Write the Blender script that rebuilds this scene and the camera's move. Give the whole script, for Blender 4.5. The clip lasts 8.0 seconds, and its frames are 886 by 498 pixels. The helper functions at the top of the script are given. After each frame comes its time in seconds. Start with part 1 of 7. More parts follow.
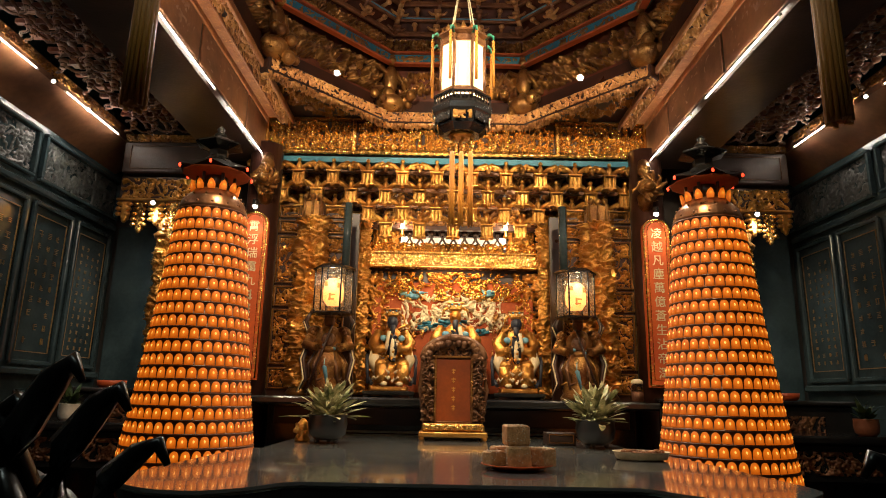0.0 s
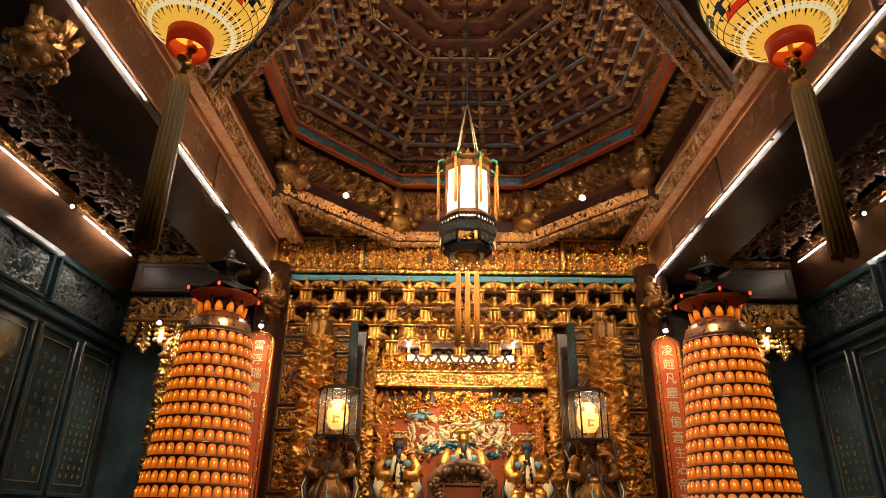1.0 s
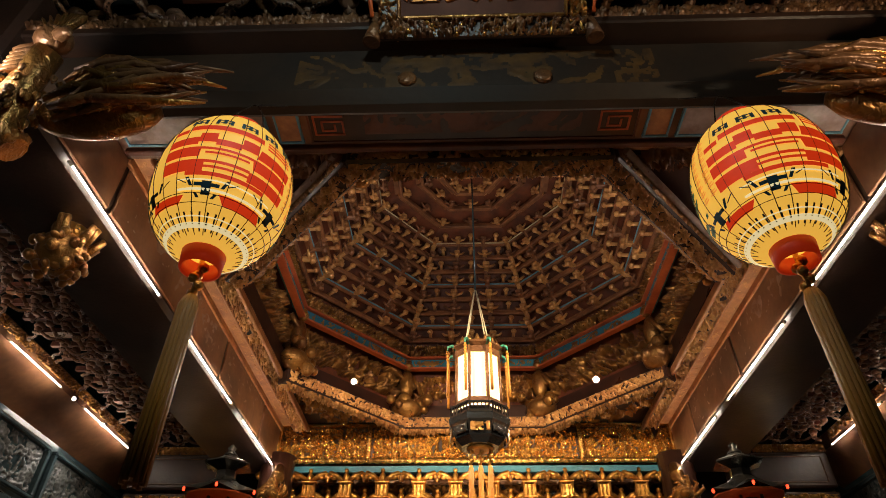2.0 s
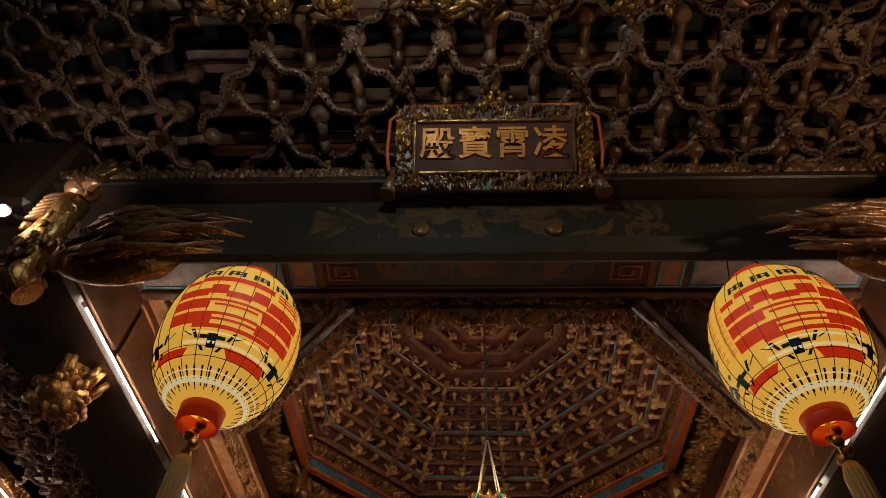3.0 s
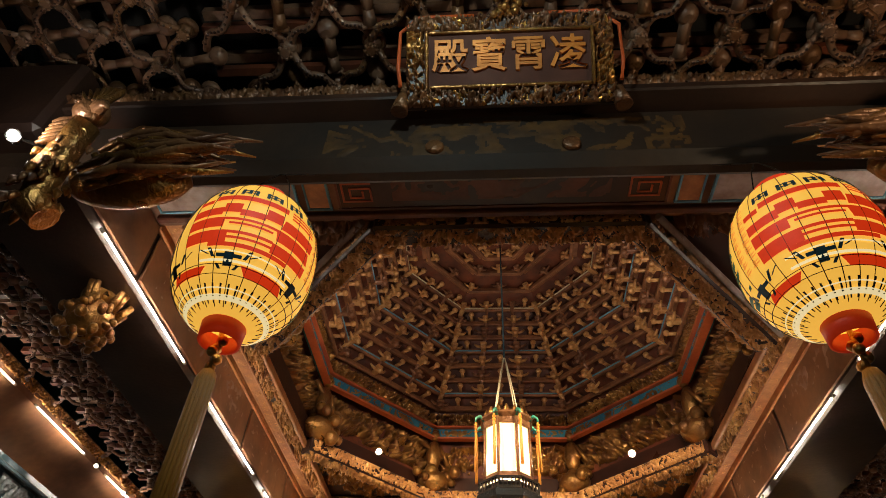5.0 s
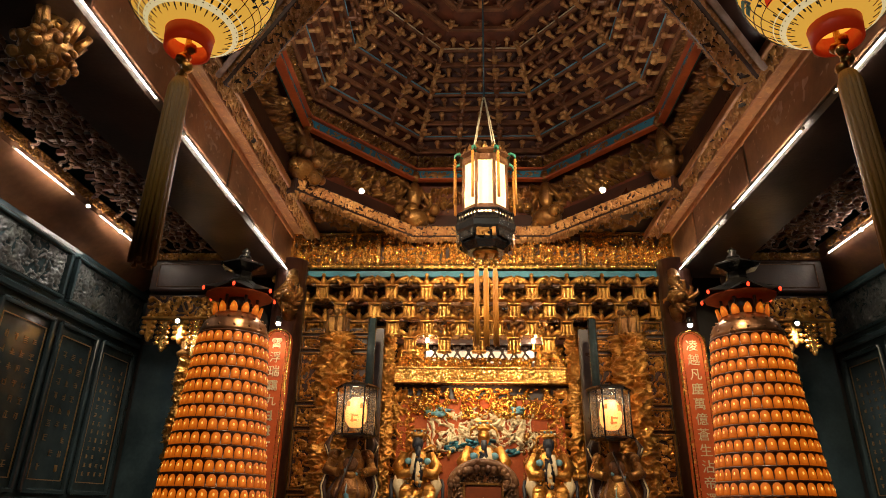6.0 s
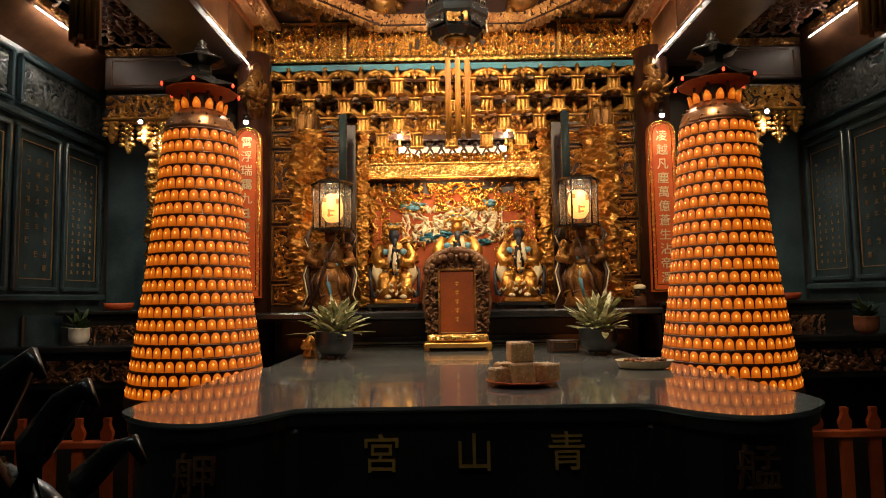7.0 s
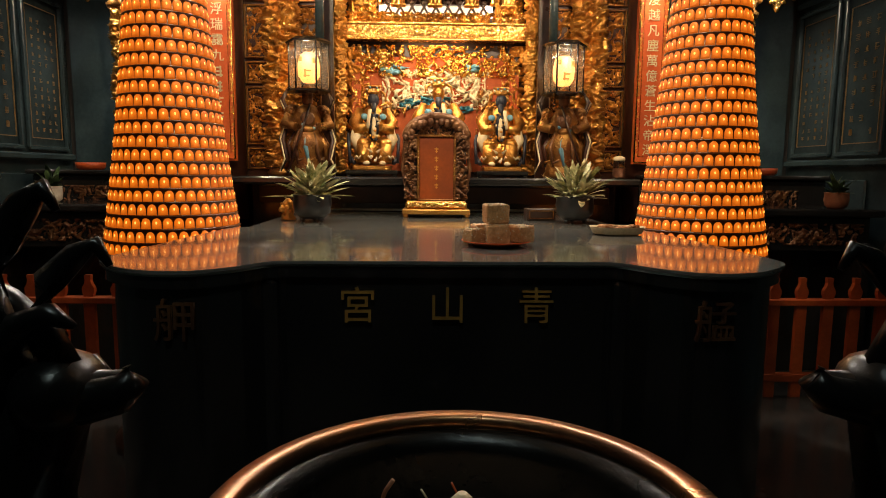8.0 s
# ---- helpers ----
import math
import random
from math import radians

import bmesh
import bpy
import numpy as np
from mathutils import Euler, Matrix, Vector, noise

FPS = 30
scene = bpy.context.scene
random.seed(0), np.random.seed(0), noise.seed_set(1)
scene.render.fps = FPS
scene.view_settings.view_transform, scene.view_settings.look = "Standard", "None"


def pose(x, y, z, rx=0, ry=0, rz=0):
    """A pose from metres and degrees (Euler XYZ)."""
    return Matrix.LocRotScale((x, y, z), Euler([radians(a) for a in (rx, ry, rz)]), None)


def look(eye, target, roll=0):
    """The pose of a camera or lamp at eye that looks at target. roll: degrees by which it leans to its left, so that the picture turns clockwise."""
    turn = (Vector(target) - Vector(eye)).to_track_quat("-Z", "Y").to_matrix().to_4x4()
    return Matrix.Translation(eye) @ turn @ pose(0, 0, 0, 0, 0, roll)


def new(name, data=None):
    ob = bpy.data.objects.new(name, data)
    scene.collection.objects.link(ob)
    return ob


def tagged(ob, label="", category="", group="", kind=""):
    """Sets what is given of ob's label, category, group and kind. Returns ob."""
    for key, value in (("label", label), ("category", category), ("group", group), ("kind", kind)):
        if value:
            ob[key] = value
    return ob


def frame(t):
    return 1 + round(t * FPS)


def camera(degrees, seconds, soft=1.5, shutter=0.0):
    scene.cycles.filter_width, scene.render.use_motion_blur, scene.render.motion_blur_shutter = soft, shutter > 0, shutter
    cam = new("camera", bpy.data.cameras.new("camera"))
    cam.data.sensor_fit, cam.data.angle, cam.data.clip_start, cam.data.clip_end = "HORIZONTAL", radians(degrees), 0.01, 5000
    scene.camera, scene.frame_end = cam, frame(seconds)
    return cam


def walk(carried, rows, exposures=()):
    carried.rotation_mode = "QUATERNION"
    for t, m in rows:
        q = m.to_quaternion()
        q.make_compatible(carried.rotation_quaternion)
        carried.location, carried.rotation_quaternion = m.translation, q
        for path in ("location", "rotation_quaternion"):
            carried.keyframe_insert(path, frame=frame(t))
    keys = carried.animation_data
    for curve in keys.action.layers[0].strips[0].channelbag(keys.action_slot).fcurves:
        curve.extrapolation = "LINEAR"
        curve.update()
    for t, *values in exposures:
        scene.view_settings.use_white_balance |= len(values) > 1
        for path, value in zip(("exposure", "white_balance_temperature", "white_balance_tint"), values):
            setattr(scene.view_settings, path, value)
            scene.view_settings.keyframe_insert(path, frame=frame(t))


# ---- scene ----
cam = camera(70.5, 8.0, soft=0.9)
PATH = [
    (0, (-0.082, 0.271, 1.301), (-0.083, 2.219, 1.756), 1.1),
    (0.5, (-0.079, 0.285, 1.312), (-0.091, 2.208, 1.86), 0.7),
    (1, (-0.083, 0.265, 1.342), (-0.11, 2.101, 2.135), 0.9),
    (1.5, (-0.081, 0.263, 1.387), (-0.127, 1.957, 2.449), 0.3),
    (2.8, (-0.087, 0.236, 1.463), (-0.172, 1.551, 2.967), 2.1),
    (3, (-0.079, 0.246, 1.468), (-0.171, 1.488, 3.033), 3.0),
    (3.5, (-0.076, 0.24, 1.489), (-0.205, 1.317, 3.169), 4.8),
    (4, (-0.086, 0.231, 1.517), (-0.202, 1.139, 3.296), 5.3),
    (4.5, (-0.082, 0.227, 1.519), (-0.212, 1.264, 3.224), 3.9),
    (5, (-0.081, 0.275, 1.47), (-0.224, 1.692, 2.874), 3.1),
    (5.2, (-0.081, 0.295, 1.449), (-0.23, 1.833, 2.719), 2.5),
    (6.3, (-0.08, 0.324, 1.388), (-0.133, 2.242, 1.953), 0.2),
    (6.5, (-0.076, 0.327, 1.379), (-0.116, 2.281, 1.805), -0.4),
    (7, (-0.072, 0.328, 1.37), (-0.079, 2.323, 1.521), -0.9),
    (7.5, (-0.067, 0.334, 1.347), (-0.067, 2.333, 1.293), -1.3),
    (8, (-0.06, 0.334, 1.316), (-0.008, 2.319, 1.072), 0.5),
]
walk(cam, [(t, look(eye, target, roll)) for t, eye, target, roll in PATH], ((0.0, 0.0), (1.5, 0.0), (3.0, -0.50), (3.5, 0.0), (4.0, 0.90), (4.5, 0.84), (5.0, 0.0), (6.5, -0.32), (7.5, 0.22), (8.0, 0.28)))

# ---- world and exposure ----
world = bpy.data.worlds.new("night")
scene.world = world
world.use_nodes = True
world.node_tree.nodes["Background"].inputs[0].default_value = (0.5, 0.6, 0.8, 1)
world.node_tree.nodes["Background"].inputs[1].default_value = 0.03
scene.view_settings.exposure = 0.0

WARM, WHITE = (1.0, 0.77, 0.48), (1.0, 0.92, 0.80)


def lamp(name, kind, at, power, colour, target=None, size=0.03, cone=70, blend=0.6):
    data = bpy.data.lights.new(name, kind)
    data.energy, data.color = power, colour
    if kind == "AREA":
        data.size = size
    else:
        data.shadow_soft_size = size
    if kind == "SPOT":
        data.spot_size, data.spot_blend = radians(cone), blend
    ob = new(name, data)
    ob.matrix_world = look(at, target) if target else pose(*at)
    return ob


# spotlights that stand on the ring of the dome, over the plaques and on the side beams, with unseen fills added
for sx in (-1, 1):
    lamp("dome_spot_light", "SPOT", (0.78 * sx, 3.98, 3.27), 105, WHITE, (0.25 * sx, 2.8, 1.0), cone=95, blend=0.8)
    # upward fills; the near pair is unseen, added to brighten the dome's far sides
    for y, aim in ((4.10, 2.9), (2.66, 4.2)):
        lamp("dome_up_fill", "SPOT", (0.82 * sx, y, 3.47), 3.5 if y > 3 else 17, WHITE, (0.15 * sx, aim, 4.25), cone=125, size=0.05)
    # unseen pair on the near side, added to brighten the altar
    lamp("altar_spot_fill", "SPOT", (0.70 * sx, 2.45, 3.36), 150, WARM, (0.30 * sx, 4.6, 1.9), cone=100, size=0.04)
    lamp("plaque_light", "SPOT", (1.43 * sx, 4.48, 2.58), 8, WARM, (1.43 * sx, 4.66, 1.9), cone=80)
    lamp("bay_light", "SPOT", (2.25 * sx, 4.68, 2.62), 15, WHITE, (2.2 * sx, 4.95, 2.0), cone=120)
    lamp("altar_bulb_light", "POINT", (0.41 * sx, 5.02, 2.60), 4, WARM, size=0.025)
    lamp("altar_lantern_light", "POINT", (0.825 * sx, 4.40, 2.09), 2.0, WARM, size=0.05)
    for y in (3.45, 4.25):
        lamp("wall_spot_light", "SPOT", (2.50 * sx, y, 3.12), 9 if sx < 0 else 1.5, WHITE, (2.85 * sx, y, 2.4), cone=110)
# unseen area lamps added to brighten the niche and the canopy carvings
lamp("niche_fill_light", "AREA", (0, 5.0, 2.27), 7, WARM, (0, 5.12, 1.6), size=0.5)
lamp("canopy_fill_light", "AREA", (0, 4.95, 2.74), 5, WARM, (0, 5.2, 3.0), size=0.9)
lamp("lamp_glow", "POINT", (0.003, 3.37, 2.95), 21, (1.0, 0.84, 0.6), size=0.1)
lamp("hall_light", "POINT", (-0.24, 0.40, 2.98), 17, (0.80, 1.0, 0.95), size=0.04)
lamp("side_spot_light", "SPOT", (-1.36, 1.16, 2.84), 4.5, WHITE, (-1.3, 1.4, 3.05), cone=150)
# unseen warm spot without a fixture, added to brighten the east phoenix and brackets
lamp("side_spot_light", "SPOT", (1.28, 0.80, 2.60), 15, WARM, (0.98, 1.3, 3.0), cone=110)


# ---- materials ----
def mat(name, a, b, rough=0.5, metal=0.0, scale=6.0, fine=70.0, bump=0.25, emit=None, power=0.0, vary=0.25, coat=0.0, clear=0.0, stretch=(1, 1, 1), carve=0.0):
    """A surface of two colours in soft patches, with fine grain, relief and uneven gloss."""
    m = bpy.data.materials.new(name)
    m.use_nodes = True
    nt = m.node_tree
    n, link = nt.nodes, nt.links.new
    p = n["Principled BSDF"]
    tc, info, add, sc = n.new("ShaderNodeTexCoord"), n.new("ShaderNodeObjectInfo"), n.new("ShaderNodeVectorMath"), n.new("ShaderNodeVectorMath")
    sc.operation = "MULTIPLY"
    sc.inputs[1].default_value = stretch
    mul = n.new("ShaderNodeMath")
    mul.operation, mul.inputs[1].default_value = "MULTIPLY", 17.0
    link(info.outputs["Random"], mul.inputs[0])
    link(tc.outputs["Object"], sc.inputs[0])
    link(sc.outputs[0], add.inputs[0])
    link(mul.outputs[0], add.inputs[1])
    big, small = n.new("ShaderNodeTexNoise"), n.new("ShaderNodeTexNoise")
    for t, s, d in ((big, scale, 4), (small, fine, 3)):
        t.inputs["Scale"].default_value, t.inputs["Detail"].default_value = s, d
        link(add.outputs[0], t.inputs["Vector"])
    ramp = n.new("ShaderNodeValToRGB")
    ramp.color_ramp.elements[0].position, ramp.color_ramp.elements[1].position = 0.35, 0.65
    ramp.color_ramp.elements[0].color, ramp.color_ramp.elements[1].color = (*a, 1), (*b, 1)
    link(big.outputs["Fac"], ramp.inputs[0])
    hsv = n.new("ShaderNodeHueSaturation")
    mr = n.new("ShaderNodeMapRange")
    mr.inputs["To Min"].default_value, mr.inputs["To Max"].default_value = 1 - vary, 1 + vary
    sm = n.new("ShaderNodeMath")
    sm.operation = "ADD"
    half = n.new("ShaderNodeMath")
    half.operation, half.inputs[1].default_value = "MULTIPLY_ADD", 0.5
    link(info.outputs["Random"], half.inputs[0])
    half.inputs[2].default_value = -0.25
    link(small.outputs["Fac"], sm.inputs[0])
    link(half.outputs[0], sm.inputs[1])
    link(sm.outputs[0], mr.inputs["Value"])
    link(mr.outputs[0], hsv.inputs["Value"])
    link(ramp.outputs[0], hsv.inputs["Color"])
    link(hsv.outputs[0], p.inputs["Base Color"])
    rr = n.new("ShaderNodeMapRange")
    rr.inputs["To Min"].default_value, rr.inputs["To Max"].default_value = max(0.02, rough * 0.7), min(1, rough * 1.35)
    link(big.outputs["Fac"], rr.inputs["Value"])
    link(rr.outputs[0], p.inputs["Roughness"])
    p.inputs["Metallic"].default_value = metal
    p.inputs["Coat Weight"].default_value = coat
    p.inputs["Coat Roughness"].default_value = 0.12
    p.inputs["Transmission Weight"].default_value = clear
    if bump:
        bp = n.new("ShaderNodeBump")
        bp.inputs["Strength"].default_value, bp.inputs["Distance"].default_value = bump, 0.004
        link(small.outputs["Fac"], bp.inputs["Height"])
        link(bp.outputs[0], p.inputs["Normal"])
        if carve:
            cut, cb = n.new("ShaderNodeTexNoise"), n.new("ShaderNodeBump")
            cut.inputs["Scale"].default_value, cut.inputs["Detail"].default_value, cut.inputs["Distortion"].default_value = carve, 1.5, 1.2
            cb.inputs["Strength"].default_value, cb.inputs["Distance"].default_value = 0.5, 0.012
            link(add.outputs[0], cut.inputs["Vector"])
            link(cut.outputs["Fac"], cb.inputs["Height"])
            link(cb.outputs[0], bp.inputs["Normal"])
    if emit:
        p.inputs["Emission Color"].default_value = (*emit, 1)
        p.inputs["Emission Strength"].default_value = power
    return m


GOLD = mat("gilded_wood", (0.78, 0.42, 0.11), (0.48, 0.22, 0.05), 0.31, 0.95, 9, 90, 0.5, carve=46)
GOLD_BRIGHT = mat("bright_gilding", (0.86, 0.52, 0.15), (0.64, 0.34, 0.09), 0.24, 0.95, 9, 90, 0.4, carve=46)
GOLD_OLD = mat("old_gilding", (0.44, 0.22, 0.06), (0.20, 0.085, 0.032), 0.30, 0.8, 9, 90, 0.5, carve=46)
BRONZE = mat("gilded_brown_wood", (0.22, 0.10, 0.04), (0.10, 0.04, 0.02), 0.38, 0.35, 10, 70, 0.5, carve=30)
LACQUER = mat("dark_red_brown_lacquer", (0.05, 0.017, 0.01), (0.025, 0.010, 0.008), 0.3, 0.0, 5, 40, 0.2)
WOOD = mat("dark_wood", (0.045, 0.021, 0.013), (0.022, 0.011, 0.008), 0.38, 0.0, 4, 50, 0.3)
REDWOOD = mat("red_brown_wood", (0.16, 0.042, 0.018), (0.07, 0.02, 0.011), 0.42, 0.0, 5, 50, 0.3)
PAINTED = mat("painted_beam", (0.30, 0.14, 0.07), (0.13, 0.06, 0.035), 0.34, 0.1, 3.5, 30, 0.2, coat=0.3)
COFFER = mat("coffer_paint", (0.54, 0.24, 0.09), (0.38, 0.15, 0.06), 0.4, 0.15, 14, 60, 0.3)
RED = mat("vermilion", (0.54, 0.095, 0.015), (0.42, 0.065, 0.012), 0.5, 0.0, 6, 60, 0.2)
ORANGE = mat("orange_paint", (0.50, 0.10, 0.025), (0.36, 0.065, 0.018), 0.4, 0.0, 6, 50, 0.25)
BLACK = mat("black_lacquer", (0.012, 0.012, 0.013), (0.02, 0.018, 0.017), 0.16, 0.0, 3, 40, 0.08, coat=0.6)
IRON = mat("dark_bronze", (0.010, 0.010, 0.010), (0.020, 0.018, 0.016), 0.28, 0.6, 12, 60, 0.3)
STONE = mat("dark_green_stone", (0.05, 0.078, 0.085), (0.028, 0.046, 0.052), 0.16, 0.0, 4, 45, 0.15, coat=0.2)
RELIEF_STONE = mat("carved_grey_stone", (0.075, 0.078, 0.072), (0.04, 0.045, 0.045), 0.45, 0.0, 10, 60, 0.4)
BLUE = mat("blue_paint", (0.02, 0.13, 0.20), (0.03, 0.18, 0.25), 0.45, 0.0, 8, 60, 0.2)
PALE_BLUE = mat("pale_blue_paint", (0.16, 0.36, 0.46), (0.10, 0.26, 0.38), 0.5, 0.0, 8, 60, 0.2)
CREAM = mat("cream_paint", (0.72, 0.60, 0.40), (0.60, 0.47, 0.28), 0.5, 0.0, 8, 60, 0.2)
DARKBLUE = mat("navy_cloth", (0.012, 0.02, 0.04), (0.02, 0.02, 0.03), 0.5, 0.0, 8, 60, 0.2)
GREEN = mat("green_ribbon", (0.02, 0.20, 0.13), (0.03, 0.14, 0.09), 0.5, 0.0, 8, 60, 0.2)
GLASS = mat("clear_glass", (0.95, 0.98, 0.97), (0.9, 0.95, 0.94), 0.02, 0.0, 2, 20, 0.0, clear=1.0, vary=0.02)
TABLE_GLASS = mat("table_glass", (0.19, 0.19, 0.175), (0.15, 0.15, 0.14), 0.035, 0.0, 3, 30, 0.02, coat=1.0)
GLASS_EDGE = mat("polished_glass_edge", (0.45, 0.55, 0.52), (0.35, 0.45, 0.42), 0.2, 0.0, 8, 50, 0.1)
TILE = mat("polished_floor_stone", (0.05, 0.045, 0.04), (0.03, 0.028, 0.026), 0.2, 0.0, 5, 40, 0.1)
PLASTER = mat("dark_plaster", (0.05, 0.04, 0.035), (0.03, 0.025, 0.022), 0.7, 0.0, 3, 40, 0.3)
LEAF = mat("variegated_leaf", (0.22, 0.26, 0.10), (0.72, 0.65, 0.40), 0.45, 0.0, 34, 90, 0.2)
LEAF_DARK = mat("green_leaf", (0.06, 0.11, 0.04), (0.12, 0.19, 0.07), 0.45, 0.0, 30, 90, 0.2)
POT = mat("black_glazed_pot", (0.012, 0.014, 0.017), (0.008, 0.009, 0.011), 0.35, 0.0, 6, 50, 0.1, coat=0.1)
WHITE_POT = mat("white_pot", (0.7, 0.68, 0.62), (0.6, 0.57, 0.5), 0.4, 0.0, 6, 50, 0.1)
TERRACOTTA = mat("terracotta", (0.34, 0.13, 0.06), (0.25, 0.09, 0.045), 0.6, 0.0, 6, 50, 0.2)
TASSEL = mat("golden_silk", (0.60, 0.25, 0.035), (0.46, 0.17, 0.022), 0.42, 0.0, 4, 160, 0.5, stretch=(6, 6, 0.5))
BRASS = mat("worn_brass", (0.40, 0.19, 0.085), (0.22, 0.11, 0.06), 0.30, 0.9, 10, 60, 0.2)
ASH = mat("incense_ash", (0.10, 0.09, 0.08), (0.05, 0.045, 0.04), 0.9, 0.0, 30, 150, 0.8)
CANDY = mat("sesame_sweet", (0.78, 0.46, 0.20), (0.60, 0.30, 0.11), 0.5, 0.0, 60, 170, 1.0)
SEED = mat("puffed_rice", (0.88, 0.74, 0.52), (0.74, 0.55, 0.33), 0.5, 0.0, 60, 170, 0.6)
PLASTIC = mat("orange_plastic", (0.90, 0.17, 0.025), (0.82, 0.14, 0.02), 0.3, 0.0, 6, 60, 0.05)


def amber():
    """Amber plastic lit from a small bulb behind it: the glow falls off round the bulb."""
    m = mat("amber_cup", (0.30, 0.09, 0.010), (0.24, 0.07, 0.008), 0.5, 0.0, 8, 50, 0.05)
    n, link = m.node_tree.nodes, m.node_tree.links.new
    p, tc = n["Principled BSDF"], n.new("ShaderNodeTexCoord")
    d, r = n.new("ShaderNodeVectorMath"), n.new("ShaderNodeValToRGB")
    d.operation = "DISTANCE"
    d.inputs[1].default_value = (0, -0.013, 0.027)
    k = n.new("ShaderNodeMath")
    k.operation, k.inputs[1].default_value = "MULTIPLY", 40.0
    link(tc.outputs["Object"], d.inputs[0])
    link(d.outputs["Value"], k.inputs[0])
    link(k.outputs[0], r.inputs[0])
    e = r.color_ramp.elements
    e[0].position, e[0].color = 0.08, (1.0, 0.41, 0.04, 1)
    e[1].position, e[1].color = 1.0, (0.42, 0.072, 0.003, 1)
    mid = r.color_ramp.elements.new(0.30)
    mid.color = (0.70, 0.150, 0.006, 1)
    link(r.outputs[0], p.inputs["Emission Color"])
    p.inputs["Emission Strength"].default_value = 1.02
    return m


AMBER = amber()
FLAME = mat("cup_bulb", (1, 0.6, 0.2), (1, 0.55, 0.18), 0.4, 0.0, 8, 50, 0.0, emit=(1.0, 0.48, 0.09), power=1.2)
CUP_BACK = mat("brown_plastic", (0.14, 0.045, 0.016), (0.09, 0.03, 0.012), 0.35, 0.0, 8, 50, 0.1)
PAPER = mat("lantern_paper", (0.55, 0.33, 0.06), (0.50, 0.28, 0.045), 0.6, 0.0, 7, 40, 0.15, emit=(1.0, 0.52, 0.07), power=0.80)
PAPER_RED = mat("red_lantern_paint", (0.40, 0.03, 0.01), (0.32, 0.022, 0.008), 0.6, 0.0, 25, 60, 0.1, emit=(1.0, 0.05, 0.006), power=0.50)
PAPER_BLUE = mat("navy_lantern_paint", (0.01, 0.05, 0.09), (0.015, 0.07, 0.09), 0.5, 0.0, 8, 50, 0.1)
PAPER_PALE = mat("pale_lantern_paint", (0.85, 0.72, 0.42), (0.8, 0.66, 0.36), 0.5, 0.0, 8, 50, 0.1, emit=(1.0, 0.80, 0.42), power=0.75)
PAPER_OCHRE = mat("ochre_lantern_paint", (0.6, 0.25, 0.05), (0.5, 0.2, 0.04), 0.5, 0.0, 8, 50, 0.1, emit=(1.0, 0.30, 0.03), power=0.5)
# weak emission stands in for lantern light on the ring, which is no lamp
RING_RED = mat("lantern_ring_red", (0.45, 0.03, 0.01), (0.34, 0.022, 0.008), 0.5, 0.0, 20, 60, 0.1, emit=(1.0, 0.05, 0.006), power=0.16)
SILK = mat("lit_silk_pane", (0.8, 0.62, 0.36), (0.72, 0.54, 0.3), 0.6, 0.0, 14, 60, 0.05, emit=(1.0, 0.76, 0.38), power=1.5)
LED = mat("led_tube", (1, 1, 1), (0.95, 0.95, 0.95), 0.4, 0.0, 5, 40, 0.0, emit=(1.0, 0.88, 0.72), power=66.0)
BULB = mat("lit_bulb", (1, 1, 1), (0.95, 0.95, 0.95), 0.4, 0.0, 5, 40, 0.0, emit=(1.0, 0.94, 0.82), power=22.0)
RED_BULB = mat("red_indicator", (0.8, 0.05, 0.03), (0.8, 0.05, 0.03), 0.4, 0.0, 5, 40, 0.0, emit=(1.0, 0.05, 0.015), power=3.0)
LANTERN_LIT = mat("lit_lantern_core", (1.0, 0.7, 0.4), (1, 0.5, 0.2), 0.4, 0.0, 12, 40, 0.0, emit=(1.0, 0.42, 0.09), power=1.9)
FROSTED = mat("lantern_glass", (0.93, 0.91, 0.88), (0.88, 0.86, 0.82), 0.06, 0.0, 10, 40, 0.0, clear=0.97, vary=0.04)
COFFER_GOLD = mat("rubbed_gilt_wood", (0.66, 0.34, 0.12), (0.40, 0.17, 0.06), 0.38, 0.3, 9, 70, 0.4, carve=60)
PALE_BROWN = mat("pale_painted_wood", (0.42, 0.30, 0.26), (0.26, 0.15, 0.11), 0.45, 0.0, 12, 60, 0.2)
DOME_RED = mat("red_brown_dome_board", (0.19, 0.044, 0.015), (0.09, 0.024, 0.011), 0.5, 0.0, 9, 60, 0.3)
DOME_WOOD = mat("brown_dome_wood", (0.30, 0.12, 0.05), (0.15, 0.055, 0.025), 0.42, 0.1, 12, 60, 0.3)
WALL_GILT = mat("dull_gilt_paint", (0.34, 0.20, 0.07), (0.22, 0.13, 0.05), 0.45, 0.1, 20, 80, 0.2)
CLOUD = mat("faded_gilt_cloud", (0.11, 0.055, 0.018), (0.05, 0.026, 0.012), 0.5, 0.1, 14, 60, 0.2)
# near-black puts the shade behind the brackets into the colour, despite the close lamp
GAP_SHADE = mat("gap_shade_board", (0.012, 0.009, 0.008), (0.006, 0.005, 0.005), 0.8, 0.0, 5, 40, 0.3)
STRAP = mat("rubbed_bracket_wood", (0.25, 0.125, 0.07), (0.11, 0.052, 0.03), 0.40, 0.1, 14, 70, 0.4)
BOARD_RED = mat("dull_red_brown_board", (0.10, 0.026, 0.010), (0.06, 0.016, 0.008), 0.75, 0.0, 6, 50, 0.3)
BEAM_WOOD = mat("smoked_beam_wood", (0.034, 0.019, 0.011), (0.016, 0.010, 0.007), 0.5, 0.0, 3, 40, 0.3)
GILT_SIGN = mat("orange_gilding", (0.62, 0.22, 0.03), (0.48, 0.16, 0.02), 0.5, 0.3, 20, 80, 0.2)
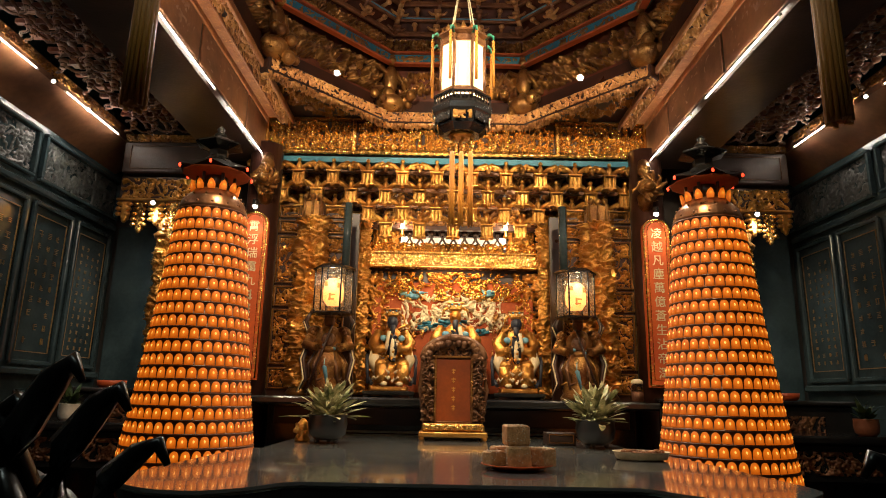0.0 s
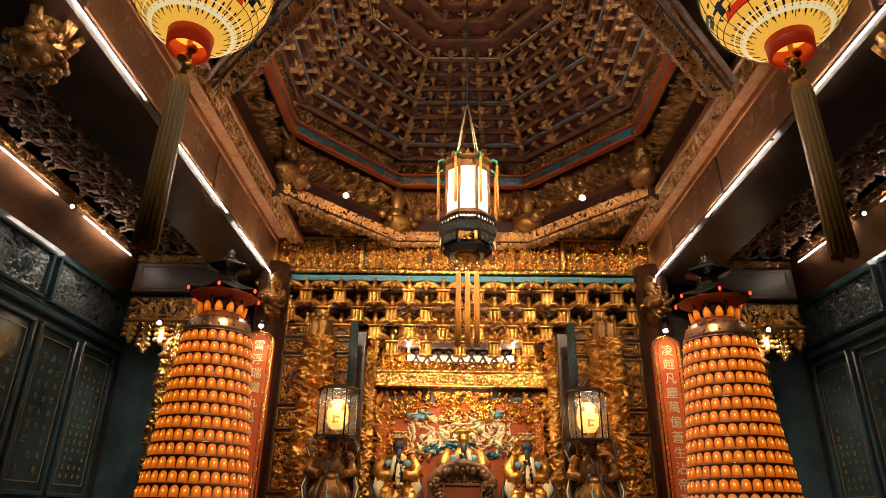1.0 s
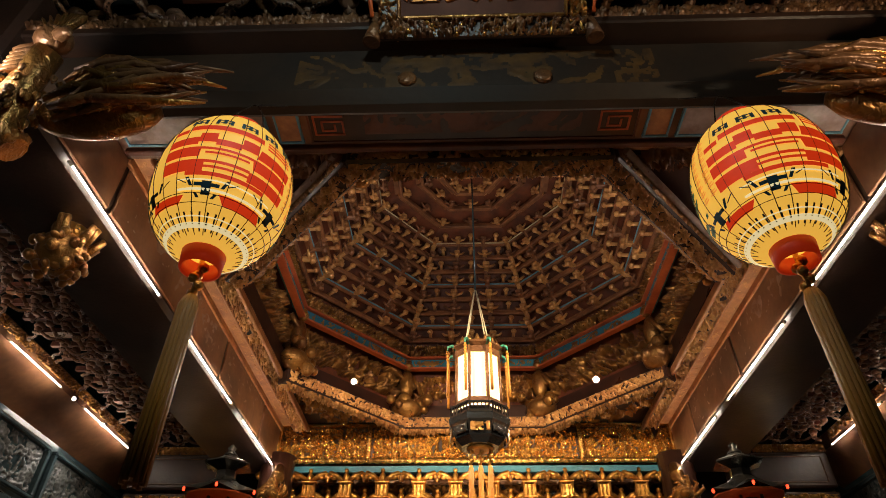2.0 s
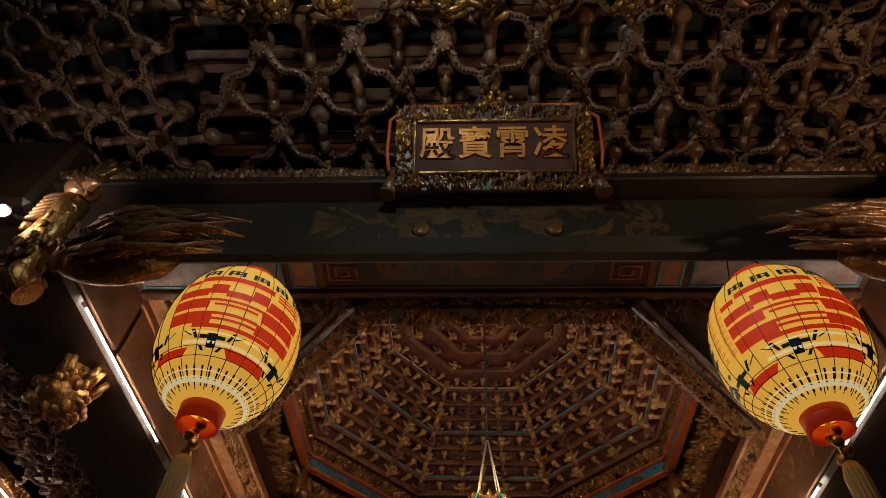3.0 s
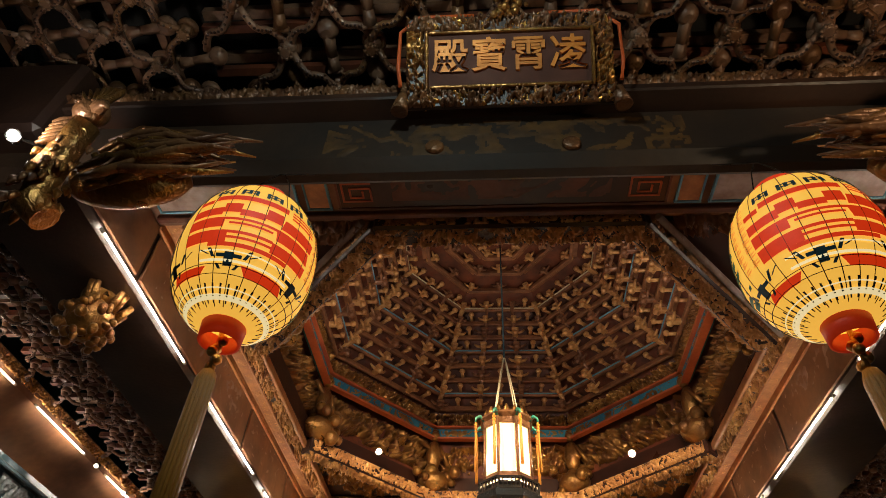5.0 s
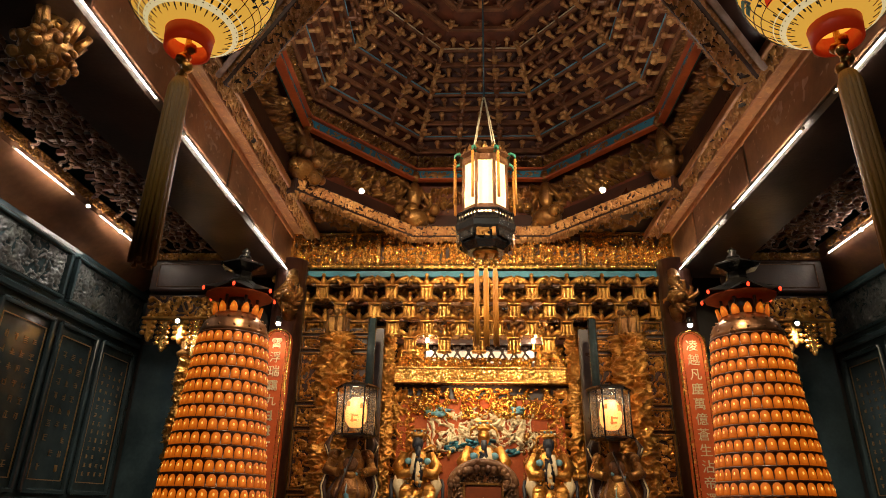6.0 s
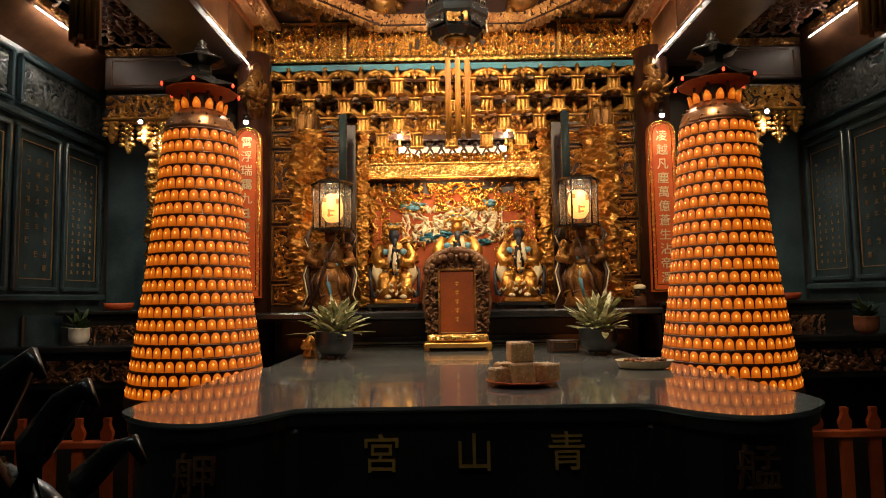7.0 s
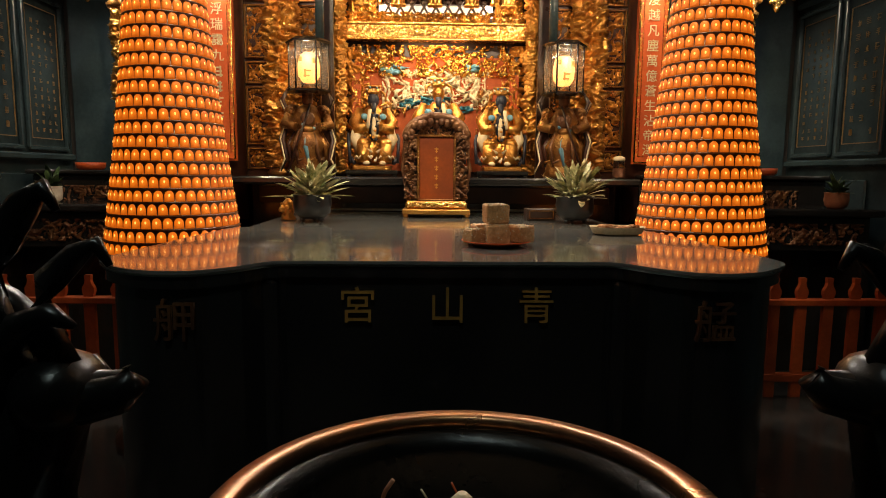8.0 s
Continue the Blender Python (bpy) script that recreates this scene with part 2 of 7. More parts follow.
GILT_PAINT = mat("gilt_paint", (0.62, 0.34, 0.08), (0.46, 0.24, 0.055), 0.4, 0.25, 20, 80, 0.2)
MURAL_RED = mat("mural_red", (0.42, 0.080, 0.010), (0.30, 0.050, 0.008), 0.75, 0.0, 8, 50, 0.2)
THRONE_RED = mat("orange_brown_lacquer", (0.26, 0.056, 0.010), (0.17, 0.035, 0.008), 0.35, 0.0, 6, 50, 0.2)
MIRROR = mat("mirror_glass", (0.75, 0.72, 0.74), (0.7, 0.68, 0.7), 0.06, 1.0, 3, 20, 0.02)


# ---- mesh helpers ----
def part(name, bm, material, parent, label=""):
    """Links a bmesh as one mesh object under a thing or a part."""
    me = bpy.data.meshes.new(name)
    bm.normal_update()
    bm.to_mesh(me)
    bm.free()
    for m in (material if isinstance(material, (list, tuple)) else [material]):
        me.materials.append(m)
    ob = new(name, me)
    ob.parent = parent
    return tagged(ob, label)


def share(name, me, parent, m):
    """Another object on a mesh that is already there."""
    ob = new(name, me)
    ob.parent = parent
    ob.matrix_basis = m
    return ob


def raw(name, verts, faces, material, parent, smooth=True):
    me = bpy.data.meshes.new(name)
    me.from_pydata(verts, [], faces)
    me.materials.append(material)
    if smooth:
        me.polygons.foreach_set("use_smooth", [True] * len(me.polygons))
    ob = new(name, me)
    ob.parent = parent
    return ob


def thing(name, at, label="", category="", group="", kind="", rz=0.0):
    ob = tagged(new(name), label, category, group, kind)
    ob.empty_display_size = 0.05
    ob.matrix_basis = pose(*at, 0, 0, rz)
    return ob


def box(bm, c, s, m=None, bevel=0.0, slot=0):
    mx = (m or Matrix()) @ Matrix.Translation(c) @ Matrix.Diagonal((*s, 1))
    geo = bmesh.ops.create_cube(bm, size=1, matrix=mx)
    fs = {f for v in geo["verts"] for f in v.link_faces}
    for f in fs:
        f.material_index = slot
    if bevel:
        out = bmesh.ops.bevel(bm, geom=list({e for f in fs for e in f.edges}), offset=bevel, segments=1, affect="EDGES")
        for f in out["faces"]:
            f.material_index = slot
    return bm


def ball(bm, c, s, u=10, v=7, m=None, slot=0):
    mx = (m or Matrix()) @ Matrix.Translation(c) @ Matrix.Diagonal((*(s if isinstance(s, (tuple, list)) else (s, s, s)), 1))
    geo = bmesh.ops.create_uvsphere(bm, u_segments=u, v_segments=v, radius=1, matrix=mx)
    for f in {f for w in geo["verts"] for f in w.link_faces}:
        f.smooth, f.material_index = True, slot
    return bm


def rod(bm, a, b, r0, r1=None, n=8, slot=0, caps=True):
    a, b = Vector(a), Vector(b)
    r1 = r0 if r1 is None else r1
    turn = (b - a).to_track_quat("Z", "Y").to_matrix().to_4x4()
    geo = bmesh.ops.create_cone(bm, cap_ends=caps, segments=n, radius1=r0, radius2=r1, depth=(b - a).length, matrix=Matrix.Translation((a + b) / 2) @ turn)
    for f in {f for w in geo["verts"] for f in w.link_faces}:
        f.smooth, f.material_index = len(f.verts) == 4, slot
    return bm


def tube(bm, pts, radii, n=6, slot=0, flat=1.0):
    """Sweeps a round section along points."""
    pts = [Vector(p) for p in pts]
    rs = radii if isinstance(radii, (list, tuple)) else [radii] * len(pts)
    rings = []
    for i, p in enumerate(pts):
        d = (pts[min(i + 1, len(pts) - 1)] - pts[max(i - 1, 0)]).normalized()
        q = d.to_track_quat("Z", "Y")
        rings.append([bm.verts.new(p + q @ Vector((rs[i] * math.cos(6.2832 * k / n), flat * rs[i] * math.sin(6.2832 * k / n), 0))) for k in range(n)])
    for r, s in zip(rings, rings[1:]):
        for k in range(n):
            f = bm.faces.new((r[k], r[(k + 1) % n], s[(k + 1) % n], s[k]))
            f.smooth, f.material_index = True, slot
    for r, flip in ((rings[0], True), (rings[-1], False)):
        f = bm.faces.new(r[::-1] if flip else r)
        f.material_index = slot
    return bm


def lathe(bm, profile, n=24, slot=0, sharp=False, c=(0, 0, 0), ring=False):
    """Turns (radius, height) pairs about the z axis."""
    rings = [[bm.verts.new((c[0] + r * math.cos(6.28318 * k / n), c[1] + r * math.sin(6.28318 * k / n), c[2] + z)) for k in range(n)] for r, z in profile]
    for a, b in zip(rings, rings[1:]):
        for k in range(n):
            f = bm.faces.new((a[k], a[(k + 1) % n], b[(k + 1) % n], b[k]))
            f.smooth, f.material_index = not sharp, slot
    if ring:
        for k in range(n):
            f = bm.faces.new((rings[-1][k], rings[-1][(k + 1) % n], rings[0][(k + 1) % n], rings[0][k]))
            f.smooth = not sharp
        return bm
    for r, z, flip in ((rings[0], 0, True), (rings[-1], 0, False)):
        f = bm.faces.new(r[::-1] if flip else r)
        f.material_index = slot
    return bm


def prism(bm, outline, z0, z1, slot=0):
    """A flat outline, counter-clockwise seen from above, raised from z0 to z1."""
    lo = [bm.verts.new((x, y, z0)) for x, y in outline]
    hi = [bm.verts.new((x, y, z1)) for x, y in outline]
    n = len(outline)
    for f in [bm.faces.new(hi), bm.faces.new(lo[::-1])] + [bm.faces.new((lo[i], lo[(i + 1) % n], hi[(i + 1) % n], hi[i])) for i in range(n)]:
        f.material_index = slot
    return bm


# smooth noise on arrays, for carved relief
def lattice_noise(x, y, seed):
    rng = np.random.RandomState(seed)
    g = rng.rand(64, 64)
    xi, yi = np.floor(x).astype(int), np.floor(y).astype(int)
    u, v = x - xi, y - yi
    u, v = u * u * (3 - 2 * u), v * v * (3 - 2 * v)
    a, b, c, d = g[yi % 64, xi % 64], g[yi % 64, (xi + 1) % 64], g[(yi + 1) % 64, xi % 64], g[(yi + 1) % 64, (xi + 1) % 64]
    return (a * (1 - u) + b * u) * (1 - v) + (c * (1 - u) + d * u) * v


def scrolls(x, y, size, seed):
    """Height 0 to 1 of carved scrollwork with a given size of scroll."""
    x, y = x / size, y / size
    wx, wy = lattice_noise(x * 0.7, y * 0.7, seed + 1), lattice_noise(x * 0.7 + 9, y * 0.7 + 5, seed + 2)
    n = lattice_noise(x + 2.2 * wx, y + 2.2 * wy, seed + 3)
    ridge = 1 - np.abs(2 * n - 1) * 2.3
    fine = 1 - np.abs(2 * lattice_noise(2.7 * x + 3 * wx, 2.7 * y + 3 * wy, seed + 4) - 1) * 2.2
    tiny = lattice_noise(6.1 * x + 4 * wy, 6.1 * y + 4 * wx, seed + 5) - 0.5
    return np.clip(0.60 * ridge + 0.42 * fine + 0.35 * tiny + 0.04, -0.4, 1)


def figures(x, y, h, pitch, seed):
    """Rows of small carved standing figures, heads above robes."""
    rng = np.random.RandomState(seed)
    out = np.full(x.shape, -0.5)
    c = x.min() + pitch * 0.6
    while c < x.max() - pitch * 0.3:
        tall = h * rng.uniform(0.62, 0.92)
        base, lean = y.min() + 0.02 * h, rng.uniform(-0.15, 0.15)
        cx = c + lean * (y - base)
        w = pitch * rng.uniform(0.24, 0.4) * (1.25 - 0.6 * np.clip((y - base) / tall, 0, 1))
        body = 1 - ((x - cx) / w) ** 2 - np.clip((y - base - 0.72 * tall) / (0.14 * tall), 0, 9) ** 2
        head = 1.1 - ((x - cx) ** 2 + (y - base - 0.86 * tall) ** 2) / (0.12 * tall) ** 2
        out = np.maximum(out, np.maximum(body * 0.85, head))
        c += pitch * rng.uniform(0.7, 1.3)
    return out


def relief(name, w, h, depth, material, parent, m, seed, size=0.05, cell=0.008, people=0.0, cut=0.0):
    """A carved panel in the x-z plane that stands out towards -y; ground that falls under 0 lies behind the board."""
    size = size * 0.66
    cell = min(cell, max(0.0045, size * 0.17))
    nx, nz = max(4, int(w / cell)), max(4, int(h / cell))
    X, Z = np.meshgrid(np.linspace(0, w, nx), np.linspace(0, h, nz))
    H = scrolls(X, Z, size, seed) - cut - 0.10
    depth = depth * 1.3
    if people:
        H = np.maximum(H * 0.85, figures(X, Z, h, people, seed + 7) * 0.8 + 0.35 * (scrolls(X, Z, size * 0.6, seed + 9) - 0.35))
    H[0], H[-1], H[:, 0], H[:, -1] = -0.3, -0.3, -0.3, -0.3
    verts = np.stack([X - w / 2, -depth * H, Z - h / 2], -1).reshape(-1, 3)
    i = (np.arange(nz - 1)[:, None] * nx + np.arange(nx - 1)[None]).ravel()
    faces = np.stack([i, i + 1, i + nx + 1, i + nx], -1)
    keep = H.ravel()[faces].max(1) > -0.12
    ob = raw(name, verts.tolist(), faces[keep].tolist(), material, parent)
    ob.matrix_basis = m
    return ob


def coil(name, r, h, depth, material, parent, m, seed, size=0.05, cell=0.010, swell=None):
    """A carved round column."""
    size, cell = size * 0.85, cell * 0.7
    n, nz = max(12, int(6.28 * r / cell)), max(4, int(h / cell))
    A, Z = np.meshgrid(np.linspace(0, 6.28318, n + 1)[:-1], np.linspace(0, h, nz))
    twist = 0.5 + 0.5 * np.sin(2 * A - Z * 16)
    R = r + depth * (0.85 * scrolls(A * r * 1.3 + Z * 0.15, Z, size, seed) + 0.35 * twist)
    if swell is not None:
        R = R * np.interp(Z / h, swell[0], swell[1])
    verts = np.stack([R * np.sin(A), -R * np.cos(A), Z], -1).reshape(-1, 3)
    k = np.arange(nz - 1)[:, None] * n
    j = np.arange(n)[None]
    a, b = (k + j).ravel(), (k + (j + 1) % n).ravel()
    ob = raw(name, verts.tolist(), np.stack([a, b, b + n, a + n], -1).tolist(), material, parent)
    ob.matrix_basis = m
    return ob


def letters(name, text, size, material, parent, m, depth=0.004, bold=0.0):
    """Raised characters in the x-z plane, facing -y, centred."""
    cu = bpy.data.curves.new(name, "FONT")
    cu.body, cu.size, cu.extrude = text, size, depth
    cu.offset = bold
    cu.align_x, cu.align_y = "CENTER", "CENTER"
    tmp = bpy.data.objects.new(name, cu)
    scene.collection.objects.link(tmp)
    me = bpy.data.meshes.new_from_object(tmp.evaluated_get(bpy.context.evaluated_depsgraph_get()))
    bpy.data.objects.remove(tmp)
    me.materials.clear()
    me.materials.append(material)
    ob = new(name, me)
    ob.parent = parent
    ob.matrix_basis = m @ pose(0, 0, 0, 90)
    return ob

# ---- the setting ----
XW, YB = 2.80, 5.32      # side walls, back wall
CX, CY = 0.0, 3.38     # middle of the dome


def slab(name, lo, hi, material, label, category="wall"):
    ob = thing(name, (lo[0], lo[1], lo[2]), label, category, kind="structure")
    bm = bmesh.new()
    s = [b - a for a, b in zip(lo, hi)]
    box(bm, [v / 2 for v in s], s)
    part("body", bm, material, ob)
    return ob


floor = slab("floor", (-3.0, -3.2, -0.1), (3.0, 5.5, 0.0), TILE, "polished dark stone floor of the hall", "floor")
slab("wall_south", (-3.0, -3.2, 0), (3.0, -3.05, 5.0), PLASTER, "plain dark wall behind the hall's front bay")
slab("wall_north", (-3.0, YB, 0), (3.0, YB + 0.15, 5.0), PLASTER, "dark back wall behind the gilded altar")
slab("ceiling", (-3.0, -3.2, 4.95), (3.0, 5.5, 5.05), PLASTER, "dark plain ceiling above the brackets", "ceiling")


def side_wall(name, sx):
    ob = thing(name, (sx * XW, 0, 0), "dark green polished stone wall with carved panels and inscriptions", "wall", kind="structure")
    bm = bmesh.new()
    box(bm, (sx * 0.09, 1.15, 2.5), (0.16, 8.4, 5.0))
    part("body", bm, STONE, ob)
    turn = pose(0, 0, 0, 0, 0, 90 if sx < 0 else -90)
    ys = [(2.02, 2.44), (2.55, 2.97), (3.10, 3.56), (3.70, 4.16), (4.27, 4.67), (4.78, 5.20)]
    for i, (a, b) in enumerate(ys):
        w, mid = b - a, (a + b) / 2
        fr = bmesh.new()
        for z, h in ((1.46, 0.03), (2.50, 0.03)):
            box(fr, (-sx * 0.012, mid, z), (0.03, w + 0.04, h), bevel=0.006)
        for y in (a - 0.015, b + 0.015):
            box(fr, (-sx * 0.012, y, 1.98), (0.03, 0.03, 1.04), bevel=0.006)
        part("panel_frame", fr, STONE, ob)
        ln = bmesh.new()
        for z in (1.53, 2.43):
            box(ln, (-sx * 0.006, mid, z), (0.006, w - 0.06, 0.006))
        for y in (a + 0.03, b - 0.03):
            box(ln, (-sx * 0.006, y, 1.98), (0.006, 0.006, 0.90))
        part("gilt_line", ln, WALL_GILT, ob, "thin gilt border line")
        rng = random.Random(31 + i)
        tx = bmesh.new()
        cols = 3 if i % 3 == 1 else 4
        for c in range(cols):
            y = a + 0.06 + (c + 0.5) * (w - 0.12) / cols
            for r in range(14 if i % 3 == 2 else 9):
                z = 2.36 - (r + 0.5) * 0.8 / (14 if i % 3 == 2 else 9)
                if rng.random() < 0.12:
                    continue
                s = 0.030 if i % 3 == 2 else 0.044
                for k in range(4):
                    if rng.random() < 0.5:
                        box(tx, (-sx * 0.005, y + rng.uniform(-0.1, 0.1) * s, z + (k - 1.5) * s * 0.26), (0.004, s * rng.uniform(0.5, 0.95), s * 0.11))
                    else:
                        box(tx, (-sx * 0.005, y + rng.uniform(-0.35, 0.35) * s, z), (0.004, s * 0.12, s * rng.uniform(0.5, 1)))
        part("inscription", tx, WALL_GILT, ob, "small gilt inscription strokes")
    for i, (a, b) in enumerate([(2.05, 3.06), (3.16, 4.15), (4.26, 5.22)]):
        fr = bmesh.new()
        mid, w = (a + b) / 2, b - a
        for z in (2.655, 2.965):
            box(fr, (-sx * 0.02, mid, z), (0.04, w + 0.05, 0.025), bevel=0.006)
        for y in (a - 0.012, b + 0.012):
            box(fr, (-sx * 0.02, y, 2.81), (0.04, 0.025, 0.29), bevel=0.006)
        part("relief_frame", fr, STONE, ob)
        relief("carved_relief", w, 0.28, 0.012, RELIEF_STONE, ob, Matrix.Translation((-sx * 0.004, mid, 2.81)) @ turn, 60 + i, 0.06, 0.011, cut=0.15)
    ledge = bmesh.new()
    box(ledge, (-sx * 0.03, 1.6, 1.40), (0.06, 7.3, 0.05), bevel=0.012)
    box(ledge, (-sx * 0.02, 1.6, 2.58), (0.04, 7.3, 0.05), bevel=0.01)
    part("stone_ledge", ledge, STONE, ob)
    dado = bmesh.new()
    for y in (2.6, 3.7, 4.75):
        box(dado, (-sx * 0.012, y, 1.12), (0.024, 0.8, 0.34), bevel=0.01)
    part("dado_panel", dado, STONE, ob)
    return ob


side_wall("wall_west", -1)
side_wall("wall_east", 1)


def side_beam(name, sx):
    """The painted beam under the ceiling along a side wall, with tube lights on its inner edge."""
    ob = thing(name, (sx * 2.58, 0, 3.0), "painted wooden wall beam with a carved gilt edge", "beam", kind="structure")
    bm = bmesh.new()
    a = [(0.0, 0.19), (0.28, 0.0), (0.28, 0.30), (0.0, 0.30)]
    lo = [bm.verts.new((sx * x, 0.4, z)) for x, z in a]
    hi = [bm.verts.new((sx * x, 5.2, z)) for x, z in a]
    for i in range(4):
        bm.faces.new((lo[i], lo[(i + 1) % 4], hi[(i + 1) % 4], hi[i]))
    bm.faces.new(lo), bm.faces.new(hi)
    bmesh.ops.recalc_face_normals(bm, faces=bm.faces)
    part("body", bm, PAINTED, ob)
    relief("carved_edge", 4.3, 0.07, 0.015, GOLD_OLD, ob, Matrix.Translation((0, 2.6, 0.26)) @ pose(0, 0, 0, 0, 0, 90 if sx < 0 else -90), 81, 0.03, 0.009)
    return ob


side_beam("trim_west", -1)
side_beam("trim_east", 1)


def main_beam(name, sx):
    """A broad beam along the dome's side, its inner face painted in panels."""
    ob = thing(name, (sx * 1.47, 0, 3.05), "dark wooden beam with painted scenes along its inner face", "beam", kind="structure")
    bm = bmesh.new()
    box(bm, (sx * 0.21, 3.1, 0.20), (0.42, 3.6, 0.40), bevel=0.02)
    part("body", bm, WOOD, ob)
    for i, (a, b) in enumerate(((1.62, 2.02), (2.05, 3.42), (3.45, 4.28), (4.31, 4.78))):
        p = bmesh.new()
        box(p, (-sx * 0.004, (a + b) / 2, 0.165), (0.014, b - a, 0.27), bevel=0.005)
        part("painted_panel", p, PAINTED, ob)
        if i in (1, 2):
            relief("painted_cloud", (b - a) * 0.9, 0.20, 0.004, PALE_BROWN, ob, Matrix.Translation((-sx * 0.010, (a + b) / 2, 0.165)) @ pose(0, 0, 0, 0, 0, 90 if sx < 0 else -90), 90 + i, 0.13, 0.011, cut=0.45)
    return ob


for sx, nm in ((-1, "beam_west"), (1, "beam_east")):
    main_beam(nm, sx)


def tube_light(at, length, rz=90):
    ob = thing("tube_light", at, "slim white fluorescent tube light fixed along a beam", "tube light", "tube lights", rz=rz)
    bm = bmesh.new()
    rod(bm, (-length / 2, 0, 0), (length / 2, 0, 0), 0.0034, n=8)
    part("tube", bm, LED, ob)
    for s in (-1, 1):
        bm = bmesh.new()
        rod(bm, (s * length / 2, 0, 0), (s * (length / 2 + 0.02), 0, 0), 0.007, n=8)
        part("end_cap", bm, WHITE_POT, ob)
    return ob


for sx in (-1, 1):
    for y0, y1 in ((1.72, 2.57), (2.82, 3.68), (3.88, 4.78)):
        tube_light((sx * 1.449, (y0 + y1) / 2, 3.038), y1 - y0 - 0.05)
    for y0, y1 in ((2.3, 2.95), (3.15, 3.72), (4.0, 4.70)):
        if sx < 0 or y0 > 3:
            tube_light((sx * 2.55, (y0 + y1) / 2, 3.175), y1 - y0 - 0.04)


def spotlight(at, aim, size=0.03, stem=None):
    """A small can spotlight with a lit face."""
    ob = thing("spotlight", at, "small round spotlight with a bright white face", "spotlight", "spotlights")
    d = (Vector(aim) - Vector(at)).normalized() * size
    bm = bmesh.new()
    rod(bm, -d * 1.6, d * 0.3, size * 0.8, size, n=14)
    part("can", bm, BLACK, ob)
    bm = bmesh.new()
    ball(bm, d * 0.5, size * 0.72, 12, 8)
    part("bulb", bm, BULB, ob)
    if stem:
        bm = bmesh.new()
        rod(bm, (0, 0, 0), Vector(stem) - Vector(at), 0.006, n=7)
        part("stem", bm, BLACK, ob)
    return ob


for sx in (-1, 1):
    spotlight((0.83 * sx, 4.17, 3.43), (0.5 * sx, 2.0, 2.9), 0.024)
    # this pair is unseen, added to carry the near upward fills
    spotlight((0.85 * sx, 2.42, 3.40), (0.5 * sx, 4.0, 4.2), 0.022)
    spotlight((1.43 * sx, 4.56, 2.600), (1.43 * sx, 4.53, 2.3), 0.024)
    spotlight((2.25 * sx, 4.75, 2.662), (2.2 * sx, 4.4, 2.4), 0.022)
    for y in (3.85, 4.25):
        spotlight((2.53 * sx, y, 3.165), (2.5 * sx, y - 0.3, 3.0), 0.016)
spotlight((-1.40, 1.22, 2.88), (-1.0, 0.6, 2.5), 0.020, (-1.42, 1.42, 3.05))


def pendant():
    ob = thing("pendant_lamp", (-0.24, 0.32, 3.02), "plain pendant lamp hung from the overhead beam", "lamp")
    bm = bmesh.new()
    rod(bm, (0, 0, 0.06), (0, 0, 0.40), 0.006, n=8)
    part("rod", bm, IRON, ob)
    bm = bmesh.new()
    lathe(bm, [(0.012, 0.0), (0.018, 0.02), (0.016, 0.07), (0.006, 0.08)], 16)
    part("socket", bm, IRON, ob)
    return ob


pendant()


# the coffered ceiling round the eight-sided dome
def octagon(inset, z=0.0, c=(CX, CY)):
    """Corners of the dome's octagon, drawn in by inset from its outer edge."""
    ax, ay, hx, hy = 1.29 - inset, 1.38 - inset, max(0.02, 0.55 - 0.414 * inset), max(0.02, 0.57 - 0.414 * inset)
    return [Vector((c[0] + x, c[1] + y, z)) for x, y in ((ax, hy), (hx, ay), (-hx, ay), (-ax, hy), (-ax, -hy), (-hx, -ay), (hx, -ay), (ax, -hy))]


def edges(inset, c=(CX, CY)):
    """For each side of the octagon: length, middle and heading in degrees."""
    o = octagon(inset, 0, c)
    for k in range(8):
        a, b = o[k], o[(k + 1) % 8]
        d = b - a
        yield k, d.length, (a + b) / 2, math.degrees(math.atan2(d.y, d.x))


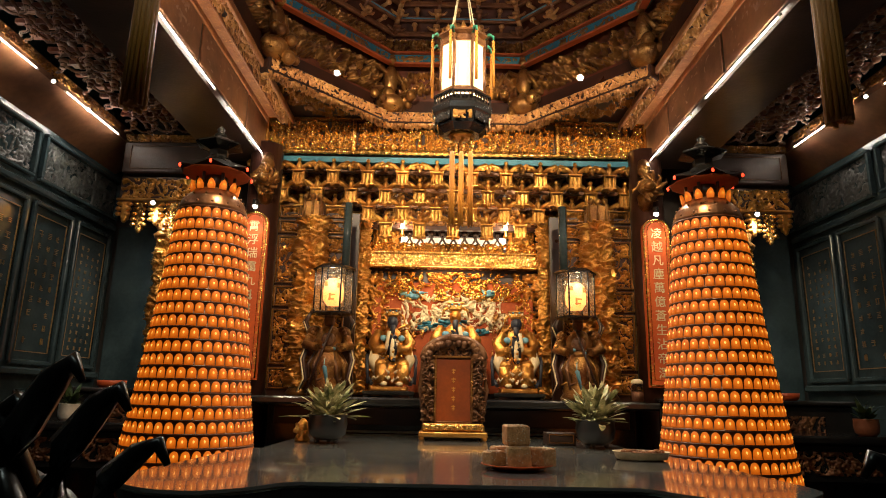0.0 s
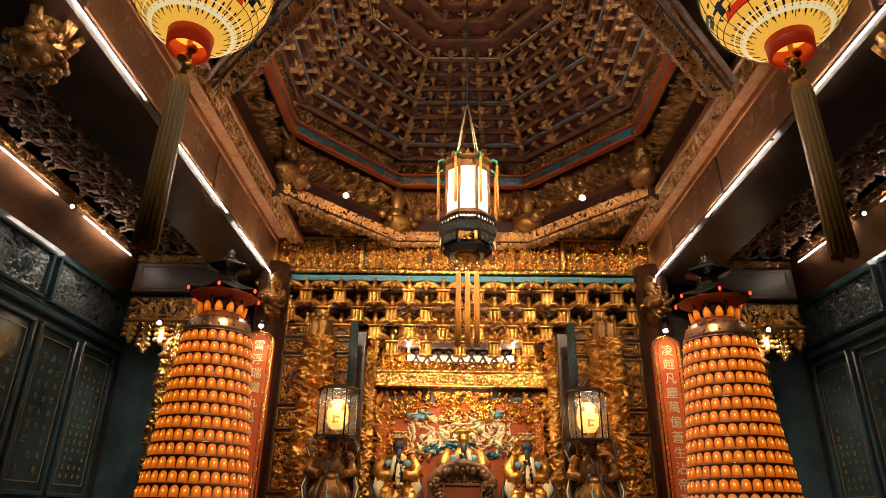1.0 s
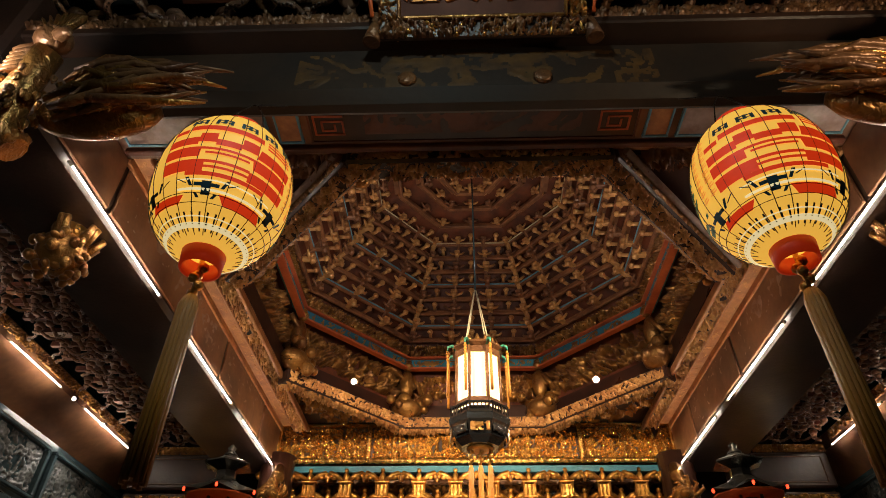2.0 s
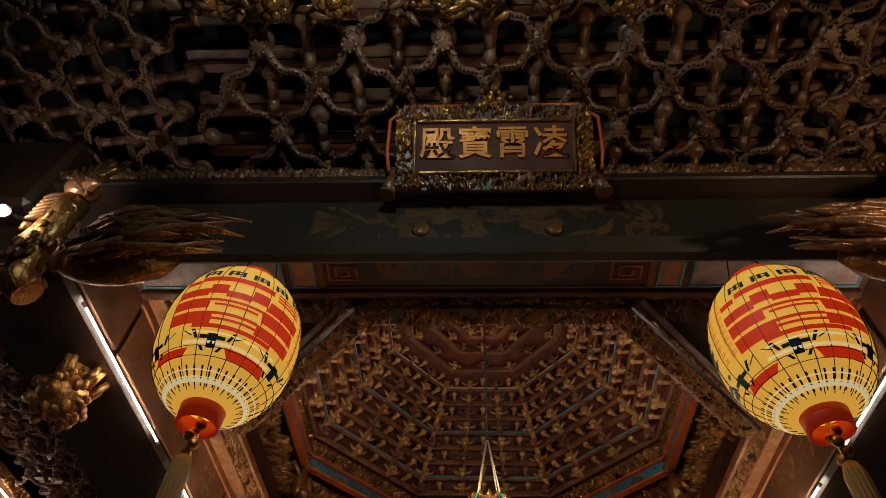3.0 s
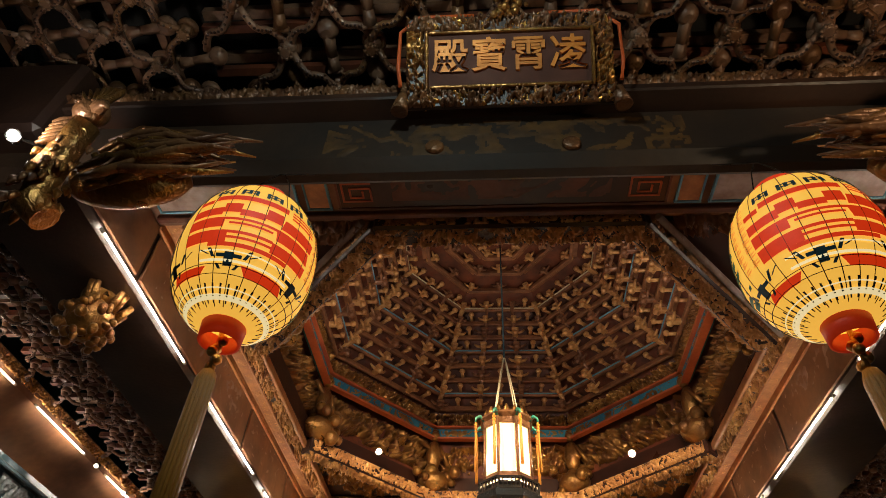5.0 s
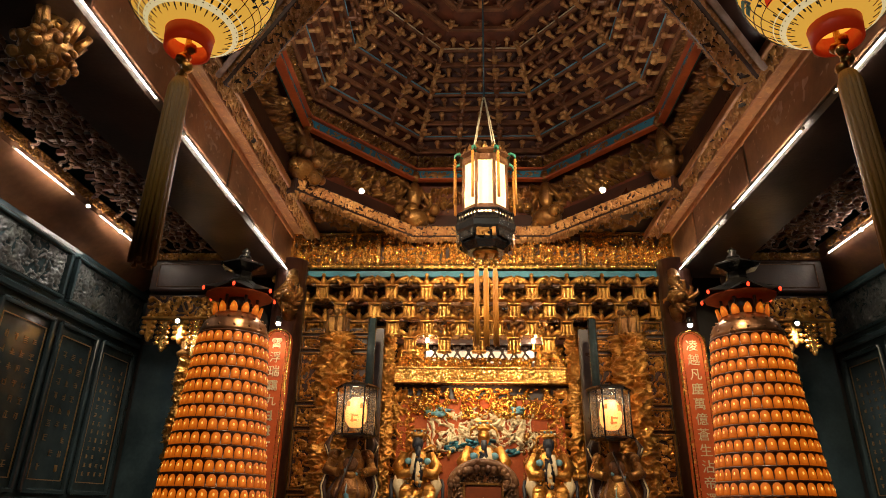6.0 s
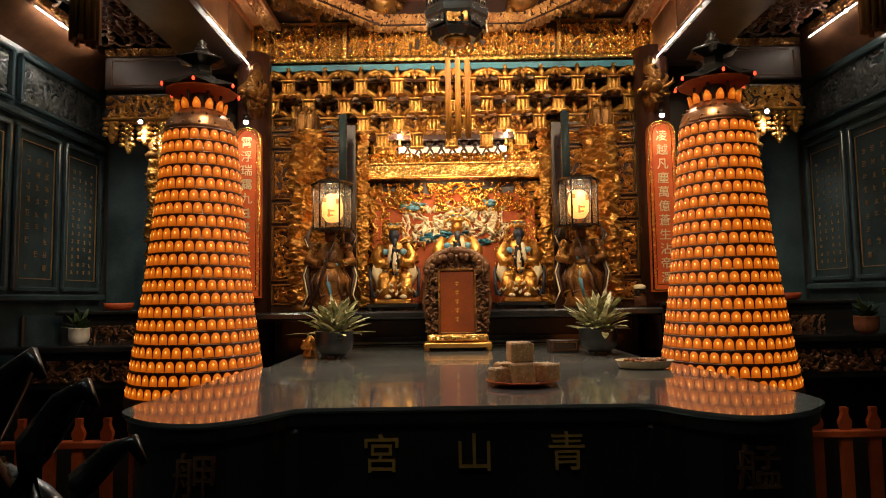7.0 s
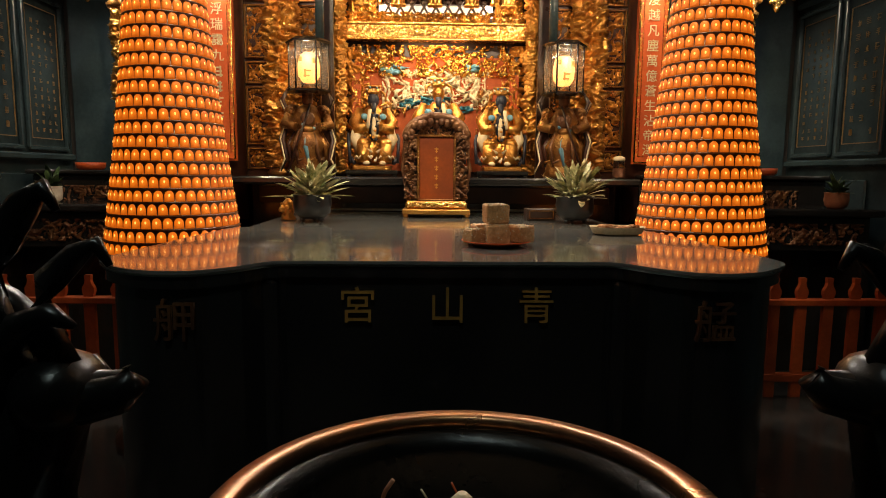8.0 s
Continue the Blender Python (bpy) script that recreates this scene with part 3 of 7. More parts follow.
def coffer():
    ob = thing("coffer", (0, 0, 0), "carved and painted coffered ceiling frame round the dome", "ceiling", kind="structure")
    down = pose(0, 0, 0, 90)
    # boards: side bands, painted board behind the front beam, sunk corner triangles
    for sx in (-1, 1):
        bm = bmesh.new()
        box(bm, (sx * 1.38, 3.40, 3.375), (0.18, 2.80, 0.02))
        part("side_board", bm, COFFER, ob)
        for x, w, h in ((1.458, 0.022, 0.05), (1.362, 0.014, 0.034), (1.262, 0.020, 0.046)):
            bm = bmesh.new()
            box(bm, (sx * x, 3.40, 3.352), (w, 2.78, h), bevel=0.004)
            part("moulding", bm, COFFER, ob)
        bm = bmesh.new()
        box(bm, (sx * 1.312, 3.40, 3.368), (0.088, 2.78, 0.010))
        part("band_ground", bm, LACQUER, ob)
        turn = Matrix.Translation((sx * 1.312, 3.40, 3.361)) @ pose(0, 0, 0, 0, 0, 90) @ down
        relief("carved_band", 2.78, 0.092, 0.036, COFFER_GOLD, ob, turn, 112 + sx, 0.045, 0.008)
        turn = Matrix.Translation((sx * 1.41, 3.40, 3.366)) @ pose(0, 0, 0, 0, 0, 90) @ down
        relief("painted_scroll", 2.74, 0.06, 0.004, COFFER_GOLD, ob, turn, 130 + sx, 0.06, 0.011, cut=0.3)
    for sx in (-1, 1):
        for sy in (-1, 1):
            ends = sorted(((CX + sx * 1.29, CY + sy * 0.55), (CX + sx * 0.53, CY + sy * 1.40), (CX + sx * 1.29, CY + sy * 1.40)))
            bm = bmesh.new()
            vs = [bm.verts.new((x, y, 3.405)) for x, y in ends]
            f = bm.faces.new(vs)
            f.normal_update()
            if f.normal.z > 0:
                f.normal_flip()
            bmesh.ops.solidify(bm, geom=bm.faces[:], thickness=-0.01)
            part("corner_board", bm, LACQUER, ob)
            m = Matrix.Translation((sx * 1.085, CY + sy * 1.175, 3.392)) @ pose(0, 0, 0, 0, 0, -sx * sy * 47.0) @ down
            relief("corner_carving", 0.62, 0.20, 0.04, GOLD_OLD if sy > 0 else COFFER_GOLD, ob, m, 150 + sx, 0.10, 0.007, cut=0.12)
    # painted board behind the front beam: framed panels, meanders at the ends
    bm = bmesh.new()
    box(bm, (0, 1.81, 3.365), (2.94, 0.40, 0.02))
    part("front_board", bm, PAINTED, ob)
    for x0, x1, m in ((-0.67, 0.61, LACQUER), (-0.80, -0.71, COFFER), (0.65, 0.74, COFFER), (-1.42, -0.84, PALE_BROWN), (0.78, 1.42, PALE_BROWN)):
        bm = bmesh.new()
        box(bm, ((x0 + x1) / 2, 1.83, 3.351), (x1 - x0, 0.19, 0.008), bevel=0.002)
        part("front_panel", bm, m, ob)
        bm = bmesh.new()
        for yy in (1.73, 1.93):
            box(bm, ((x0 + x1) / 2, yy, 3.349), (x1 - x0 + 0.012, 0.008, 0.012))
        for xx in (x0, x1):
            box(bm, (xx, 1.83, 3.349), (0.008, 0.19, 0.012))
        part("panel_line", bm, PALE_BLUE if m is not LACQUER else REDWOOD, ob)
    for x in (-0.593, 0.522):
        bm = bmesh.new()
        for cx, cy, w, h in ((0, 0.045, 0.12, 0.008), (0, -0.045, 0.12, 0.008), (-0.056, 0, 0.008, 0.09), (0.056, 0.012, 0.008, 0.066), (0.014, -0.02, 0.084, 0.008), (-0.026, 0.004, 0.008, 0.05), (0.0, 0.026, 0.055, 0.008), (0.024, 0.01, 0.008, 0.03)):
            box(bm, (x + cx, 1.845 + cy, 3.345), (w, h, 0.004))
        part("meander", bm, ORANGE, ob, "red painted meander ornament")
    relief("panel_scroll", 0.85, 0.10, 0.003, REDWOOD, ob, Matrix.Translation((-0.03, 1.845, 3.346)) @ down, 133, 0.12, 0.009, cut=0.25)
    bm = bmesh.new()
    box(bm, (0, 1.965, 3.352), (2.90, 0.03, 0.04), bevel=0.005)
    part("front_moulding", bm, REDWOOD, ob)
    relief("front_band", 2.50, 0.13, 0.045, DOME_WOOD, ob, Matrix.Translation((0, 2.065, 3.352)) @ down, 118, 0.06, 0.007, cut=0.12)
    # the octagon's ring: sloping moulding with carving beneath and inside
    for k, L, mid, ang in edges(0.05):
        if k in (3, 7):
            continue
        m = Matrix.Translation((mid.x, mid.y, 0)) @ pose(0, 0, 0, 0, 0, ang)
        bm = bmesh.new()
        box(bm, (0, 0, 3.345), (L + 0.04, 0.11, 0.09), m, bevel=0.010)
        part("octagon_ring", bm, LACQUER, ob)
        relief("ring_underside", L + 0.02, 0.085, 0.024, COFFER_GOLD, ob, m @ pose(0, 0, 3.298) @ down, 160 + k, 0.035, 0.007)
        relief("ring_inside", L, 0.075, 0.014, COFFER_GOLD, ob, m @ pose(0, 0.058, 3.345, 0, 0, 180), 170 + k, 0.03, 0.008)
        relief("ring_outside", L, 0.06, 0.012, COFFER_GOLD, ob, m @ pose(0, -0.058, 3.34), 175 + k, 0.03, 0.008)
        if k in (4, 6):
            bm = bmesh.new()
            rod(bm, (-L * 0.5, -0.085, 3.335), (L * 0.5, -0.085, 3.335), 0.016, n=8)
            bm.transform(m)
            part("corner_rail", bm, PALE_BROWN, ob, "pale painted rail along the corner")
    return ob


coffer()


# the dome: a carved drum, a blue band, then tiers of brackets on eight leaning sides
def dome():
    Z = 3.36
    ob = thing("dome", (CX, CY, Z), "eight-sided wooden dome of stacked red-brown brackets with gilt figures", "dome", kind="structure")
    o0 = (0, 0)
    tiers = [(0.12 + 0.48 * j / 7, 0.66 + 0.60 * j / 7) for j in range(8)] + [(0.76, 1.32), (0.92, 1.36), (1.06, 1.39)]
    shell = bmesh.new()
    prof = [(-0.01, 0.04), (-0.01, 0.50)] + [(d - 0.035, z + 0.03) for d, z in tiers] + [(1.24, 1.42)]
    rings = [[shell.verts.new((v.x, v.y, z)) for v in octagon(d, 0, o0)] for d, z in prof]
    for a, b in zip(rings, rings[1:]):
        for k in range(8):
            shell.faces.new((a[k], b[k], b[(k + 1) % 8], a[(k + 1) % 8]))
    shell.faces.new(rings[-1])
    bmesh.ops.recalc_face_normals(shell, faces=shell.faces)
    part("shell", shell, DOME_RED, ob)
    for k, L, mid, ang in edges(0.02, o0):
        face = Matrix.Translation((mid.x, mid.y, 0)) @ pose(0, 0, 0, 0, 0, ang + 180)
        relief("drum_carving", L, 0.22, 0.06, GOLD_OLD, ob, face @ pose(0, 0, 0.30), 200 + k, 0.085, 0.009, cut=0.1)
        bm = bmesh.new()
        box(bm, (0, 0, 0.09), (L, 0.02, 0.12), face)
        part("drum_foot", bm, LACQUER, ob)
    for k, L, mid, ang in edges(0.085, o0):
        face = Matrix.Translation((mid.x, mid.y, 0)) @ pose(0, 0, 0, 0, 0, ang + 180)
        bm = bmesh.new()
        box(bm, (0, 0, 0.465), (L * 0.98, 0.05, 0.075), face, bevel=0.006)
        part("blue_band", bm, BLUE, ob, "blue painted band")
        relief("band_scroll", L * 0.9, 0.055, 0.005, GOLD_OLD, ob, face @ pose(0, -0.026, 0.465), 210 + k, 0.07, 0.008, cut=0.35)
        relief("upper_carving", L * 0.96, 0.11, 0.035, GOLD_OLD, ob, face @ pose(0, -0.02, 0.57), 220 + k, 0.045, 0.009)
        for zz in (0.42, 0.512):
            bm = bmesh.new()
            box(bm, (0, -0.022, zz), (L * 0.99, 0.05, 0.014), face)
            part("band_edge", bm, ORANGE, ob)
    # bracket on a rib: block, cup, ball and two short curled arms; it looks towards -y
    arm = bmesh.new()
    box(arm, (0, -0.035, 0.0), (0.034, 0.09, 0.030), bevel=0.006)
    box(arm, (0, -0.075, 0.020), (0.048, 0.036, 0.026), bevel=0.007)
    ball(arm, (0, -0.085, -0.012), (0.021, 0.021, 0.018), 8, 5)
    for q in (-1, 1):
        tube(arm, [(q * 0.012, -0.06, 0.0), (q * 0.045, -0.065, 0.006), (q * 0.062, -0.06, 0.026)], [0.010, 0.010, 0.007], 5)
    made = part("bracket_arm", arm, COFFER_GOLD, ob)
    arm_me = made.data
    bpy.data.objects.remove(made)
    arm_red = arm_me.copy()
    arm_red.materials[0] = DOME_WOOD
    knob = bmesh.new()
    rod(knob, (0, 0.01, 0), (0, -0.045, 0), 0.010, n=6)
    ball(knob, (0, -0.05, 0.004), (0.017, 0.015, 0.015), 8, 5)
    made = part("bracket_knob", knob, COFFER_GOLD, ob)
    knob_me = made.data
    bpy.data.objects.remove(made)
    for j, (d, z) in enumerate(tiers):
        for k, L, mid, ang in edges(d, o0):
            face = Matrix.Translation((mid.x, mid.y, z)) @ pose(0, 0, 0, 0, 0, ang + 180)
            bm = bmesh.new()
            box(bm, (0, -0.012, 0), (L, 0.024, 0.030), face, bevel=0.004)
            box(bm, (0, 0.012, 0.022), (L, 0.05, 0.012), face)
            part("tier_beam", bm, DOME_WOOD, ob)
            if j in (1, 4, 7):
                bm = bmesh.new()
                box(bm, (0, -0.026, 0.004), (L * 0.97, 0.005, 0.009), face)
                part("pale_stripe", bm, PALE_BLUE if j < 7 else CREAM, ob, "thin pale painted stripe")
            for i in range(3 if j < 8 else 2):
                n = 3 if j < 8 else 2
                x = L * (i / n - 0.5)
                share("bracket_arm", arm_me if (i + j) % 3 else arm_red, ob, face @ pose(x, 0, 0.006, 0, 0, 22.5 if i == 0 else 0) @ Matrix.Scale(1.12 if j < 6 else 0.9, 4))
                if j < 8:
                    share("bracket_knob", knob_me, ob, face @ pose(x + L / 6, -0.004, 0.040) @ Matrix.Scale(1.4, 4))
    # ribs: at each corner and two on each side
    for k in range(8):
        for i in range(3):
            pts = []
            for d, z in tiers[:8]:
                o = octagon(d + 0.028, 0, o0)
                p = o[k].lerp(o[(k + 1) % 8], i / 3)
                pts += [(p.x, p.y, z - 0.004), (p.x, p.y, z + 0.034)]
            bm = bmesh.new()
            tube(bm, pts, [0.022 if i == 0 else 0.014, 0.015 if i == 0 else 0.010] * 8, 6)
            part("rib", bm, COFFER_GOLD if i == 0 else DOME_WOOD, ob)
    # gilt figures that stand on a clouded base at the corners of the drum
    for k in range(8):
        v = octagon(0.10, 0, o0)[k]
        fig = bmesh.new()
        rng = random.Random(k)
        ball(fig, (0, 0, 0.05), (0.09, 0.07, 0.06), 10, 6)
        for _ in range(12):
            ball(fig, (rng.uniform(-0.12, 0.12), rng.uniform(-0.07, 0.05), rng.uniform(0.0, 0.13)), rng.uniform(0.020, 0.042), 7, 5)
        ball(fig, (0, 0, 0.20), (0.046, 0.036, 0.09), 9, 6)
        ball(fig, (0, -0.01, 0.315), 0.030, 8, 6)
        ball(fig, (0, 0.0, 0.345), (0.026, 0.026, 0.018), 8, 5)
        rod(fig, (-0.09, 0, 0.28), (0.05, -0.02, 0.18), 0.015, 0.01, 6)
        rod(fig, (0.09, 0, 0.15), (0.03, -0.02, 0.25), 0.015, 0.01, 6)
        fig.transform(Matrix.Translation((v.x, v.y, 0.03)) @ pose(0, 0, 0, 0, 0, math.degrees(math.atan2(v.y, v.x)) - 90) @ Matrix.Scale(1.3, 4))
        part("gilt_figure", fig, GOLD_OLD, ob)
    return ob


dome()


# front beam with bosses and the brackets over it
def front_beam():
    ob = thing("beam_front", (0, 1.40, 2.85), "dark painted front beam with round bosses and gilt cloud patterns", "beam", kind="structure")
    bm = bmesh.new()
    box(bm, (0, 0.05, 0.225), (3.9, 0.10, 0.26), bevel=0.034)
    part("body", bm, BEAM_WOOD, ob)
    bm = bmesh.new()
    box(bm, (0, 0.13, 0.40), (3.9, 0.14, 0.26))
    part("upper_board", bm, BEAM_WOOD, ob)
    bm = bmesh.new()
    for x in (-0.236, 0.170):
        lathe(bm, [(0.028, 0), (0.028, 0.012), (0.022, 0.018), (0.004, 0.018)], 20, c=(0, 0, 0))
        for v in bm.verts:
            if v.co.y > -0.5 and not v.tag:
                v.co = Vector((v.co.x + x, -v.co.z, v.co.y + 0.16))
                v.tag = True
    bmesh.ops.recalc_face_normals(bm, faces=bm.faces)
    part("boss", bm, BRONZE, ob)
    relief("gilt_cloud", 1.10, 0.17, 0.0015, CLOUD, ob, pose(-0.03, -0.001, 0.215), 307, 0.10, 0.006, cut=0.42)
    bm = bmesh.new()
    box(bm, (0, -0.02, 0.36), (3.9, 0.10, 0.035), bevel=0.006)
    part("cornice", bm, WOOD, ob)
    relief("cornice_carving", 3.6, 0.045, 0.012, BRONZE, ob, pose(0, -0.072, 0.395), 302, 0.03, 0.009)
    return ob


front_beam()

# ---- tables ----
def smooth_line(pts, n=8):
    out = []
    for i in range(len(pts) - 1):
        p0, p1, p2, p3 = (Vector(pts[min(max(j, 0), len(pts) - 1)]) for j in (i - 1, i, i + 1, i + 2))
        for k in range(n):
            t = k / n
            out.append(0.5 * ((2 * p1) + (p2 - p0) * t + (2 * p0 - 5 * p1 + 4 * p2 - p3) * t * t + (3 * p1 - p0 - 3 * p2 + p3) * t ** 3))
    return [(v.x, v.y) for v in out] + [tuple(pts[-1])]


def front_table():
    ob = thing("offering_table", (0.0, 2.2, 0), "black lacquered offering table with a glass top and gilt characters", "table")

    body = None

    def outline(grow):
        half = smooth_line([(0.42, 0.0 - grow), (0.515, -0.015 - grow), (0.60, -0.13 - grow), (0.71, -0.205 - grow), (0.86, -0.17 - grow), (0.985 + grow, -0.05), (1.012 + grow, 0.07)], 7)
        half += [(0.985 + grow, 0.60), (0.94 + grow, 1.08)]
        return half + [(-x, y) for x, y in half[::-1]]
    for name, g, z0, z1, m, lb in (("body", -0.02, 0.06, 1.0, BLACK, ""), ("plinth", 0.0, 0.0, 0.06, BLACK, ""), ("top_board", 0.005, 1.0, 1.034, BLACK, ""), ("pale_edge", 0.012, 1.034, 1.040, GLASS_EDGE, "pale edge under the glass"), ("glass_top", 0.02, 1.042, 1.052, TABLE_GLASS, "polished dark glass sheet")):
        bm = bmesh.new()
        prism(bm, outline(g)[::1], z0, z1)
        bmesh.ops.recalc_face_normals(bm, faces=bm.faces)
        made = part(name, bm, m, ob, lb)
        body = made if name == "body" else body
    for x in (-0.53, 0.53):
        bm = bmesh.new()
        box(bm, (x, 0.0, 0.52), (0.05, 0.06, 0.95), bevel=0.012)
        part("corner_post", bm, BLACK, ob)
    for ch, x, y, s, a in (("宮", -0.268, 0.005, 0.118, 0), ("山", 0.004, 0.005, 0.118, 0), ("青", 0.275, 0.005, 0.118, 0), ("舺", -0.735, -0.20, 0.125, -4), ("艋", 0.735, -0.20, 0.125, 4)):
        letters("character", ch, s, GILT_PAINT if abs(x) < 0.5 else BRONZE, body, pose(x, y, 0.905, 0, 0, a), 0.006)
    return ob


def rear_table():
    ob = thing("altar_table", (0.0, 3.32, 0), "long black altar table with a glass top", "table")
    for name, z0, z1, g, m in (("body", 0, 0.99, -0.03, BLACK), ("top_board", 0.99, 1.022, 0, BLACK), ("glass_top", 1.026, 1.034, 0.01, TABLE_GLASS)):
        bm = bmesh.new()
        box(bm, (0, 0.72, (z0 + z1) / 2), (1.90 + 2 * g, 1.40 + 2 * g, z1 - z0), bevel=0.006)
        part(name, bm, m, ob)
    return ob


front_table()
rear_table()


# ---- towers of small lamps ----
def cup_mesh():
    """One lamp cup: an arched amber shell with a bulb that shines through."""
    bm = bmesh.new()
    n, w, h, d = 9, 0.0203, 0.0525, 0.009
    rows = []
    for lay, (k, y) in enumerate(((1.0, 0.0), (0.96, -0.55 * d), (0.72, -d), (0.34, -1.12 * d))):
        pts = [(-w * k, -0.0)] + [(w * k * -math.cos(math.pi * i / (n - 1)), h * 0.55 + h * 0.45 * k * math.sin(math.pi * i / (n - 1))) for i in range(n)] + [(w * k, 0.0)]
        rows.append([bm.verts.new((x, y, z if z else (1 - k) * h * 0.25)) for x, z in pts])
    for a, b in zip(rows, rows[1:]):
        for i in range(len(a) - 1):
            f = bm.faces.new((a[i], a[i + 1], b[i + 1], b[i]))
            f.smooth = True
        bm.faces.new((a[-1], a[0], b[0], b[-1]))
    bm.faces.new(rows[-1])
    ball(bm, (0, -d * 1.05, h * 0.50), (0.0045, 0.003, 0.007), 6, 4, slot=1)
    bmesh.ops.recalc_face_normals(bm, faces=bm.faces)
    me = bpy.data.meshes.new("lamp_cup")
    bm.to_mesh(me)
    bm.free()
    me.materials.append(AMBER), me.materials.append(FLAME)
    return me


CUP = cup_mesh()


def lamp_tower(at, turn):
    ob = thing("lamp_tower", at, "tall tapering tower of rows of glowing amber lamps", "lamp tower", "lamp towers", rz=turn)
    z0, rows, step = 0.937, 21, 0.0590

    def radius(z):
        return 0.164 + (0.308 - 0.164) * (2.20 - z) / (2.20 - 0.95) - 0.012 * math.sin(math.pi * min(1, max(0, (z - 0.95) / 1.25)))
    core = bmesh.new()
    prof = [(0.30, 0.0), (0.30, 0.05), (0.27, 0.08), (0.27, 0.82), (0.30, 0.87), (0.318, 0.90), (0.318, 0.925)]
    for i in range(rows + 1):
        z = z0 + i * step
        r = radius(z)
        prof += [(r + 0.005, z - 0.004), (r + 0.005, z + 0.002), (r - 0.004, z + 0.004), (r - 0.006, z + step - 0.006)]
    zt = z0 + (rows + 0.0) * step
    lathe(core, prof[:-2], 40)
    part("core", core, CUP_BACK, ob)
    neck = bmesh.new()
    r = radius(zt)
    lathe(neck, [(r, zt), (r * 1.0, zt + 0.02), (r * 0.94, zt + 0.04), (r * 0.93, zt + 0.055), (r * 0.78, zt + 0.085), (r * 0.66, zt + 0.10), (r * 0.64, zt + 0.115)], 32)
    brass = part("brass_neck", neck, BRASS, ob, "brass shoulder with small studs")
    bm = bmesh.new()
    ball(bm, (0, 0, 0), 0.007, 6, 4)
    stud = part("stud", bm, BRASS, brass, "small brass stud")
    for k in range(28):
        a = 6.28318 * (k // 2) / 14 + (k % 2) * 0.22
        rr, zz = ((0.97, 0.03), (0.86, 0.075))[k % 2]
        m = pose(r * rr * math.cos(a), r * rr * math.sin(a), zt + zz)
        if k:
            share("stud", stud.data, brass, m)
        else:
            stud.matrix_basis = m
    me = bmesh.new()
    for i, (x, z) in enumerate(((-0.018, 0), (-0.020, 0.022), (-0.011, 0.042), (0, 0.052), (0.011, 0.042), (0.020, 0.022), (0.018, 0))):
        me.verts.new((x, 0, z)), me.verts.new((x * 0.8, -0.012, z))
    me.verts.ensure_lookup_table()
    v = me.verts
    me.faces.new([v[2 * i + 1] for i in range(7)]), me.faces.new([v[2 * i] for i in range(6, -1, -1)])
    for i in range(7):
        j = (i + 1) % 7
        me.faces.new((v[2 * i], v[2 * j], v[2 * j + 1], v[2 * i + 1]))
    pet = part("petal_lamp", me, AMBER, ob)
    for k in range(12):
        a = 30 * k
        m = pose(0, 0, zt + 0.11, 0, 0, a) @ pose(0, -r * 0.62, 0, 12)
        if k == 0:
            pet.matrix_basis = m
        else:
            share("petal_lamp", pet.data, ob, m)
    # small roofed pavilion on top
    bm = bmesh.new()
    rod(bm, (0, 0, 0.11), (0, 0, 0.25), 0.008, n=6)
    post = part("post", bm, LACQUER, ob)
    for k in range(6):
        a = radians(60 * k + 30)
        m = pose(r * 0.55 * math.cos(a), r * 0.55 * math.sin(a), zt)
        if k:
            share("post", post.data, ob, m)
        else:
            post.matrix_basis = m
    bm = bmesh.new()
    lathe(bm, [(r * 0.35, zt + 0.10), (r * 0.35, zt + 0.25)], 12)
    part("pavilion", bm, LACQUER, ob)
    bm = bmesh.new()
    tip, ridge = [], bm.verts.new((0, 0, zt + 0.345))
    lower = bm.verts.new((0, 0, zt + 0.20))
    mid = []
    for k in range(12):
        a = radians(30 * k)
        rr = 0.195 if k % 2 == 0 else 0.168
        tip.append(bm.verts.new((rr * math.cos(a), rr * math.sin(a), zt + (0.235 if k % 2 == 0 else 0.215))))
        mid.append(bm.verts.new((0.09 * math.cos(a), 0.09 * math.sin(a), zt + 0.275)))
    for k in range(12):
        j = (k + 1) % 12
        bm.faces.new((tip[k], tip[j], mid[j], mid[k])), bm.faces.new((mid[k], mid[j], ridge)), bm.faces.new((tip[j], tip[k], lower))
    roof = part("roof", bm, IRON, ob, "dark six-sided roof with upturned corners")
    upper = bmesh.new()
    lathe(upper, [(0.050, zt + 0.30), (0.050, zt + 0.345), (0.125, zt + 0.372), (0.118, zt + 0.382), (0.06, zt + 0.405), (0.02, zt + 0.43)], 6, sharp=True)
    part("upper_roof", upper, IRON, roof)
    eave = bmesh.new()
    lathe(eave, [(0.07, zt + 0.198), (0.165, zt + 0.209), (0.168, zt + 0.214)], 12, sharp=True)
    part("eave_board", eave, MURAL_RED, roof, "red boards under the eaves")
    fin = bmesh.new()
    lathe(fin, [(0.03, zt + 0.42), (0.035, zt + 0.43), (0.015, zt + 0.45), (0.022, zt + 0.465), (0.003, zt + 0.485)], 10)
    part("finial", fin, IRON, roof)
    bm = bmesh.new()
    ball(bm, (0, 0, 0), (0.007, 0.007, 0.011), 8, 6)
    red = part("red_light", bm, RED_BULB, roof, "small red light at a roof corner")
    for k in range(6):
        a = radians(60 * k)
        m = pose(0.188 * math.cos(a), 0.188 * math.sin(a), zt + 0.224)
        if k:
            share("red_light", red.data, roof, m)
        else:
            red.matrix_basis = m
    back = bmesh.new()
    placed = 0
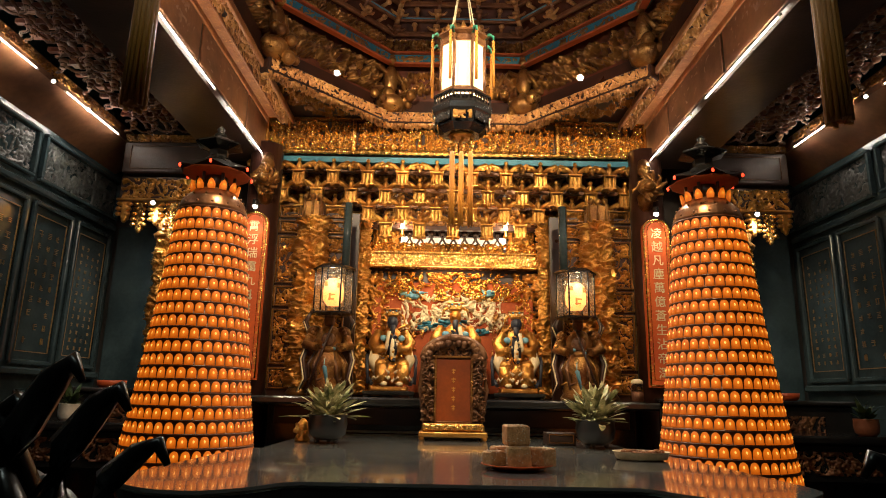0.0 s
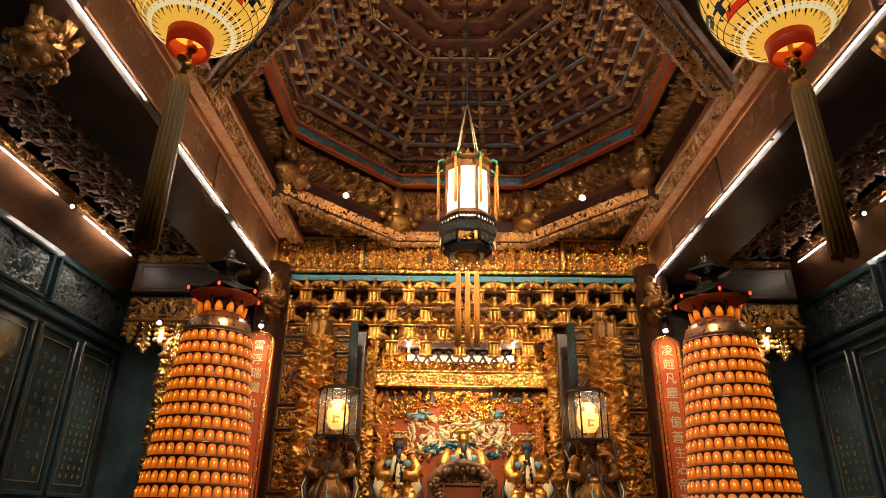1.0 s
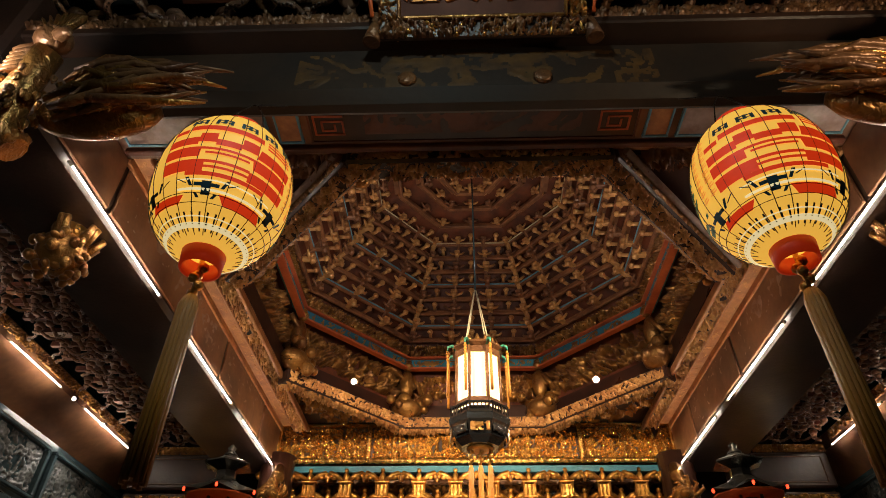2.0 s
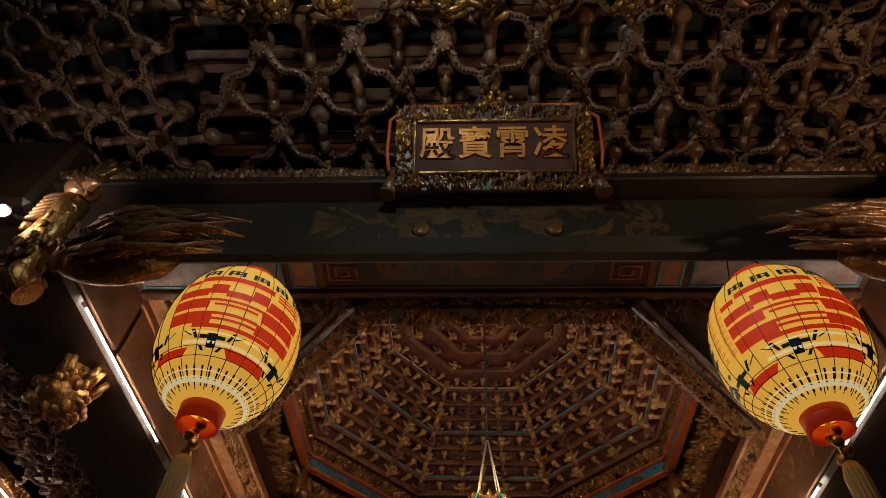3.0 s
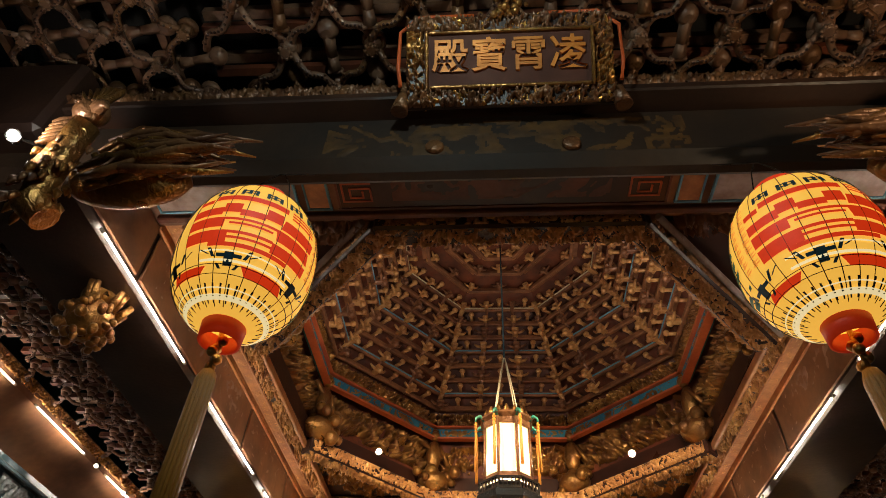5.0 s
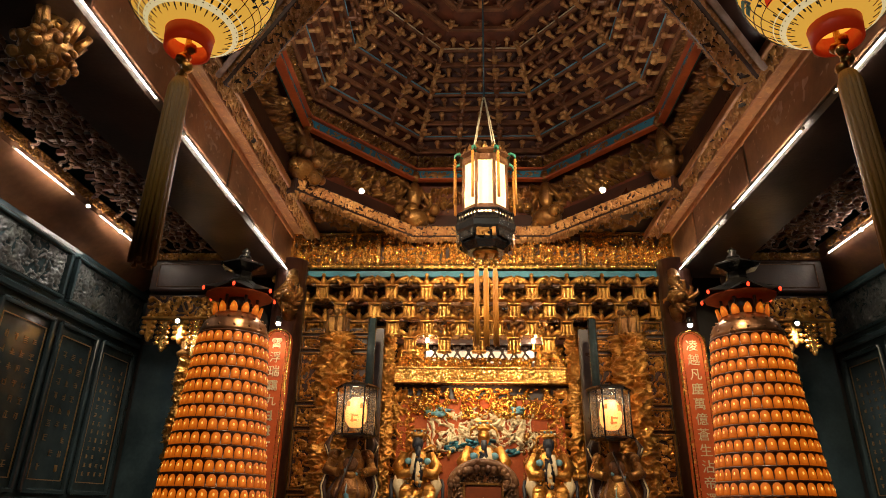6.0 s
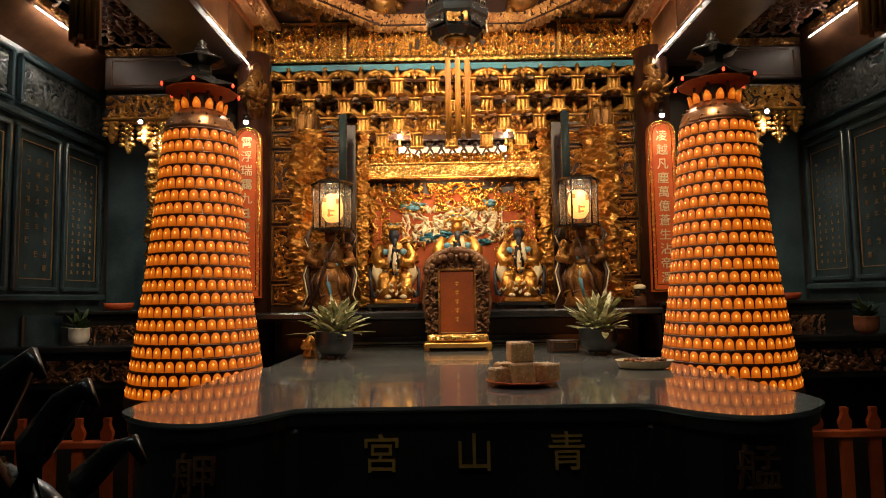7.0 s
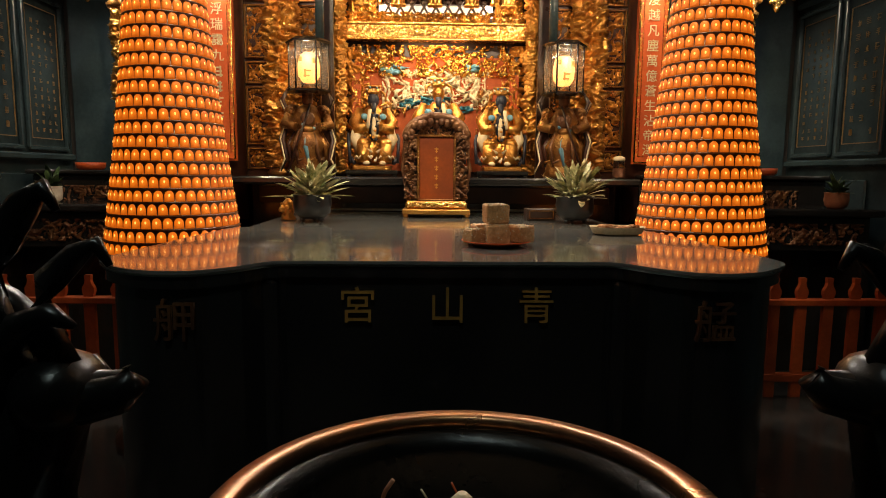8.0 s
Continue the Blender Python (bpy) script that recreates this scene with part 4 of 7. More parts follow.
    for i in range(rows):
        z = z0 + i * step + 0.004
        rr = radius(z + 0.02)
        n = int(round(6.28318 * rr / 0.0455))
        slope = math.degrees(math.atan2(radius(z) - radius(z + 0.05), 0.05))
        for k in range(n):
            a = 360 * (k + 0.5 * (i % 2)) / n
            m = pose(0, 0, z, 0, 0, a) @ pose(0, -rr + 0.004, 0, -slope)
            if (a + 80) % 360 < 160 and placed < 298:
                share("lamp_cup", CUP, ob, m)
                placed += 1
            else:
                b = len(back.verts)
                back.from_mesh(CUP)
                back.verts.ensure_lookup_table()
                for q in back.verts[b:]:
                    q.co = m @ q.co
    rest = part("lamp_cups_behind", back, (AMBER, FLAME), ob)
    tagged(rest, kind="stuff")
    return ob


lamp_tower((-1.262, 3.35, 0), -20)
lamp_tower((1.262, 3.35, 0), 20)


# ---- altar ----
def gilt_board(name, x0, x1, z0, z1, y, material=None, parent=None, seed=1, depth=0.03, size=0.05, people=0.0, cut=0.0, cell=0.008):
    return relief(name, x1 - x0, z1 - z0, depth, material or GOLD, parent, Matrix.Translation(((x0 + x1) / 2, y, (z0 + z1) / 2)), seed, size, cell, people, cut)


def frieze():
    ob = thing("frieze", (0, 4.80, 3.08), "gilded openwork frieze of carved figures across the altar bay", "frieze")
    bm = bmesh.new()
    box(bm, (0, 0.03, 0.14), (2.94, 0.05, 0.28))
    part("board", bm, LACQUER, ob)
    for i, (a, b) in enumerate(((-1.44, -0.80), (-0.76, -0.02), (0.02, 0.76), (0.80, 1.44))):
        relief("carved_panel", b - a, 0.235, 0.045, GOLD_BRIGHT, ob, pose((a + b) / 2, 0.0, 0.155), 11 + i, 0.045, 0.006, people=0.06)
    bm = bmesh.new()
    for x in (-1.455, -0.78, 0.0, 0.78, 1.455):
        box(bm, (x, -0.02, 0.155), (0.03, 0.06, 0.25), bevel=0.005)
    box(bm, (0, -0.02, 0.285), (2.94, 0.06, 0.014))
    part("frame", bm, GOLD_BRIGHT, ob)
    bm = bmesh.new()
    pts = []
    for k in range(240):
        x = -1.47 + 2.94 * k / 239
        pts.append((x, -0.035, 0.015))
    tube(bm, pts, [0.018 + 0.004 * math.sin(k * 1.35) for k in range(240)], 8)
    part("rope_moulding", bm, GOLD_BRIGHT, ob)
    return ob


frieze()


def frame_of(bm, x0, x1, z0, z1, y, w=0.012, d=0.03):
    for x in (x0, x1):
        box(bm, (x, y, (z0 + z1) / 2), (w, d, z1 - z0 + w), bevel=0.003)
    for z in (z0, z1):
        box(bm, ((x0 + x1) / 2, y, z), (x1 - x0 - w, d - 0.004, w), bevel=0.003)


def altar_canopy():
    """Three stepped rows of gilt brackets under the frieze."""
    ob = thing("altar_canopy", (0, 4.80, 2.60), "three stepped rows of gilded brackets with carved figures", "canopy")
    bm = bmesh.new()
    box(bm, (0, 0.34, 0.22), (2.94, 0.05, 0.46))
    box(bm, (0, 0.20, 0.46), (2.94, 0.3, 0.03))
    part("backing", bm, LACQUER, ob)
    bm = bmesh.new()
    box(bm, (0, 0.0, 0.445), (2.92, 0.03, 0.045))
    part("blue_band", bm, BLUE, ob, "blue painted band under the frieze")
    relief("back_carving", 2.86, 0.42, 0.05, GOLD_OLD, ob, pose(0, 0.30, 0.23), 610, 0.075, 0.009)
    # a bracket: shrine box with pillars under spread wings and a small figure
    bm = bmesh.new()
    box(bm, (0, 0.01, -0.03), (0.070, 0.05, 0.075), bevel=0.004)
    for s in (-1, 1):
        rod(bm, (s * 0.036, -0.022, -0.075), (s * 0.036, -0.022, 0.012), 0.0075, n=6)
        rod(bm, (s * 0.013, -0.024, -0.07), (s * 0.013, -0.024, 0.0), 0.005, n=5)
        tube(bm, [(s * 0.02, -0.01, 0.03), (s * 0.06, -0.03, 0.055), (s * 0.10, -0.025, 0.075), (s * 0.125, -0.01, 0.07)], [0.016, 0.018, 0.014, 0.005], 6)
        ball(bm, (s * 0.075, -0.028, 0.045), (0.022, 0.016, 0.016), 7, 5)
        ball(bm, (s * 0.105, -0.02, 0.055), (0.016, 0.014, 0.018), 6, 4)
    box(bm, (0, -0.005, 0.017), (0.095, 0.06, 0.012), bevel=0.003)
    box(bm, (0, -0.005, -0.075), (0.095, 0.06, 0.012), bevel=0.003)
    ball(bm, (0, -0.03, -0.088), (0.018, 0.016, 0.012), 7, 4)
    ball(bm, (0, -0.015, 0.05), (0.020, 0.018, 0.032), 8, 6)
    ball(bm, (0, -0.018, 0.092), 0.015, 7, 5)
    rod(bm, (0, 0.0, 0.06), (0, 0.2, 0.06), 0.02, n=6)
    unit = part("gilt_bracket", bm, GOLD, ob)
    head = bmesh.new()
    ball(head, (0, -0.01, 0.0), (0.022, 0.03, 0.026), 8, 6)
    ball(head, (0, -0.03, -0.022), (0.014, 0.012, 0.02), 6, 5)
    rod(head, (0, 0, 0.01), (0, 0.16, 0.02), 0.018, n=6)
    cap = part("bracket_head", head, GOLD_OLD, ob)
    first = True
    for row, (y, z, off, n) in enumerate(((-0.01, 0.325, 0.0, 12), (0.06, 0.205, 0.14, 11), (0.13, 0.088, 0.0, 12), (0.20, -0.02, 0.0, 11))):
        for k in range(n):
            x = (k - (n - 1) / 2) * 0.262 - 0.01
            if row > 1 and abs(x) > (1.25 if row == 2 else 0.75):
                continue
            if first:
                unit.matrix_basis = pose(x, y, z) @ Matrix.Scale(1.12, 4)
                cap.matrix_basis = pose(x + 0.131, y, z + 0.055)
                first = False
                continue
            share("gilt_bracket", unit.data, ob, pose(x, y, z) @ Matrix.Scale(1.12, 4))
            if k < n - 1:
                share("bracket_head", cap.data, ob, pose(x + 0.131, y, z + 0.055))
    # cross arms of each row
    for y, z in ((0.10, 0.385), (0.17, 0.265), (0.23, 0.155)):
        bm = bmesh.new()
        box(bm, (0, y, z), (2.9, 0.022, 0.028))
        part("cross_arm", bm, BRONZE, ob)
    for k in range(7):
        x = -0.66 + k * 0.22
        fig = bmesh.new()
        ball(fig, (0, 0, 0.025), (0.05, 0.03, 0.03), 8, 5)
        ball(fig, (-0.03, -0.01, 0.06), (0.017, 0.015, 0.03), 7, 5)
        ball(fig, (-0.03, -0.012, 0.098), 0.012, 6, 5)
        ball(fig, (0.03, -0.005, 0.055), (0.02, 0.016, 0.026), 7, 5)
        g = part("gilt_figure", fig, GOLD, ob)
        g.matrix_basis = pose(x, 0.19, 0.012 + 0.0 * k, 0, 0, 15 * (k % 3 - 1))
    return ob


altar_canopy()


def altar_screen():
    """The gilded front of the altar: niche, columns and framed panels."""
    ob = thing("altar_screen", (0, 5.20, 1.28), "gilded carved altar screen round a red dragon mural", "altar screen")
    bm = bmesh.new()
    box(bm, (0, 0.085, 0.55), (3.0, 0.05, 1.4))
    part("backing", bm, LACQUER, ob)
    bm = bmesh.new()
    box(bm, (0, 0.05, 0.47), (1.20, 0.02, 0.86))
    mural = part("mural", bm, MURAL_RED, ob, "deep red mural board")
    rng = random.Random(5)
    for m, x, z, w, h, sd in ((PALE_BLUE, -0.30, 0.80, 0.17, 0.06, 1), (PALE_BLUE, 0.27, 0.82, 0.14, 0.05, 2), (CREAM, 0.02, 0.74, 0.36, 0.22, 3), (CREAM, -0.26, 0.60, 0.22, 0.24, 4), (CREAM, 0.30, 0.62, 0.24, 0.24, 5), (BLUE, -0.20, 0.56, 0.14, 0.08, 6), (BLUE, 0.20, 0.50, 0.14, 0.07, 7), (GOLD, -0.36, 0.48, 0.22, 0.26, 8), (GOLD, 0.40, 0.48, 0.22, 0.26, 9), (BLUE, 0.0, 0.58, 0.20, 0.08, 10)):
        for k in range(9):
            bm = bmesh.new()
            a, r = rng.uniform(0, 6.28), rng.uniform(0.15, 0.5)
            tube(bm, [(x + w * r * math.cos(a) + 0.5 * w * rng.uniform(-1, 1) * q / 4, 0.03 - 0.006 * math.sin(q), z + h * r * math.sin(a) + h * 0.16 * math.sin(q * 1.7 + k)) for q in range(5)], [0.005, 0.017, 0.022, 0.015, 0.003], 6, flat=0.7)
            part("painted_cloud" if m in (PALE_BLUE, BLUE) else "painted_scroll", bm, m, mural)
    for q in (-1, 1):
        relief("cloud_carving", 0.34, 0.30, 0.030, CREAM, mural, pose(q * 0.24, 0.036, 0.66), 395 + q, 0.085, 0.006, cut=0.22)
        relief("dragon_carving", 0.26, 0.46, 0.040, GOLD_OLD, mural, pose(q * 0.44, 0.034, 0.44), 398 + q, 0.075, 0.006, cut=0.12)
    relief("dragon_crest", 0.36, 0.24, 0.035, CREAM, mural, pose(0.01, 0.034, 0.68), 391, 0.07, 0.006, cut=0.15)
    # gilt arch over the mural, beam and gallery above it
    relief("arch_carving", 1.20, 0.24, 0.045, GOLD_BRIGHT, ob, pose(0, 0.03, 0.87), 401, 0.075, 0.007, cut=0.05)
    for s in (-1, 1):
        relief("arch_carving", 0.13, 0.62, 0.035, GOLD, ob, pose(s * 0.565, 0.035, 0.45), 402, 0.05, 0.008)
        bm = bmesh.new()
        box(bm, (s * 0.60, 0.02, 0.50), (0.07, 0.02, 0.55), bevel=0.004)
        part("couplet_board", bm, MURAL_RED, ob, "narrow red board with gilt strokes")
        bm = bmesh.new()
        for k in range(7):
            z = 0.72 - k * 0.07
            box(bm, (s * 0.60, 0.007, z), (0.03, 0.004, 0.006)), box(bm, (s * 0.60, 0.007, z - 0.016), (0.022, 0.004, 0.006)), box(bm, (s * 0.60 + 0.004, 0.007, z - 0.01), (0.006, 0.004, 0.036))
        part("writing", bm, GOLD, ob)
    bm = bmesh.new()
    box(bm, (0, -0.01, 1.07), (1.36, 0.09, 0.10), bevel=0.006)
    box(bm, (0, -0.02, 1.125), (1.40, 0.11, 0.016), bevel=0.004)
    box(bm, (0, -0.02, 1.012), (1.40, 0.11, 0.014), bevel=0.004)
    part("gilt_lintel", bm, GOLD_BRIGHT, ob)
    relief("lintel_carving", 1.34, 0.075, 0.014, GOLD_BRIGHT, ob, pose(0, -0.056, 1.07), 404, 0.05, 0.007, cut=0.1)
    relief("gallery_carving", 1.34, 0.085, 0.045, GOLD_BRIGHT, ob, pose(0, -0.02, 1.175), 405, 0.05, 0.007, people=0.08)
    bm = bmesh.new()
    box(bm, (0, 0.055, 1.27), (0.86, 0.012, 0.16))
    part("gallery_mirror", bm, MIRROR, ob, "pale mirror behind the gallery")
    lat = bmesh.new()
    for k in range(9):
        x = -0.36 + k * 0.09
        tube(lat, [(x - 0.04, 0.035, 1.20), (x, 0.03, 1.27), (x + 0.04, 0.035, 1.33)], 0.007, 5)
        tube(lat, [(x + 0.04, 0.035, 1.20), (x, 0.03, 1.27), (x - 0.04, 0.035, 1.33)], 0.007, 5)
        ball(lat, (x, 0.02, 1.30), (0.02, 0.015, 0.014), 7, 4)
    part("gallery_lattice", lat, WOOD, ob)
    for s in (-1, 1):
        relief("gallery_side", 0.22, 0.17, 0.03, GOLD, ob, pose(s * 0.55, 0.03, 1.28), 406, 0.04, 0.007, people=0.06)
    bm = bmesh.new()
    box(bm, (0, -0.03, 1.40), (1.5, 0.08, 0.07), bevel=0.006)
    part("upper_rail", bm, BRONZE, ob)
    relief("upper_rail_carving", 1.46, 0.06, 0.012, GOLD, ob, pose(0, -0.072, 1.40), 407, 0.04, 0.007)
    # columns
    for s in (-1, 1):
        relief("edge_carving", 0.20, 0.98, 0.04, GOLD, ob, pose(s * 0.66, 0.025, 0.50), 415 + s, 0.07, 0.008)
        relief("edge_carving", 0.34, 0.20, 0.04, GOLD_OLD, ob, pose(s * 0.86, 0.025, 1.28), 417 + s, 0.06, 0.008)
        coil("inner_column", 0.058, 1.40, 0.036, GOLD, ob, pose(s * 0.735, -0.12, 0.02), 420, 0.05, 0.008)
        coil("dragon_column", 0.082, 1.22, 0.058, GOLD, ob, pose(s * 1.045, -0.45, 0.06), 421, 0.06, 0.008)
        bm = bmesh.new()
        lathe(bm, [(0.11, 0.0), (0.12, 0.02), (0.10, 0.05), (0.075, 0.07)], 18, c=(s * 1.045, -0.45, 0.0))
        part("column_base", bm, GOLD_OLD, ob)
        bm = bmesh.new()
        box(bm, (s * 1.045, -0.45, 1.34), (0.15, 0.13, 0.13), bevel=0.01)
        for k in (-1, 0, 1):
            rod(bm, (s * 1.045 + k * 0.06, -0.53, 1.27), (s * 1.045 + k * 0.06, -0.53, 1.41), 0.012, 0.008, 6)
            ball(bm, (s * 1.045 + k * 0.05, -0.52, 1.43), 0.026, 7, 5)
        part("column_capital", bm, GOLD_OLD, ob)
    return ob


altar_screen()


def side_panels(sx):
    ob = thing("carved_panel_wall", (sx * 1.05, 4.86, 1.28), "dark wooden wall of framed gilded carvings beside the altar", "panelling")
    bm = bmesh.new()
    box(bm, (0, 0.03, 0.68), (0.66, 0.04, 1.36))
    part("board", bm, LACQUER, ob)
    for c, w in ((sx * 0.20, 0.15), (-sx * 0.14, 0.20)):
        z = 0.04
        for i, h in enumerate((0.15, 0.40, 0.15, 0.36, 0.10, 0.10)):
            fr = bmesh.new()
            frame_of(fr, c - w / 2, c + w / 2, z + 0.012, z + h, 0.0)
            part("panel_frame", fr, GOLD_OLD, ob)
            relief("panel_carving", w - 0.02, h - 0.03, 0.03, GOLD, ob, pose(c, 0.006, z + h / 2 + 0.006), 440 + i, 0.045, 0.008)
            z += h + 0.022
    bm = bmesh.new()
    box(bm, (sx * 0.30, -0.02, 0.68), (0.035, 0.06, 1.36), bevel=0.006)
    part("dark_post", bm, STONE, ob)
    return ob


for sx in (-1, 1):
    side_panels(sx)


def couplet_plaque(sx, text):
    ob = thing("couplet_plaque", (sx * 1.435, 4.62, 1.38), "tall red couplet plaque with gilt border and characters", "plaque", "couplet plaques")
    bm = bmesh.new()
    pts = [(-0.10, 0.0), (0.10, 0.0), (0.10, 1.10)] + [(0.10 * math.cos(a), 1.10 + 0.085 * math.sin(a)) for a in (0.5, 1.0, 1.57, 2.14, 2.64)] + [(-0.10, 1.10)]
    lo, hi = [bm.verts.new((x, 0.02, z)) for x, z in pts], [bm.verts.new((x, -0.02, z)) for x, z in pts]
    bm.faces.new(hi), bm.faces.new(lo[::-1])
    for i in range(len(pts)):
        bm.faces.new((lo[i], lo[(i + 1) % len(pts)], hi[(i + 1) % len(pts)], hi[i]))
    bmesh.ops.recalc_face_normals(bm, faces=bm.faces)
    board = part("board", bm, RED, ob)
    bm = bmesh.new()
    tube(bm, [(x * 0.93, -0.022, 0.012 + z * 0.985) for x, z in pts + pts[:1]], 0.007, 6)
    tube(bm, [(x * 0.66, -0.022, 0.05 + z * 0.94) for x, z in pts + pts[:1]], 0.003, 5)
    part("gilt_border", bm, GOLD_BRIGHT, ob)
    for s in (-1, 1):
        relief("border_scroll", 0.022, 1.06, 0.005, GOLD, ob, pose(s * 0.080, -0.02, 0.58), 460, 0.02, 0.007, cut=0.2)
    if text:
        for k, ch in enumerate(text):
            letters("character", ch, 0.082, CREAM, board, pose(0, -0.022, 1.07 - k * 0.098), 0.004)
    if len(text) < 11:
        rng = random.Random(8)
        for k in range(len(text), 11):
            bm = bmesh.new()
            z = 1.07 - k * 0.098
            for q in range(3):
                box(bm, (rng.uniform(-0.006, 0.006), -0.022, z + (q - 1) * 0.024), (0.062 * rng.uniform(0.6, 1), 0.006, 0.010))
            box(bm, (rng.uniform(-0.015, 0.015), -0.022, z), (0.010, 0.006, 0.07))
            part("writing", bm, CREAM, board)
    post = bmesh.new()
    rod(post, (0, 0.15, -0.4), (0, 0.15, 1.75), 0.12, n=20)
    part("column", post, LACQUER, ob, "dark round column behind the plaque")
    return ob


couplet_plaque(-1, "霄浮瑞靄九")
couplet_plaque(1, "凌越凡塵萬億蒼生沾帝澤")


def corner_dragon(sx):
    """Gilt dragon bracket at the head of the column."""
    ob = thing("dragon_bracket", (sx * 1.42, 4.64, 2.66), "gilded dragon bracket at the head of the column", "bracket", "dragon brackets")
    bm = bmesh.new()
    rng = random.Random(3)
    tube(bm, [(0, 0.1, -0.02), (-sx * 0.04, -0.02, 0.06), (sx * 0.02, -0.08, 0.16), (-sx * 0.05, -0.06, 0.26), (-sx * 0.02, 0.05, 0.36)], [0.05, 0.06, 0.055, 0.05, 0.04], 9)
    ball(bm, (-sx * 0.05, -0.10, 0.12), (0.07, 0.07, 0.055), 10, 7)
    ball(bm, (-sx * 0.06, -0.17, 0.11), (0.04, 0.05, 0.03), 8, 6)
    body = part("body", bm, GOLD_OLD, ob)
    for _ in range(40):
        bm = bmesh.new()
        a = rng.uniform(0, 6.28)
        c = Vector((-sx * 0.04, -0.06, 0.12))
        d = Vector((math.cos(a) * rng.uniform(0.3, 1), -rng.uniform(0.0, 0.9), math.sin(a) * rng.uniform(0.3, 1)))
        e = Vector((-math.sin(a), 0, math.cos(a))) * rng.uniform(0.02, 0.05)
        tube(bm, [c + d * 0.04, c + d * 0.08 + e * 0.3, c + d * 0.11 + e, c + d * 0.10 + e * 1.6], [0.018, 0.016, 0.011, 0.004], 6)
        part("mane_spike", bm, GOLD_OLD, body)
    return ob


for sx in (-1, 1):
    corner_dragon(sx)


def altar_step():
    ob = thing("altar_step", (0, 4.84, 0), "dark polished altar plinth with a bright metal edge", "altar")
    bm = bmesh.new()
    box(bm, (0, 0.24, 0.615), (2.6, 0.48, 1.23))
    part("body", bm, BLACK, ob)
    bm = bmesh.new()
    box(bm, (0, 0.02, 1.255), (2.66, 0.95, 0.05), bevel=0.012)
    part("top_slab", bm, BLACK, ob)
    bm = bmesh.new()
    box(bm, (0, -0.006, 1.045), (1.9, 0.012, 0.014))
    part("metal_edge", bm, GLASS_EDGE, ob, "bright metal edging strip")
    bm = bmesh.new()
    box(bm, (0, -0.01, 1.15), (2.5, 0.02, 0.12), bevel=0.006)
    part("front_moulding", bm, LACQUER, ob)
    return ob


altar_step()


